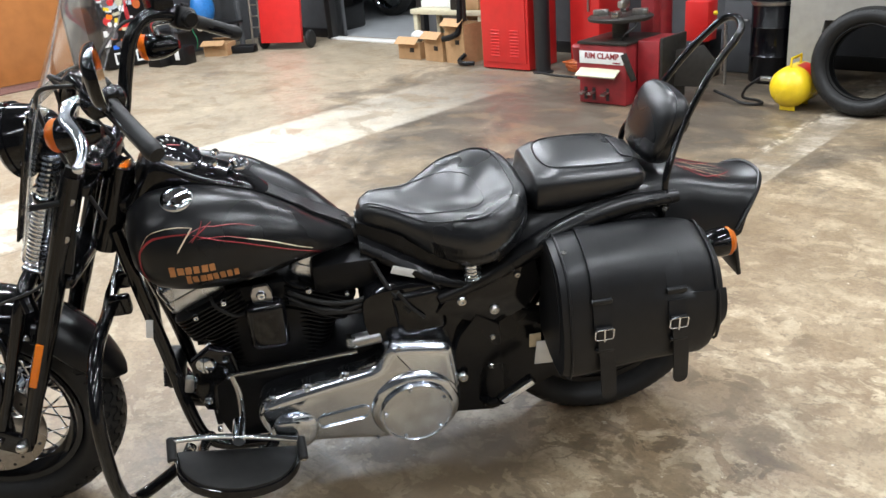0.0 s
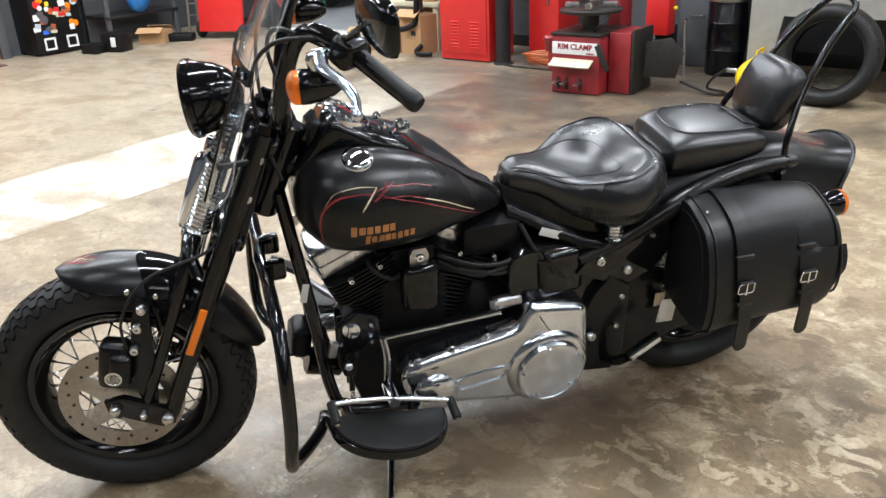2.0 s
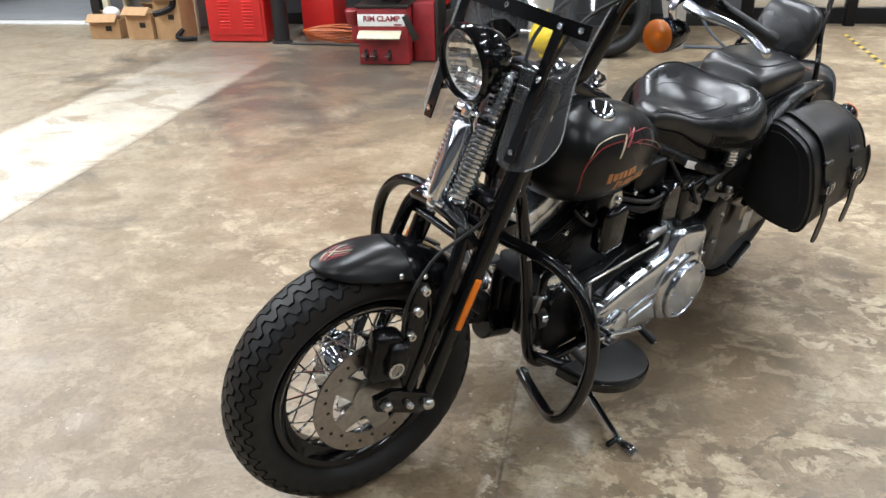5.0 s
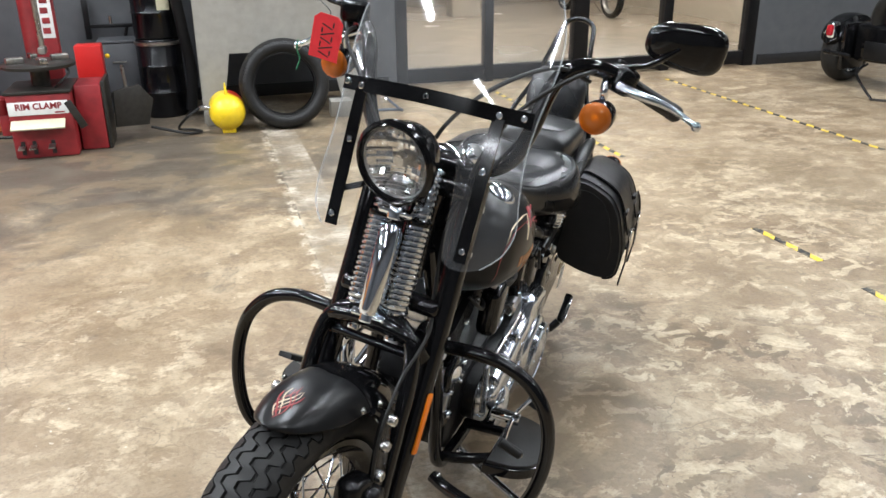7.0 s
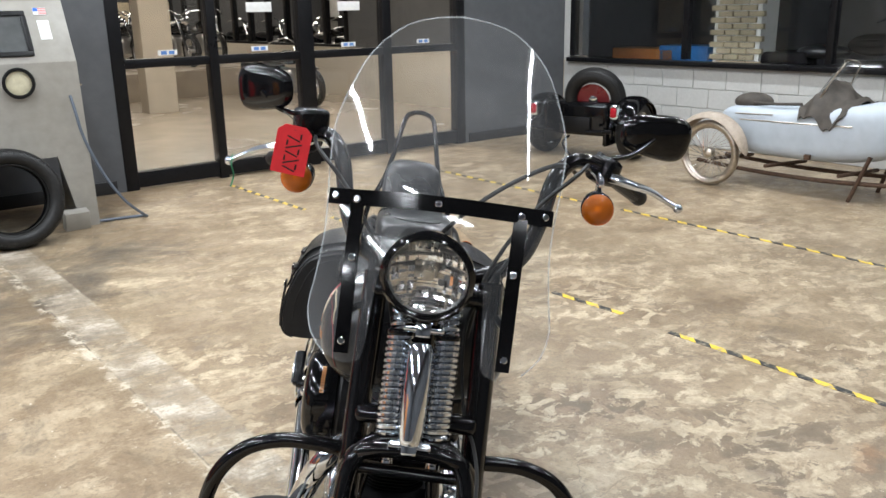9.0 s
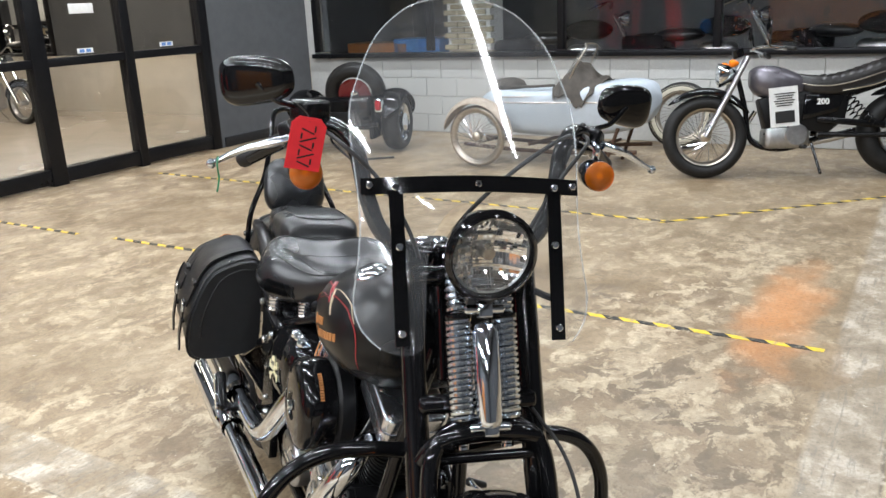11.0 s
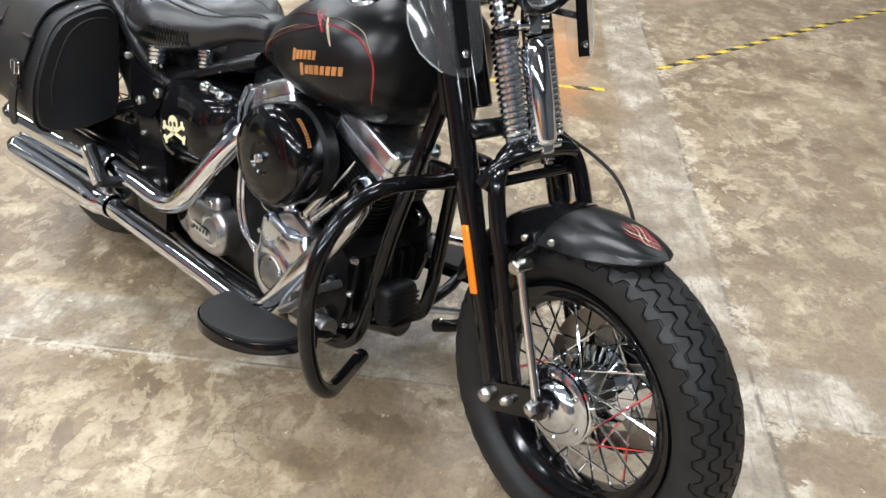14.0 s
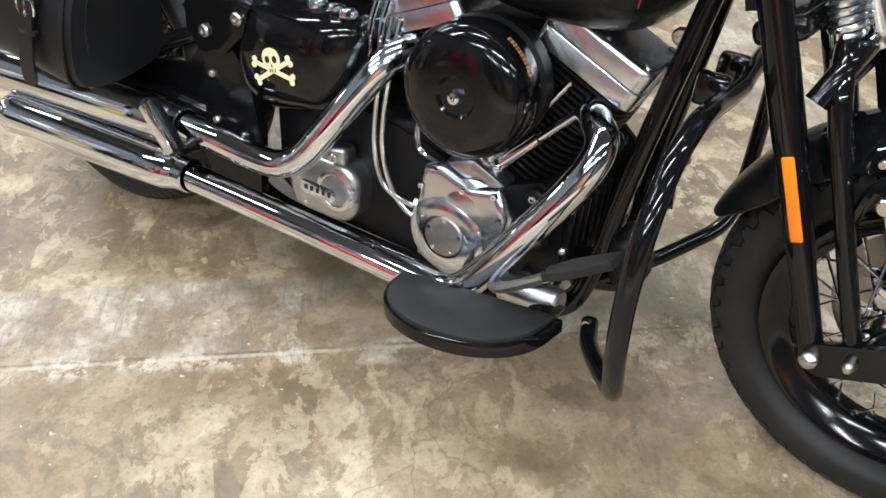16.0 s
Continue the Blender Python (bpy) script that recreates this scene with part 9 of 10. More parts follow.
# light retro motorcycle by the window, x towards its rear
p0, p1 = Vector((5.12, 0.40)), Vector((5.66, -0.95))
d = (p1 - p0).normalized()
VV = rm(p0.x, p0.y, 0, math.degrees(math.atan2(d.y, d.x))) @ pose(0, 0.04, 0, -8)
vv = thing("retro_motorcycle", "grey retro motorcycle with a ribbed brown seat and paper tag", "motorcycle", VV)
WB = (p1 - p0).length


def vp(name, bm, mat, label="", parent=None, **k):
    return part(name, bm, M[mat], parent or vv, label, **k)


plain_wheel(vv, V(0, 0, 0.325), 0.325, 0.072, 0.215, "old_chrome", spokes=32, name="front_wheel")
plain_wheel(vv, V(WB, 0, 0.325), 0.325, 0.105, 0.170, "cast", spokes=28, name="rear_wheel", hub_r=0.06)
for s in (-1, 1):
    vp("fork_leg", b_tube([(0.0, s * 0.085, 0.325), (0.10, s * 0.085, 0.53), (0.30, s * 0.085, 0.93)], [0.026, 0.022, 0.018], 12), "cast", "silver fork leg")
    vp("front_signal", b_lathe([(0.01, -0.05), (0.028, -0.02), (0.030, 0.0), (0.022, 0.016), (0.002, 0.02)], 18, along((0.16, s * 0.19, 0.88), (-1, 0, 0))), "orange_solid", "amber signal")
    vp("signal_stem", b_tube([(0.22, s * 0.07, 0.82), (0.18, s * 0.18, 0.88)], 0.008, 8), "chrome")
    vp("rear_signal", b_ball((1.52, s * 0.13, 0.68), 0.030), "chrome", "small round rear lamp")
    vp("swingarm", b_tube([(0.82, s * 0.10, 0.33), (WB, s * 0.115, 0.315)], 0.02, 8), "satin_black")
    vp("shock", coil((1.02, s * 0.13, 0.62), (1.22, s * 0.13, 0.40), 0.026, 0.006, 8), "satin_black")
    vp("mirror", b_lathe([(0.055, 0), (0.052, 0.014), (0.02, 0.024)], 20, along((0.40, s * 0.34, 1.13), (-1, 0, 0.1))), "gloss_black", "round black mirror")
    vp("mirror_stem", b_tube(spline([(0.42, s * 0.24, 0.99), (0.41, s * 0.30, 1.05), (0.41, s * 0.34, 1.12)], 4), 0.006, 6), "gloss_black")
    vp("grip", b_cyl((0.50, s * 0.31, 0.975), (0.56, s * 0.42, 0.955), 0.017, 12, 0.003), "rubber")
    vp("lever", b_tube([(0.45, s * 0.27, 0.97), (0.47, s * 0.36, 0.96), (0.50, s * 0.42, 0.95)], 0.006, 6), "chrome")
    vp("grab_rail", b_tube(spline([(0.98, s * 0.13, 0.66), (1.20, s * 0.15, 0.70), (1.38, s * 0.13, 0.78), (1.44, s * 0.08, 0.85)], 5), 0.012, 8), "chrome", "chromed grab rail")
bar_ = spline([(0.55, -0.40, 0.955), (0.46, -0.27, 0.985), (0.36, -0.12, 1.0), (0.34, 0, 0.985), (0.36, 0.12, 1.0), (0.46, 0.27, 0.985), (0.55, 0.40, 0.955)], 6)
vp("handlebar", b_tube(bar_, 0.012, 10), "chrome", "chromed handlebar")
vp("front_mudguard", guard_bm(V(0, 0, 0.325), 0.385, -48, 62, 0.075, 0.05, 24), "gloss_black", "gloss black front mudguard")
hl_ = along((0.10, 0, 0.80), (-1, 0, -0.05))
vp("headlamp", b_lathe([(0.02, -0.13), (0.07, -0.09), (0.09, -0.02), (0.094, 0.0), (0.09, 0.012)], 28, hl_), "chrome", "round chrome headlamp")
vp("headlamp_lens", b_lathe([(0.088, 0.006), (0.06, 0.022), (0.002, 0.028)], 28, hl_), "lens")
vp("instrument", b_cyl((0.24, -0.05, 0.93), (0.22, -0.05, 0.99), 0.045, 18, 0.005), "gloss_black")
vtank = [(0.33, 0.06, 0.83, 0.70), (0.37, 0.11, 0.86, 0.64), (0.48, 0.135, 0.865, 0.605), (0.60, 0.125, 0.835, 0.60), (0.71, 0.09, 0.785, 0.61), (0.75, 0.04, 0.76, 0.66)]
rings = []
for i in range(16):
    x = 0.33 + 0.42 * i / 15
    w, zt, zb = lerp_table(vtank, x)
    rings.append([V(x, w * abs(math.cos(a)) ** 0.8 * (1 if math.cos(a) > 0 else -1), (zt + zb) / 2 + (zt - zb) / 2 * abs(math.sin(a)) ** 0.8 * (1 if math.sin(a) > 0 else -1)) for a in [2 * math.pi * k / 24 for k in range(24)]])
b = bmesh.new()
loops(b, rings)
vp("fuel_tank", b, "silver", "dull silver fuel tank")
vseat = [(0.66, 0.06, 0.80, 0.66), (0.76, 0.11, 0.785, 0.62), (0.92, 0.135, 0.785, 0.61), (1.10, 0.14, 0.825, 0.645), (1.28, 0.135, 0.885, 0.70), (1.42, 0.11, 0.905, 0.745), (1.48, 0.05, 0.885, 0.785)]
rings = []
for i in range(44):
    x = 0.66 + 0.82 * i / 43
    w, zt, zb = lerp_table(vseat, x)
    zt += 0.008 * math.cos(2 * math.pi * x / 0.062) if 0.82 < x < 1.42 else 0
    rings.append([V(x, w * abs(math.cos(a)) ** 0.6 * (1 if math.cos(a) > 0 else -1), (zt + zb) / 2 + (zt - zb) / 2 * abs(math.sin(a)) ** 0.6 * (1 if math.sin(a) > 0 else -1)) for a in [2 * math.pi * (k + 0.5) / 24 for k in range(24)]])
b = bmesh.new()
loops(b, rings)
vp("seat", b, "brown_seat", "ribbed dark brown seat", sharp=60)
vp("seat_piping", b_tube([(0.70 + 0.76 * i / 20, -lerp_table(vseat, 0.70 + 0.76 * i / 20)[0] - 0.002, (lerp_table(vseat, 0.70 + 0.76 * i / 20)[1] + lerp_table(vseat, 0.70 + 0.76 * i / 20)[2]) / 2) for i in range(21)], 0.005, 6), "old_chrome")
vp("tail_section", b_box((0.20, 0.16, 0.10), pose(1.55, 0, 0.82, 0, 6), 0.03), "gloss_black")
vp("tail_lamp", b_box((0.09, 0.11, 0.075), pose(1.72, 0, 0.800), 0.012), "satin_black")
vp("tail_lens", b_box((0.035, 0.11, 0.08), pose(1.785, 0, 0.803), 0.010), "red_lens", "red tail lamp")
vp("rear_guard_flap", b_plate([(1.60, 0.77), (1.69, 0.75), (1.79, 0.56), (1.74, 0.54), (1.63, 0.64)], -0.06, 0.06, pose(0, 0, 0, 90), 0.004), "plastic_black")
vp("rear_mudguard", guard_bm(V(WB, 0, 0.325), 0.375, -38, 42, 0.11, 0.05, 20), "plastic_black")
vp("engine_case", b_box((0.34, 0.22, 0.17), pose(0.60, 0, 0.31), 0.05, 4), "cast", "cast aluminium engine case")
vp("cylinder", b_box((0.17, 0.17, 0.26), pose(0.50, 0, 0.50, 0, -14), 0.02), "engine_black")
vp("air_box", b_plate([(0.62, 0.38), (0.90, 0.34), (1.02, 0.44), (1.06, 0.66), (0.64, 0.66)], -0.10, 0.10, pose(0, 0, 0, 90), 0.02), "plastic_black", "black air box under the seat")
vp("rear_frame", b_plate([(1.02, 0.60), (1.40, 0.72), (1.42, 0.76), (1.02, 0.68)], -0.11, 0.11, pose(0, 0, 0, 90), 0.01), "satin_black")
vp("side_cover", b_plate([(0.70, 0.44), (0.95, 0.50), (1.00, 0.62), (0.72, 0.64)], -0.125, 0.125, pose(0, 0, 0, 90), 0.01), "gloss_black", "black side cover with white numerals")
words("200", 0.060, pose(0.845, -0.128, 0.578, 90, 0, 0), "white", vv)
words("200", 0.060, pose(0.845, 0.128, 0.578, 90, 0, 180), "white", vv)
vp("side_case", b_cyl((0.66, -0.12, 0.33), (0.66, -0.155, 0.33), 0.085, 28, 0.01), "cast")
vp("chain_guard", b_box((0.50, 0.025, 0.05), pose(1.05, -0.125, 0.42, 0, 6), 0.01), "satin_black")
vp("exhaust", b_tube(spline([(0.40, 0.10, 0.52), (0.34, 0.14, 0.36), (0.50, 0.15, 0.24), (0.90, 0.15, 0.28), (1.40, 0.16, 0.40)], 6), [0.02] * 13 + [0.035] * 12, 12), "chrome", "chromed exhaust")
vp("chassis_tube", b_tube(spline([(0.24, 0, 0.78), (0.30, 0, 0.55), (0.36, 0, 0.28), (0.60, 0, 0.22), (0.85, 0, 0.30)], 5), 0.02, 10), "satin_black")
vp("side_stand", b_tube([(0.78, -0.10, 0.26), (0.80, -0.30, 0.045)], 0.011, 8), "satin_black", "black side stand")
vp("foot_peg", b_cyl((0.70, -0.12, 0.24), (0.70, -0.24, 0.245), 0.016, 10), "rubber")
vtag = vp("paper_tag", b_plate([(-0.105, -0.15), (0.105, -0.15), (0.105, 0.15), (-0.105, 0.15)], 0, 0.002, pose(0.555, -0.165, 0.545, 90, 0, 0) @ pose(0, 0, 0, 0, 0, 5)), "white", "white paper sheet in a clear sleeve")
for k in range(6):
    vp("print_bar", b_box((0.15 - 0.02 * (k % 3), 0.008, 0.001), pose(0.555, -0.168, 0.545, 90) @ pose(0.0, 0.10 - 0.018 * k, 0.003, 0, 0, 5)), "dirty_grey", "", vtag)
vp("print_picture", b_box((0.14, 0.09, 0.001), pose(0.555, -0.168, 0.545, 90) @ pose(0.01, -0.075, 0.003, 0, 0, 5)), "ink", "", vtag)

# old sidecar on its frame, x towards its nose
SC = rm(5.17, 2.40, 0, -90)
sc_ = thing("sidecar", "pale blue primed vintage sidecar with a brown canvas cover", "sidecar", SC)


def sp_(name, bm, mat, label="", **k):
    return part(name, bm, M[mat], sc_, label, **k)


body = [(-0.10, 0.12, 0.60, 0.44), (-0.02, 0.20, 0.645, 0.33), (0.15, 0.25, 0.66, 0.28), (0.45, 0.27, 0.66, 0.26), (0.75, 0.28, 0.69, 0.26), (1.05, 0.27, 0.725, 0.28), (1.28, 0.25, 0.745, 0.32), (1.42, 0.20, 0.73, 0.38), (1.50, 0.13, 0.69, 0.46), (1.535, 0.03, 0.62, 0.54)]
rings = []
for i in range(30):
    x = -0.10 + 1.635 * i / 29
    w, zt, zb = lerp_table(body, x)
    rings.append([V(x, 0.30 + w * abs(math.cos(a)) ** 0.42 * (1 if math.cos(a) > 0 else -1), (zt + zb) / 2 + (zt - zb) / 2 * abs(math.sin(a)) ** 0.55 * (1 if math.sin(a) > 0 else -1)) for a in [2 * math.pi * k / 28 for k in range(28)]])
b = bmesh.new()
loops(b, rings)
sp_("body", b, "pale_blue", "boat-shaped pale blue body")
plain_wheel(sc_, V(0.0, -0.13, 0.275), 0.275, 0.035, 0.225, "old_chrome", spokes=36, name="side_wheel", tyre_mat="old_chrome")
sp_("wheel_mudguard", guard_bm(V(0, -0.13, 0.275), 0.345, -82, 88, 0.085, 0.045, 30), "tan_fender", "worn tan mudguard")
sp_("side_moulding", b_tube([(0.15, 0.05, 0.555), (0.60, 0.022, 0.565), (1.10, 0.028, 0.575)], 0.006, 6), "old_chrome")
sp_("side_moulding", b_tube([(0.10, 0.06, 0.60), (0.45, 0.035, 0.615)], 0.006, 6), "old_chrome")
def cover_pt(i, q, lift):
    t = i / 13
    x = 0.60 + 0.50 * t
    w, zt, zb = lerp_table(body, min(x, 1.2))
    peak = 0.17 * math.exp(-((t - 0.45) / 0.26) ** 2) * (1 - 0.55 * q * q)
    fold = 0.014 * math.sin(6.5 * q + 1.7 * i) + 0.010 * math.sin(2.3 * i)
    # hangs lowest at its front corner
    hang = abs(q) ** 3 * (0.10 + 0.16 * max(0, 1 - abs(t - 0.62) / 0.4))
    return V(x + 0.16 * q * q * (0.5 - t) + 0.02 * fold * 10 * t, 0.30 + (w + 0.02 + lift) * q, zt + 0.015 + lift + peak + fold - hang)


cv = bmesh.new()
loops(cv, [[cover_pt(i, -1 + 2 * k / 20, 0.0) for k in range(21)] + [cover_pt(i, 1 - 2 * k / 20, 0.006) for k in range(21)] for i in range(14)])
sp_("canvas_cover", cv, "canvas", "draped brown canvas cover", sharp=60)
sp_("cockpit_rim", b_tube([(0.20, 0.17, 0.685), (0.42, 0.14, 0.69), (0.64, 0.13, 0.705)], 0.012, 8), "canvas", "dark cockpit edge")
sp_("seat_hump", b_ball((0.12, 0.30, 0.68), 0.15, None, (1.1, 1.0, 0.5)), "canvas")
wsb = bmesh.new()
rings = []
for i in range(9):
    t = i / 8
    z = 0.74 + 0.30 * t
    rings.append([V(0.66 + 0.20 * t + 0.12 * q * q, 0.30 + (0.20 - 0.06 * t * t) * q, z) for q in [-1 + 2 * k / 10 for k in range(11)]] + [V(0.664 + 0.20 * t + 0.12 * q * q, 0.30 + (0.20 - 0.06 * t * t) * q, z) for q in [1 - 2 * k / 10 for k in range(11)]])
loops(wsb, rings)
sp_("windscreen", wsb, "shield", "clear curved windscreen")
sp_("windscreen_rim", b_tube(spline([(0.66 + 0.12, 0.10, 0.74), (0.76 + 0.10, 0.118, 0.90), (0.86 + 0.06, 0.17, 1.02), (0.865, 0.30, 1.045), (0.86 + 0.06, 0.43, 1.02), (0.86, 0.482, 0.90), (0.78, 0.50, 0.74)], 5), 0.007, 8), "old_chrome")
for y in (0.08, 0.52):
    sp_("frame_rail", b_tube(spline([(-0.25, y, 0.16), (0.3, y, 0.13), (0.9, y, 0.13), (1.40, y, 0.16)], 5), 0.018, 8), "rust", "rusty frame tube")
for x in (0.0, 0.5, 1.1):
    sp_("frame_cross", b_tube([(x, -0.10, 0.22), (x, 0.55, 0.18)], 0.016, 8), "rust")
for x in (1.12,):
    sp_("support_stand", b_tube([(x + 0.12, 0.08, 0.36), (x, 0.05, 0.0)], 0.016, 8), "rust", "rusty support leg")
    sp_("support_stand", b_tube([(x + 0.12, 0.52, 0.36), (x, 0.55, 0.0)], 0.016, 8), "rust")
sp_("lug", b_box((0.05, 0.03, 0.04), pose(0.78, 0.02, 0.31), 0.006), "rust")
# white-walled wheel leaning by the wall
ww = thing("spare_wheel", "old spoked wheel with a cream-walled tyre leaning on the wall", "wheel", rm(6.42, 0.95, 0.31, 92) @ pose(0, 0, 0, 10))
plain_wheel(ww, V(0, 0, 0), 0.315, 0.055, 0.215, "old_chrome", spokes=32)
for s in (-1, 1):
    part("sidewall_band", b_lathe([(0.232, 0.050 * s), (0.262, 0.0565 * s), (0.285, 0.050 * s)], 48, pose(0, 0, 0, -90), None, False), M["whitewall"], ww, "cream sidewall")
part("axle_bar", b_cyl((0.30, 0.0, 0.20), (1.1, 0.05, 0.20), 0.014, 10), M["old_chrome"], ww, "bright bar")

# black trike rear end with a spare tyre, facing into the room
tr = thing("trike", "black trike rear end with chrome wheels and a spare tyre", "trike", rm(5.40, 4.10, 0, 15))
for s in (-1, 1):
    plain_wheel(tr, V(0.06, s * 0.50, 0.285), 0.285, 0.095, 0.175, "chrome", name="rear_wheel", hub_r=0.09)
    part("mudguard", guard_bm(V(0.06, s * 0.49, 0.285), 0.345, -75, 88, 0.145, 0.06, 26), M["gloss_black"], tr, "gloss black mudguard")
    part("tail_housing", b_box((0.10, 0.09, 0.15), pose(-0.27, s * 0.44, 0.50), 0.03), M["chrome"], tr)
    part("tail_lens", b_box((0.05, 0.06, 0.10), pose(-0.315, s * 0.44, 0.50), 0.02), M["red_lens"], tr, "red tail lamp")
    part("inner_panel", b_box((0.34, 0.05, 0.42), pose(-0.10, s * 0.33, 0.36), 0.03), M["gloss_black"], tr)
    part("bumper_tube", b_cyl((-0.36, s * 0.18, 0.30), (-0.36, s * 0.44, 0.32), 0.02, 10), M["satin_black"], tr)
part("body_box", b_box((0.42, 0.60, 0.34), pose(0.05, 0, 0.40), 0.05, 3), M["gloss_black"], tr, "gloss black body box")
part("axle", b_cyl((0.06, -0.48, 0.285), (0.06, 0.48, 0.285), 0.035, 12), M["satin_black"], tr)
part("hitch", b_tube(spline([(-0.28, 0.05, 0.24), (-0.50, 0.0, 0.18), (-0.62, -0.25, 0.012)], 5), 0.012, 8), M["satin_black"], tr)
part("floor_bar", b_tube([(-0.62, -0.25, 0.014), (-0.45, -0.62, 0.014)], 0.010, 8), M["dirty_grey"], tr)
part("plate_panel", b_box((0.02, 0.30, 0.16), pose(-0.18, 0.02, 0.34), 0.005), M["plastic_black"], tr)
tw = part("spare_tyre", tyre_bm(V(0, 0, 0), 0.315, 0.095, 0.165, *TREAD_R), M["rubber"], tr, "spare tyre on a red wheel", m=pose(-0.02, -0.10, 0.60, 0, -16, 0) @ pose(0, 0, 0, 0, 0, 8) @ pose(0, 0, 0, 0, 0, 90))
part("red_wheel", b_lathe([(0.165, -0.05), (0.170, -0.06), (0.150, -0.03), (0.10, -0.02), (0.05, -0.035), (0.03, -0.055), (0.001, -0.058)], 36, pose(-0.02, -0.10, 0.60, 0, -16, 0) @ pose(0, 0, 0, 0, 0, 8) @ pose(0, 0, 0, 0, 90)), M["red_rim"], tw, "red wheel centre")
part("hub_cap", b_lathe([(0.05, -0.04), (0.045, -0.065), (0.02, -0.08), (0.001, -0.082)], 24, pose(-0.02, -0.10, 0.60, 0, -16, 0) @ pose(0, 0, 0, 0, 0, 8) @ pose(0, 0, 0, 0, 90)), M["chrome"], tw)


# showroom motorcycles beyond the glass
def show_bike(m, mat, label):
    o = thing("showroom_motorcycle", label, "motorcycle", m, group="showroom motorcycles")
    for x in (0, 1.55):
        plain_wheel(o, V(x, 0, 0.31), 0.31, 0.06, 0.22, "cast", spokes=12, name="wheel")
    for s in (-1, 1):
        part("fork_leg", b_tube([(0, s * 0.09, 0.31), (0.36, s * 0.09, 0.95)], 0.024, 10), M["chrome"], o)
        part("silencer", b_cyl((0.7, s * 0.16, 0.26), (1.75, s * 0.18, 0.32), 0.045, 14), M["chrome"], o)
        part("saddlebag", b_box((0.50, 0.16, 0.26), pose(1.55, s * 0.24, 0.58), 0.06, 3), M[mat], o)
    part("handlebar", b_tube(spline([(0.62, -0.40, 1.02), (0.42, -0.2, 1.10), (0.40, 0, 1.0), (0.42, 0.2, 1.10), (0.62, 0.40, 1.02)], 5), 0.014, 8), M["chrome"], o)
    part("headlamp", b_lathe([(0.03, -0.14), (0.09, -0.05), (0.095, 0), (0.06, 0.02), (0.001, 0.025)], 20, along((0.18, 0, 0.90), (-1, 0, 0))), M["chrome"], o)
    part("fuel_tank", b_ball((0.66, 0, 0.78), 0.20, None, (1.45, 0.85, 0.62), 20, 12), M[mat], o)
    part("seat", b_ball((1.18, 0, 0.70), 0.2, None, (1.5, 0.8, 0.4), 18, 10), M["leather"], o)
    part("engine", b_box((0.42, 0.26, 0.42), pose(0.72, 0, 0.40), 0.08, 3), M["cast"], o)
    part("front_mudguard", guard_bm(V(0, 0, 0.31), 0.35, -30, 80, 0.08, 0.05, 16), M[mat], o)
    part("rear_mudguard", guard_bm(V(1.55, 0, 0.31), 0.37, -50, 75, 0.11, 0.05, 16), M[mat], o)
    part("side_stand", b_tube([(0.80, -0.10, 0.22), (0.82, -0.28, 0.012)], 0.012, 8), M["chrome"], o)
    return o


b1 = show_bike(rm(5.80, 10.3, 0.006, 93), "gloss_black", "black cruiser parked on the showroom floor")
for u, n, a, z in ((-0.9, 14.0, 70, 0.006), (0.1, 15.4, 75, 0.006), (1.0, 16.6, 80, 0.006), (2.4, 14.4, 95, 0.5), (3.2, 15.0, 85, 0.5), (4.0, 14.5, 95, 0.5), (4.8, 15.2, 100, 0.5), (5.6, 14.6, 95, 0.5), (6.4, 15.1, 90, 0.5), (2.8, 17.0, 80, 0.5), (3.9, 17.2, 95, 0.5), (5.1, 17.0, 90, 0.5), (6.2, 17.3, 95, 0.5)):
    copy_thing(b1, rm(u, n, z, a))

for u, n, a in ((8.9, 12.1, 5), (9.0, 13.6, 12), (8.9, 15.2, -6), (9.1, 16.9, 8), (8.9, 18.5, 0)):
    copy_thing(b1, rm(u, n, 0.30, a + 90))
    solo("display_plinth", b_box((1.1, 2.1, 0.288), bev=0.01), M["base_black"], "low black display plinth in the sales room", "plinth", rm(u, n + 0.75, 0.15))

# white lettering on the door glass, read from the other side
for u in (2.62, 3.61):
    sg = thing("door_lettering", "white lettered strips stuck on the glass door", "sign", rm(u, DOOR_N + 0.045, 0))
    for w_, z_ in ((0.62, 1.672), (0.26, 1.540)):
        flat("board", w_, 0.088, pose(0, 0, z_), "white", sg, "white strip with faint marks")
        for k in range(int(w_ / 0.075)):
            flat("mark", 0.018 + 0.010 * (k % 3), 0.030 + 0.012 * (k % 2), pose(-w_ / 2 + 0.05 + 0.075 * k, 0.0045, z_ + 0.006 * (k % 3 - 1)), "dirty_grey", sg)

# showroom column
solo("column", b_box((0.48, 0.36, 3.55), bev=0.01), M["show_wall"], "tan showroom column beyond the doors", "column", rm(3.74, 11.6, 1.78), kind="structure")

# dark car in the garage
car_ = thing("parked_car", "dark parked car with bright alloy wheels in the garage", "car", rm(-7.42, 7.35, 0, 8))
part("body", b_box((4.0, 1.7, 0.55), pose(-1.4, 0.95, 0.66), 0.12, 3), M["gloss_black"], car_)
part("cabin", b_box((2.2, 1.5, 0.55), pose(-1.6, 0.9, 1.15), 0.20, 3), M["glass_dark"], car_)
for x in (-2.7, -0.05):
    plain_wheel(car_, V(x, 0.12, 0.36), 0.36, 0.11, 0.235, "chrome", name="wheel", spokes=16, hub_r=0.07)
rk_ = thing("garage_box", "black moulded equipment case at the opening's edge", "case", rm(-7.30, 6.25, 0, 10))
part("case", b_box((0.60, 0.5, 0.50), pose(0, 0, 0.25), 0.05, 3), M["gloss_black"], rk_)
part("trim", b_box((0.5, 0.012, 0.03), pose(0.05, -0.252, 0.40), 0.003), M["chrome"], rk_)
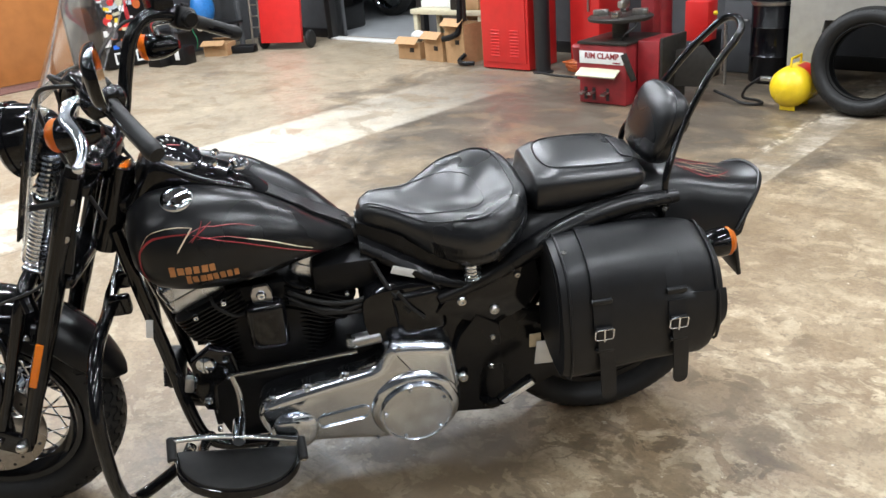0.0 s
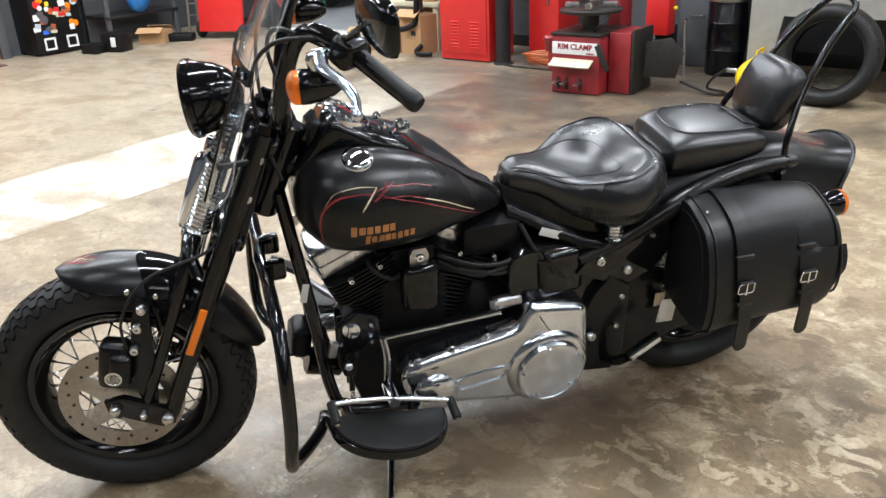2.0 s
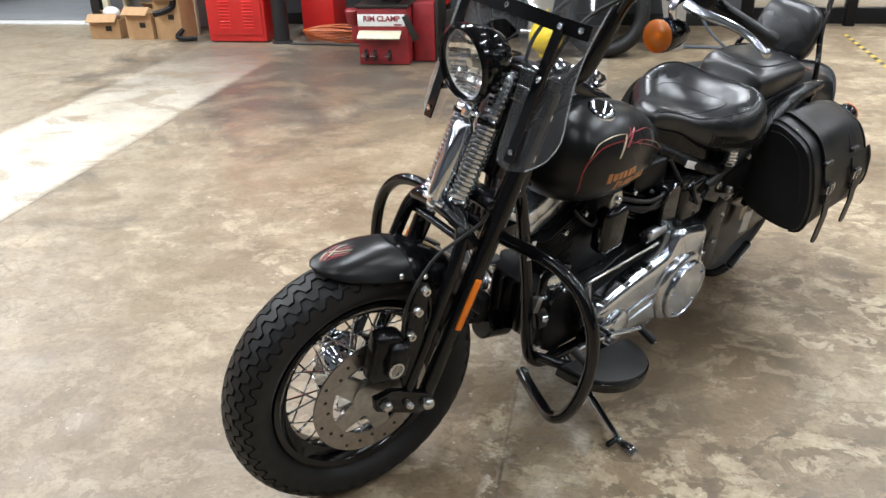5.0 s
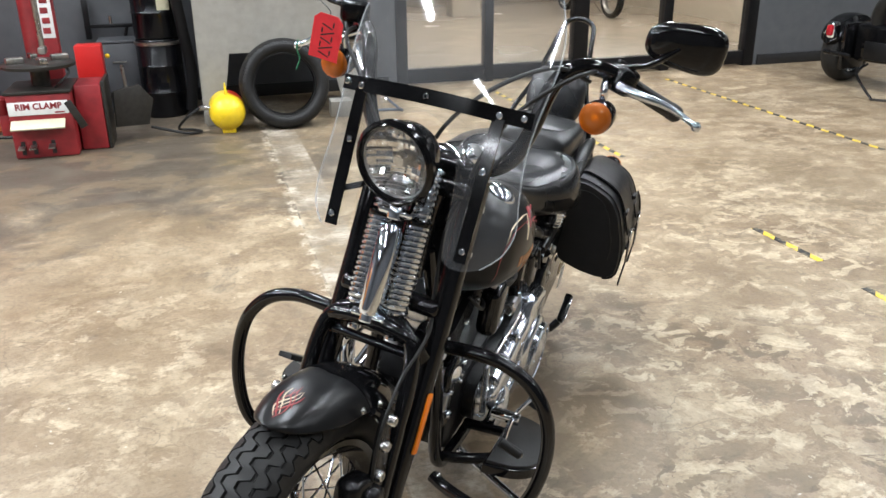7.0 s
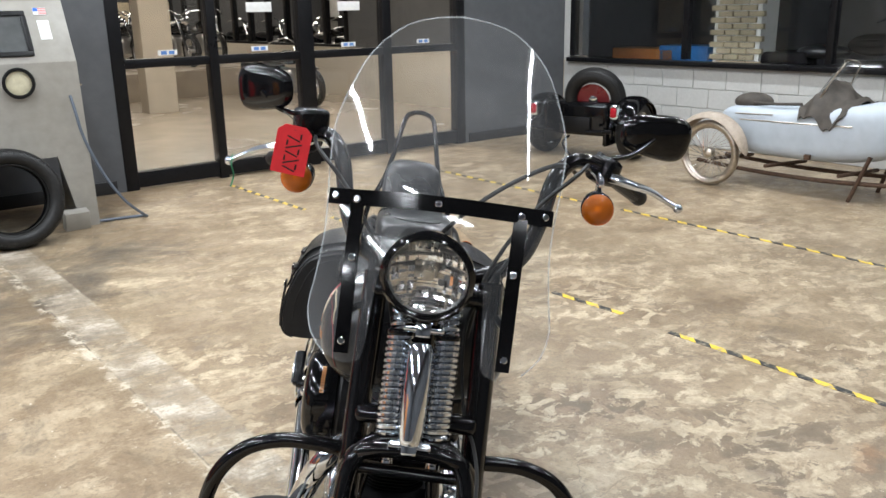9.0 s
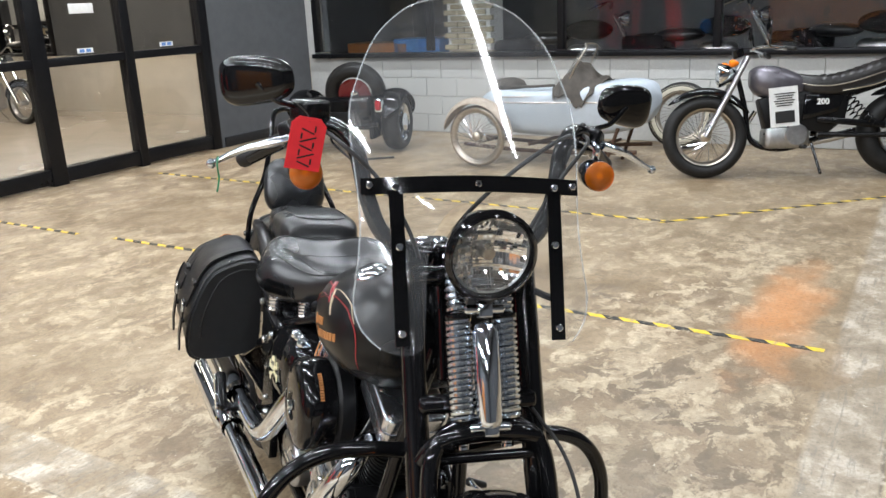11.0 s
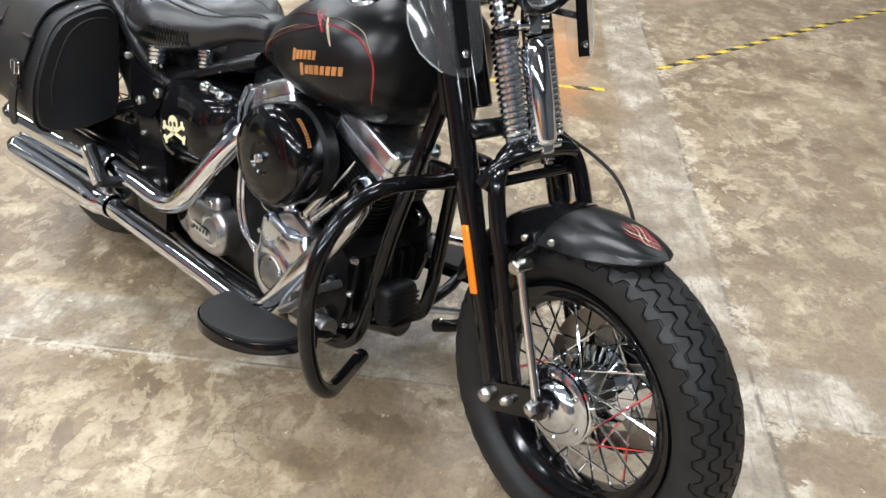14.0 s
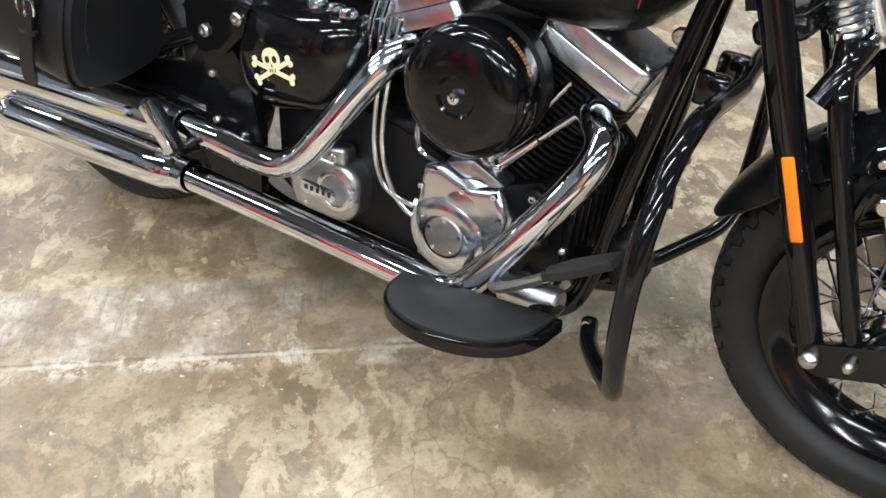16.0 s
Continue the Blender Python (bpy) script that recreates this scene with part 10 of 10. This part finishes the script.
part("trim", b_box((0.6, 0.012, 0.02), pose(0.05, -0.252, 0.18), 0.003), M["chrome"], rk_)
for u in (G0 - 0.05, G1 + 0.05):
    solo("door_jamb", b_box((0.10, 0.20, 3.0), bev=0.004), M["base_black"], "black steel jamb of the garage opening", "jamb", rm(u, DOOR_N + 0.02, 1.5), kind="structure")

# beyond the windows: brick pier, shelves and dark machines
pier = thing("wall_pier", "tan brick pier beyond the window", "pier", rm(8.3, 4.15, 0), kind="structure")
part("core", b_box((0.36, 0.62, 2.6), pose(0, 0, 1.3)), M["mortar"], pier)
bme = mesh_of("brick", b_box((0.05, 0.195, 0.062), None, 0.004, 1), M["brick_tan"])
for r_ in range(16):
    for c in range(3):
        part("brick", bme, None, pier, at=pose(-0.182, -0.205 + 0.205 * c + (0.05 if r_ % 2 else -0.05), 0.80 + 0.072 * r_))
for n_, w, h, mt, lb in ((6.2, 1.1, 0.9, "wood", "varnished wooden counter beyond the window"), (5.5, 0.8, 0.95, "blue", "blue covered bench beyond the window")):
    solo("counter", b_box((0.5, w, h), bev=0.02), M[mt], lb, "counter", rm(9.2, n_, h / 2))
for n_ in (2.0, 0.4, -1.2, -2.6):
    copy_thing(b1, rm(8.6, n_, 0.25, 85 + 10 * n_))
for n_ in (2.0, 0.4, -1.2, -2.6):
    solo("display_plinth", b_box((1.1, 2.1, 0.24), bev=0.01), M["base_black"], "low black display plinth beyond the window", "plinth", rm(8.55, n_ - 0.75, 0.12))

# painted blocks of the window wall
blk = mesh_of("block", b_box((0.012, 0.394, 0.199), None, 0.0035, 1), M["block"])
core = bpy.data.objects["wall_east_core"]
inv = core.matrix_basis.inverted()
for r_ in range(4):
    for c in range(21):
        n_ = 5.36 - 0.40 * c - (0.2 if r_ % 2 else 0)
        part("block", blk, None, core, at=inv @ rm(WIN_U + 0.005, n_, 0.103 + 0.205 * r_))
for i, (u, n) in enumerate(LAMPS):
    fx = thing("ceiling_light", "long white tube light hung from the ceiling", "light", rm(u, n, CEIL - 0.30), group="ceiling lights")
    part("housing", b_box((0.26, 1.30, 0.05), pose(0, 0, 0), 0.01), M["white"], fx)
    for s in (-0.5, 0.5):
        part("hanger", b_cyl((0, s, 0.025), (0, s, 0.30), 0.004, 6), M["steel"], fx)
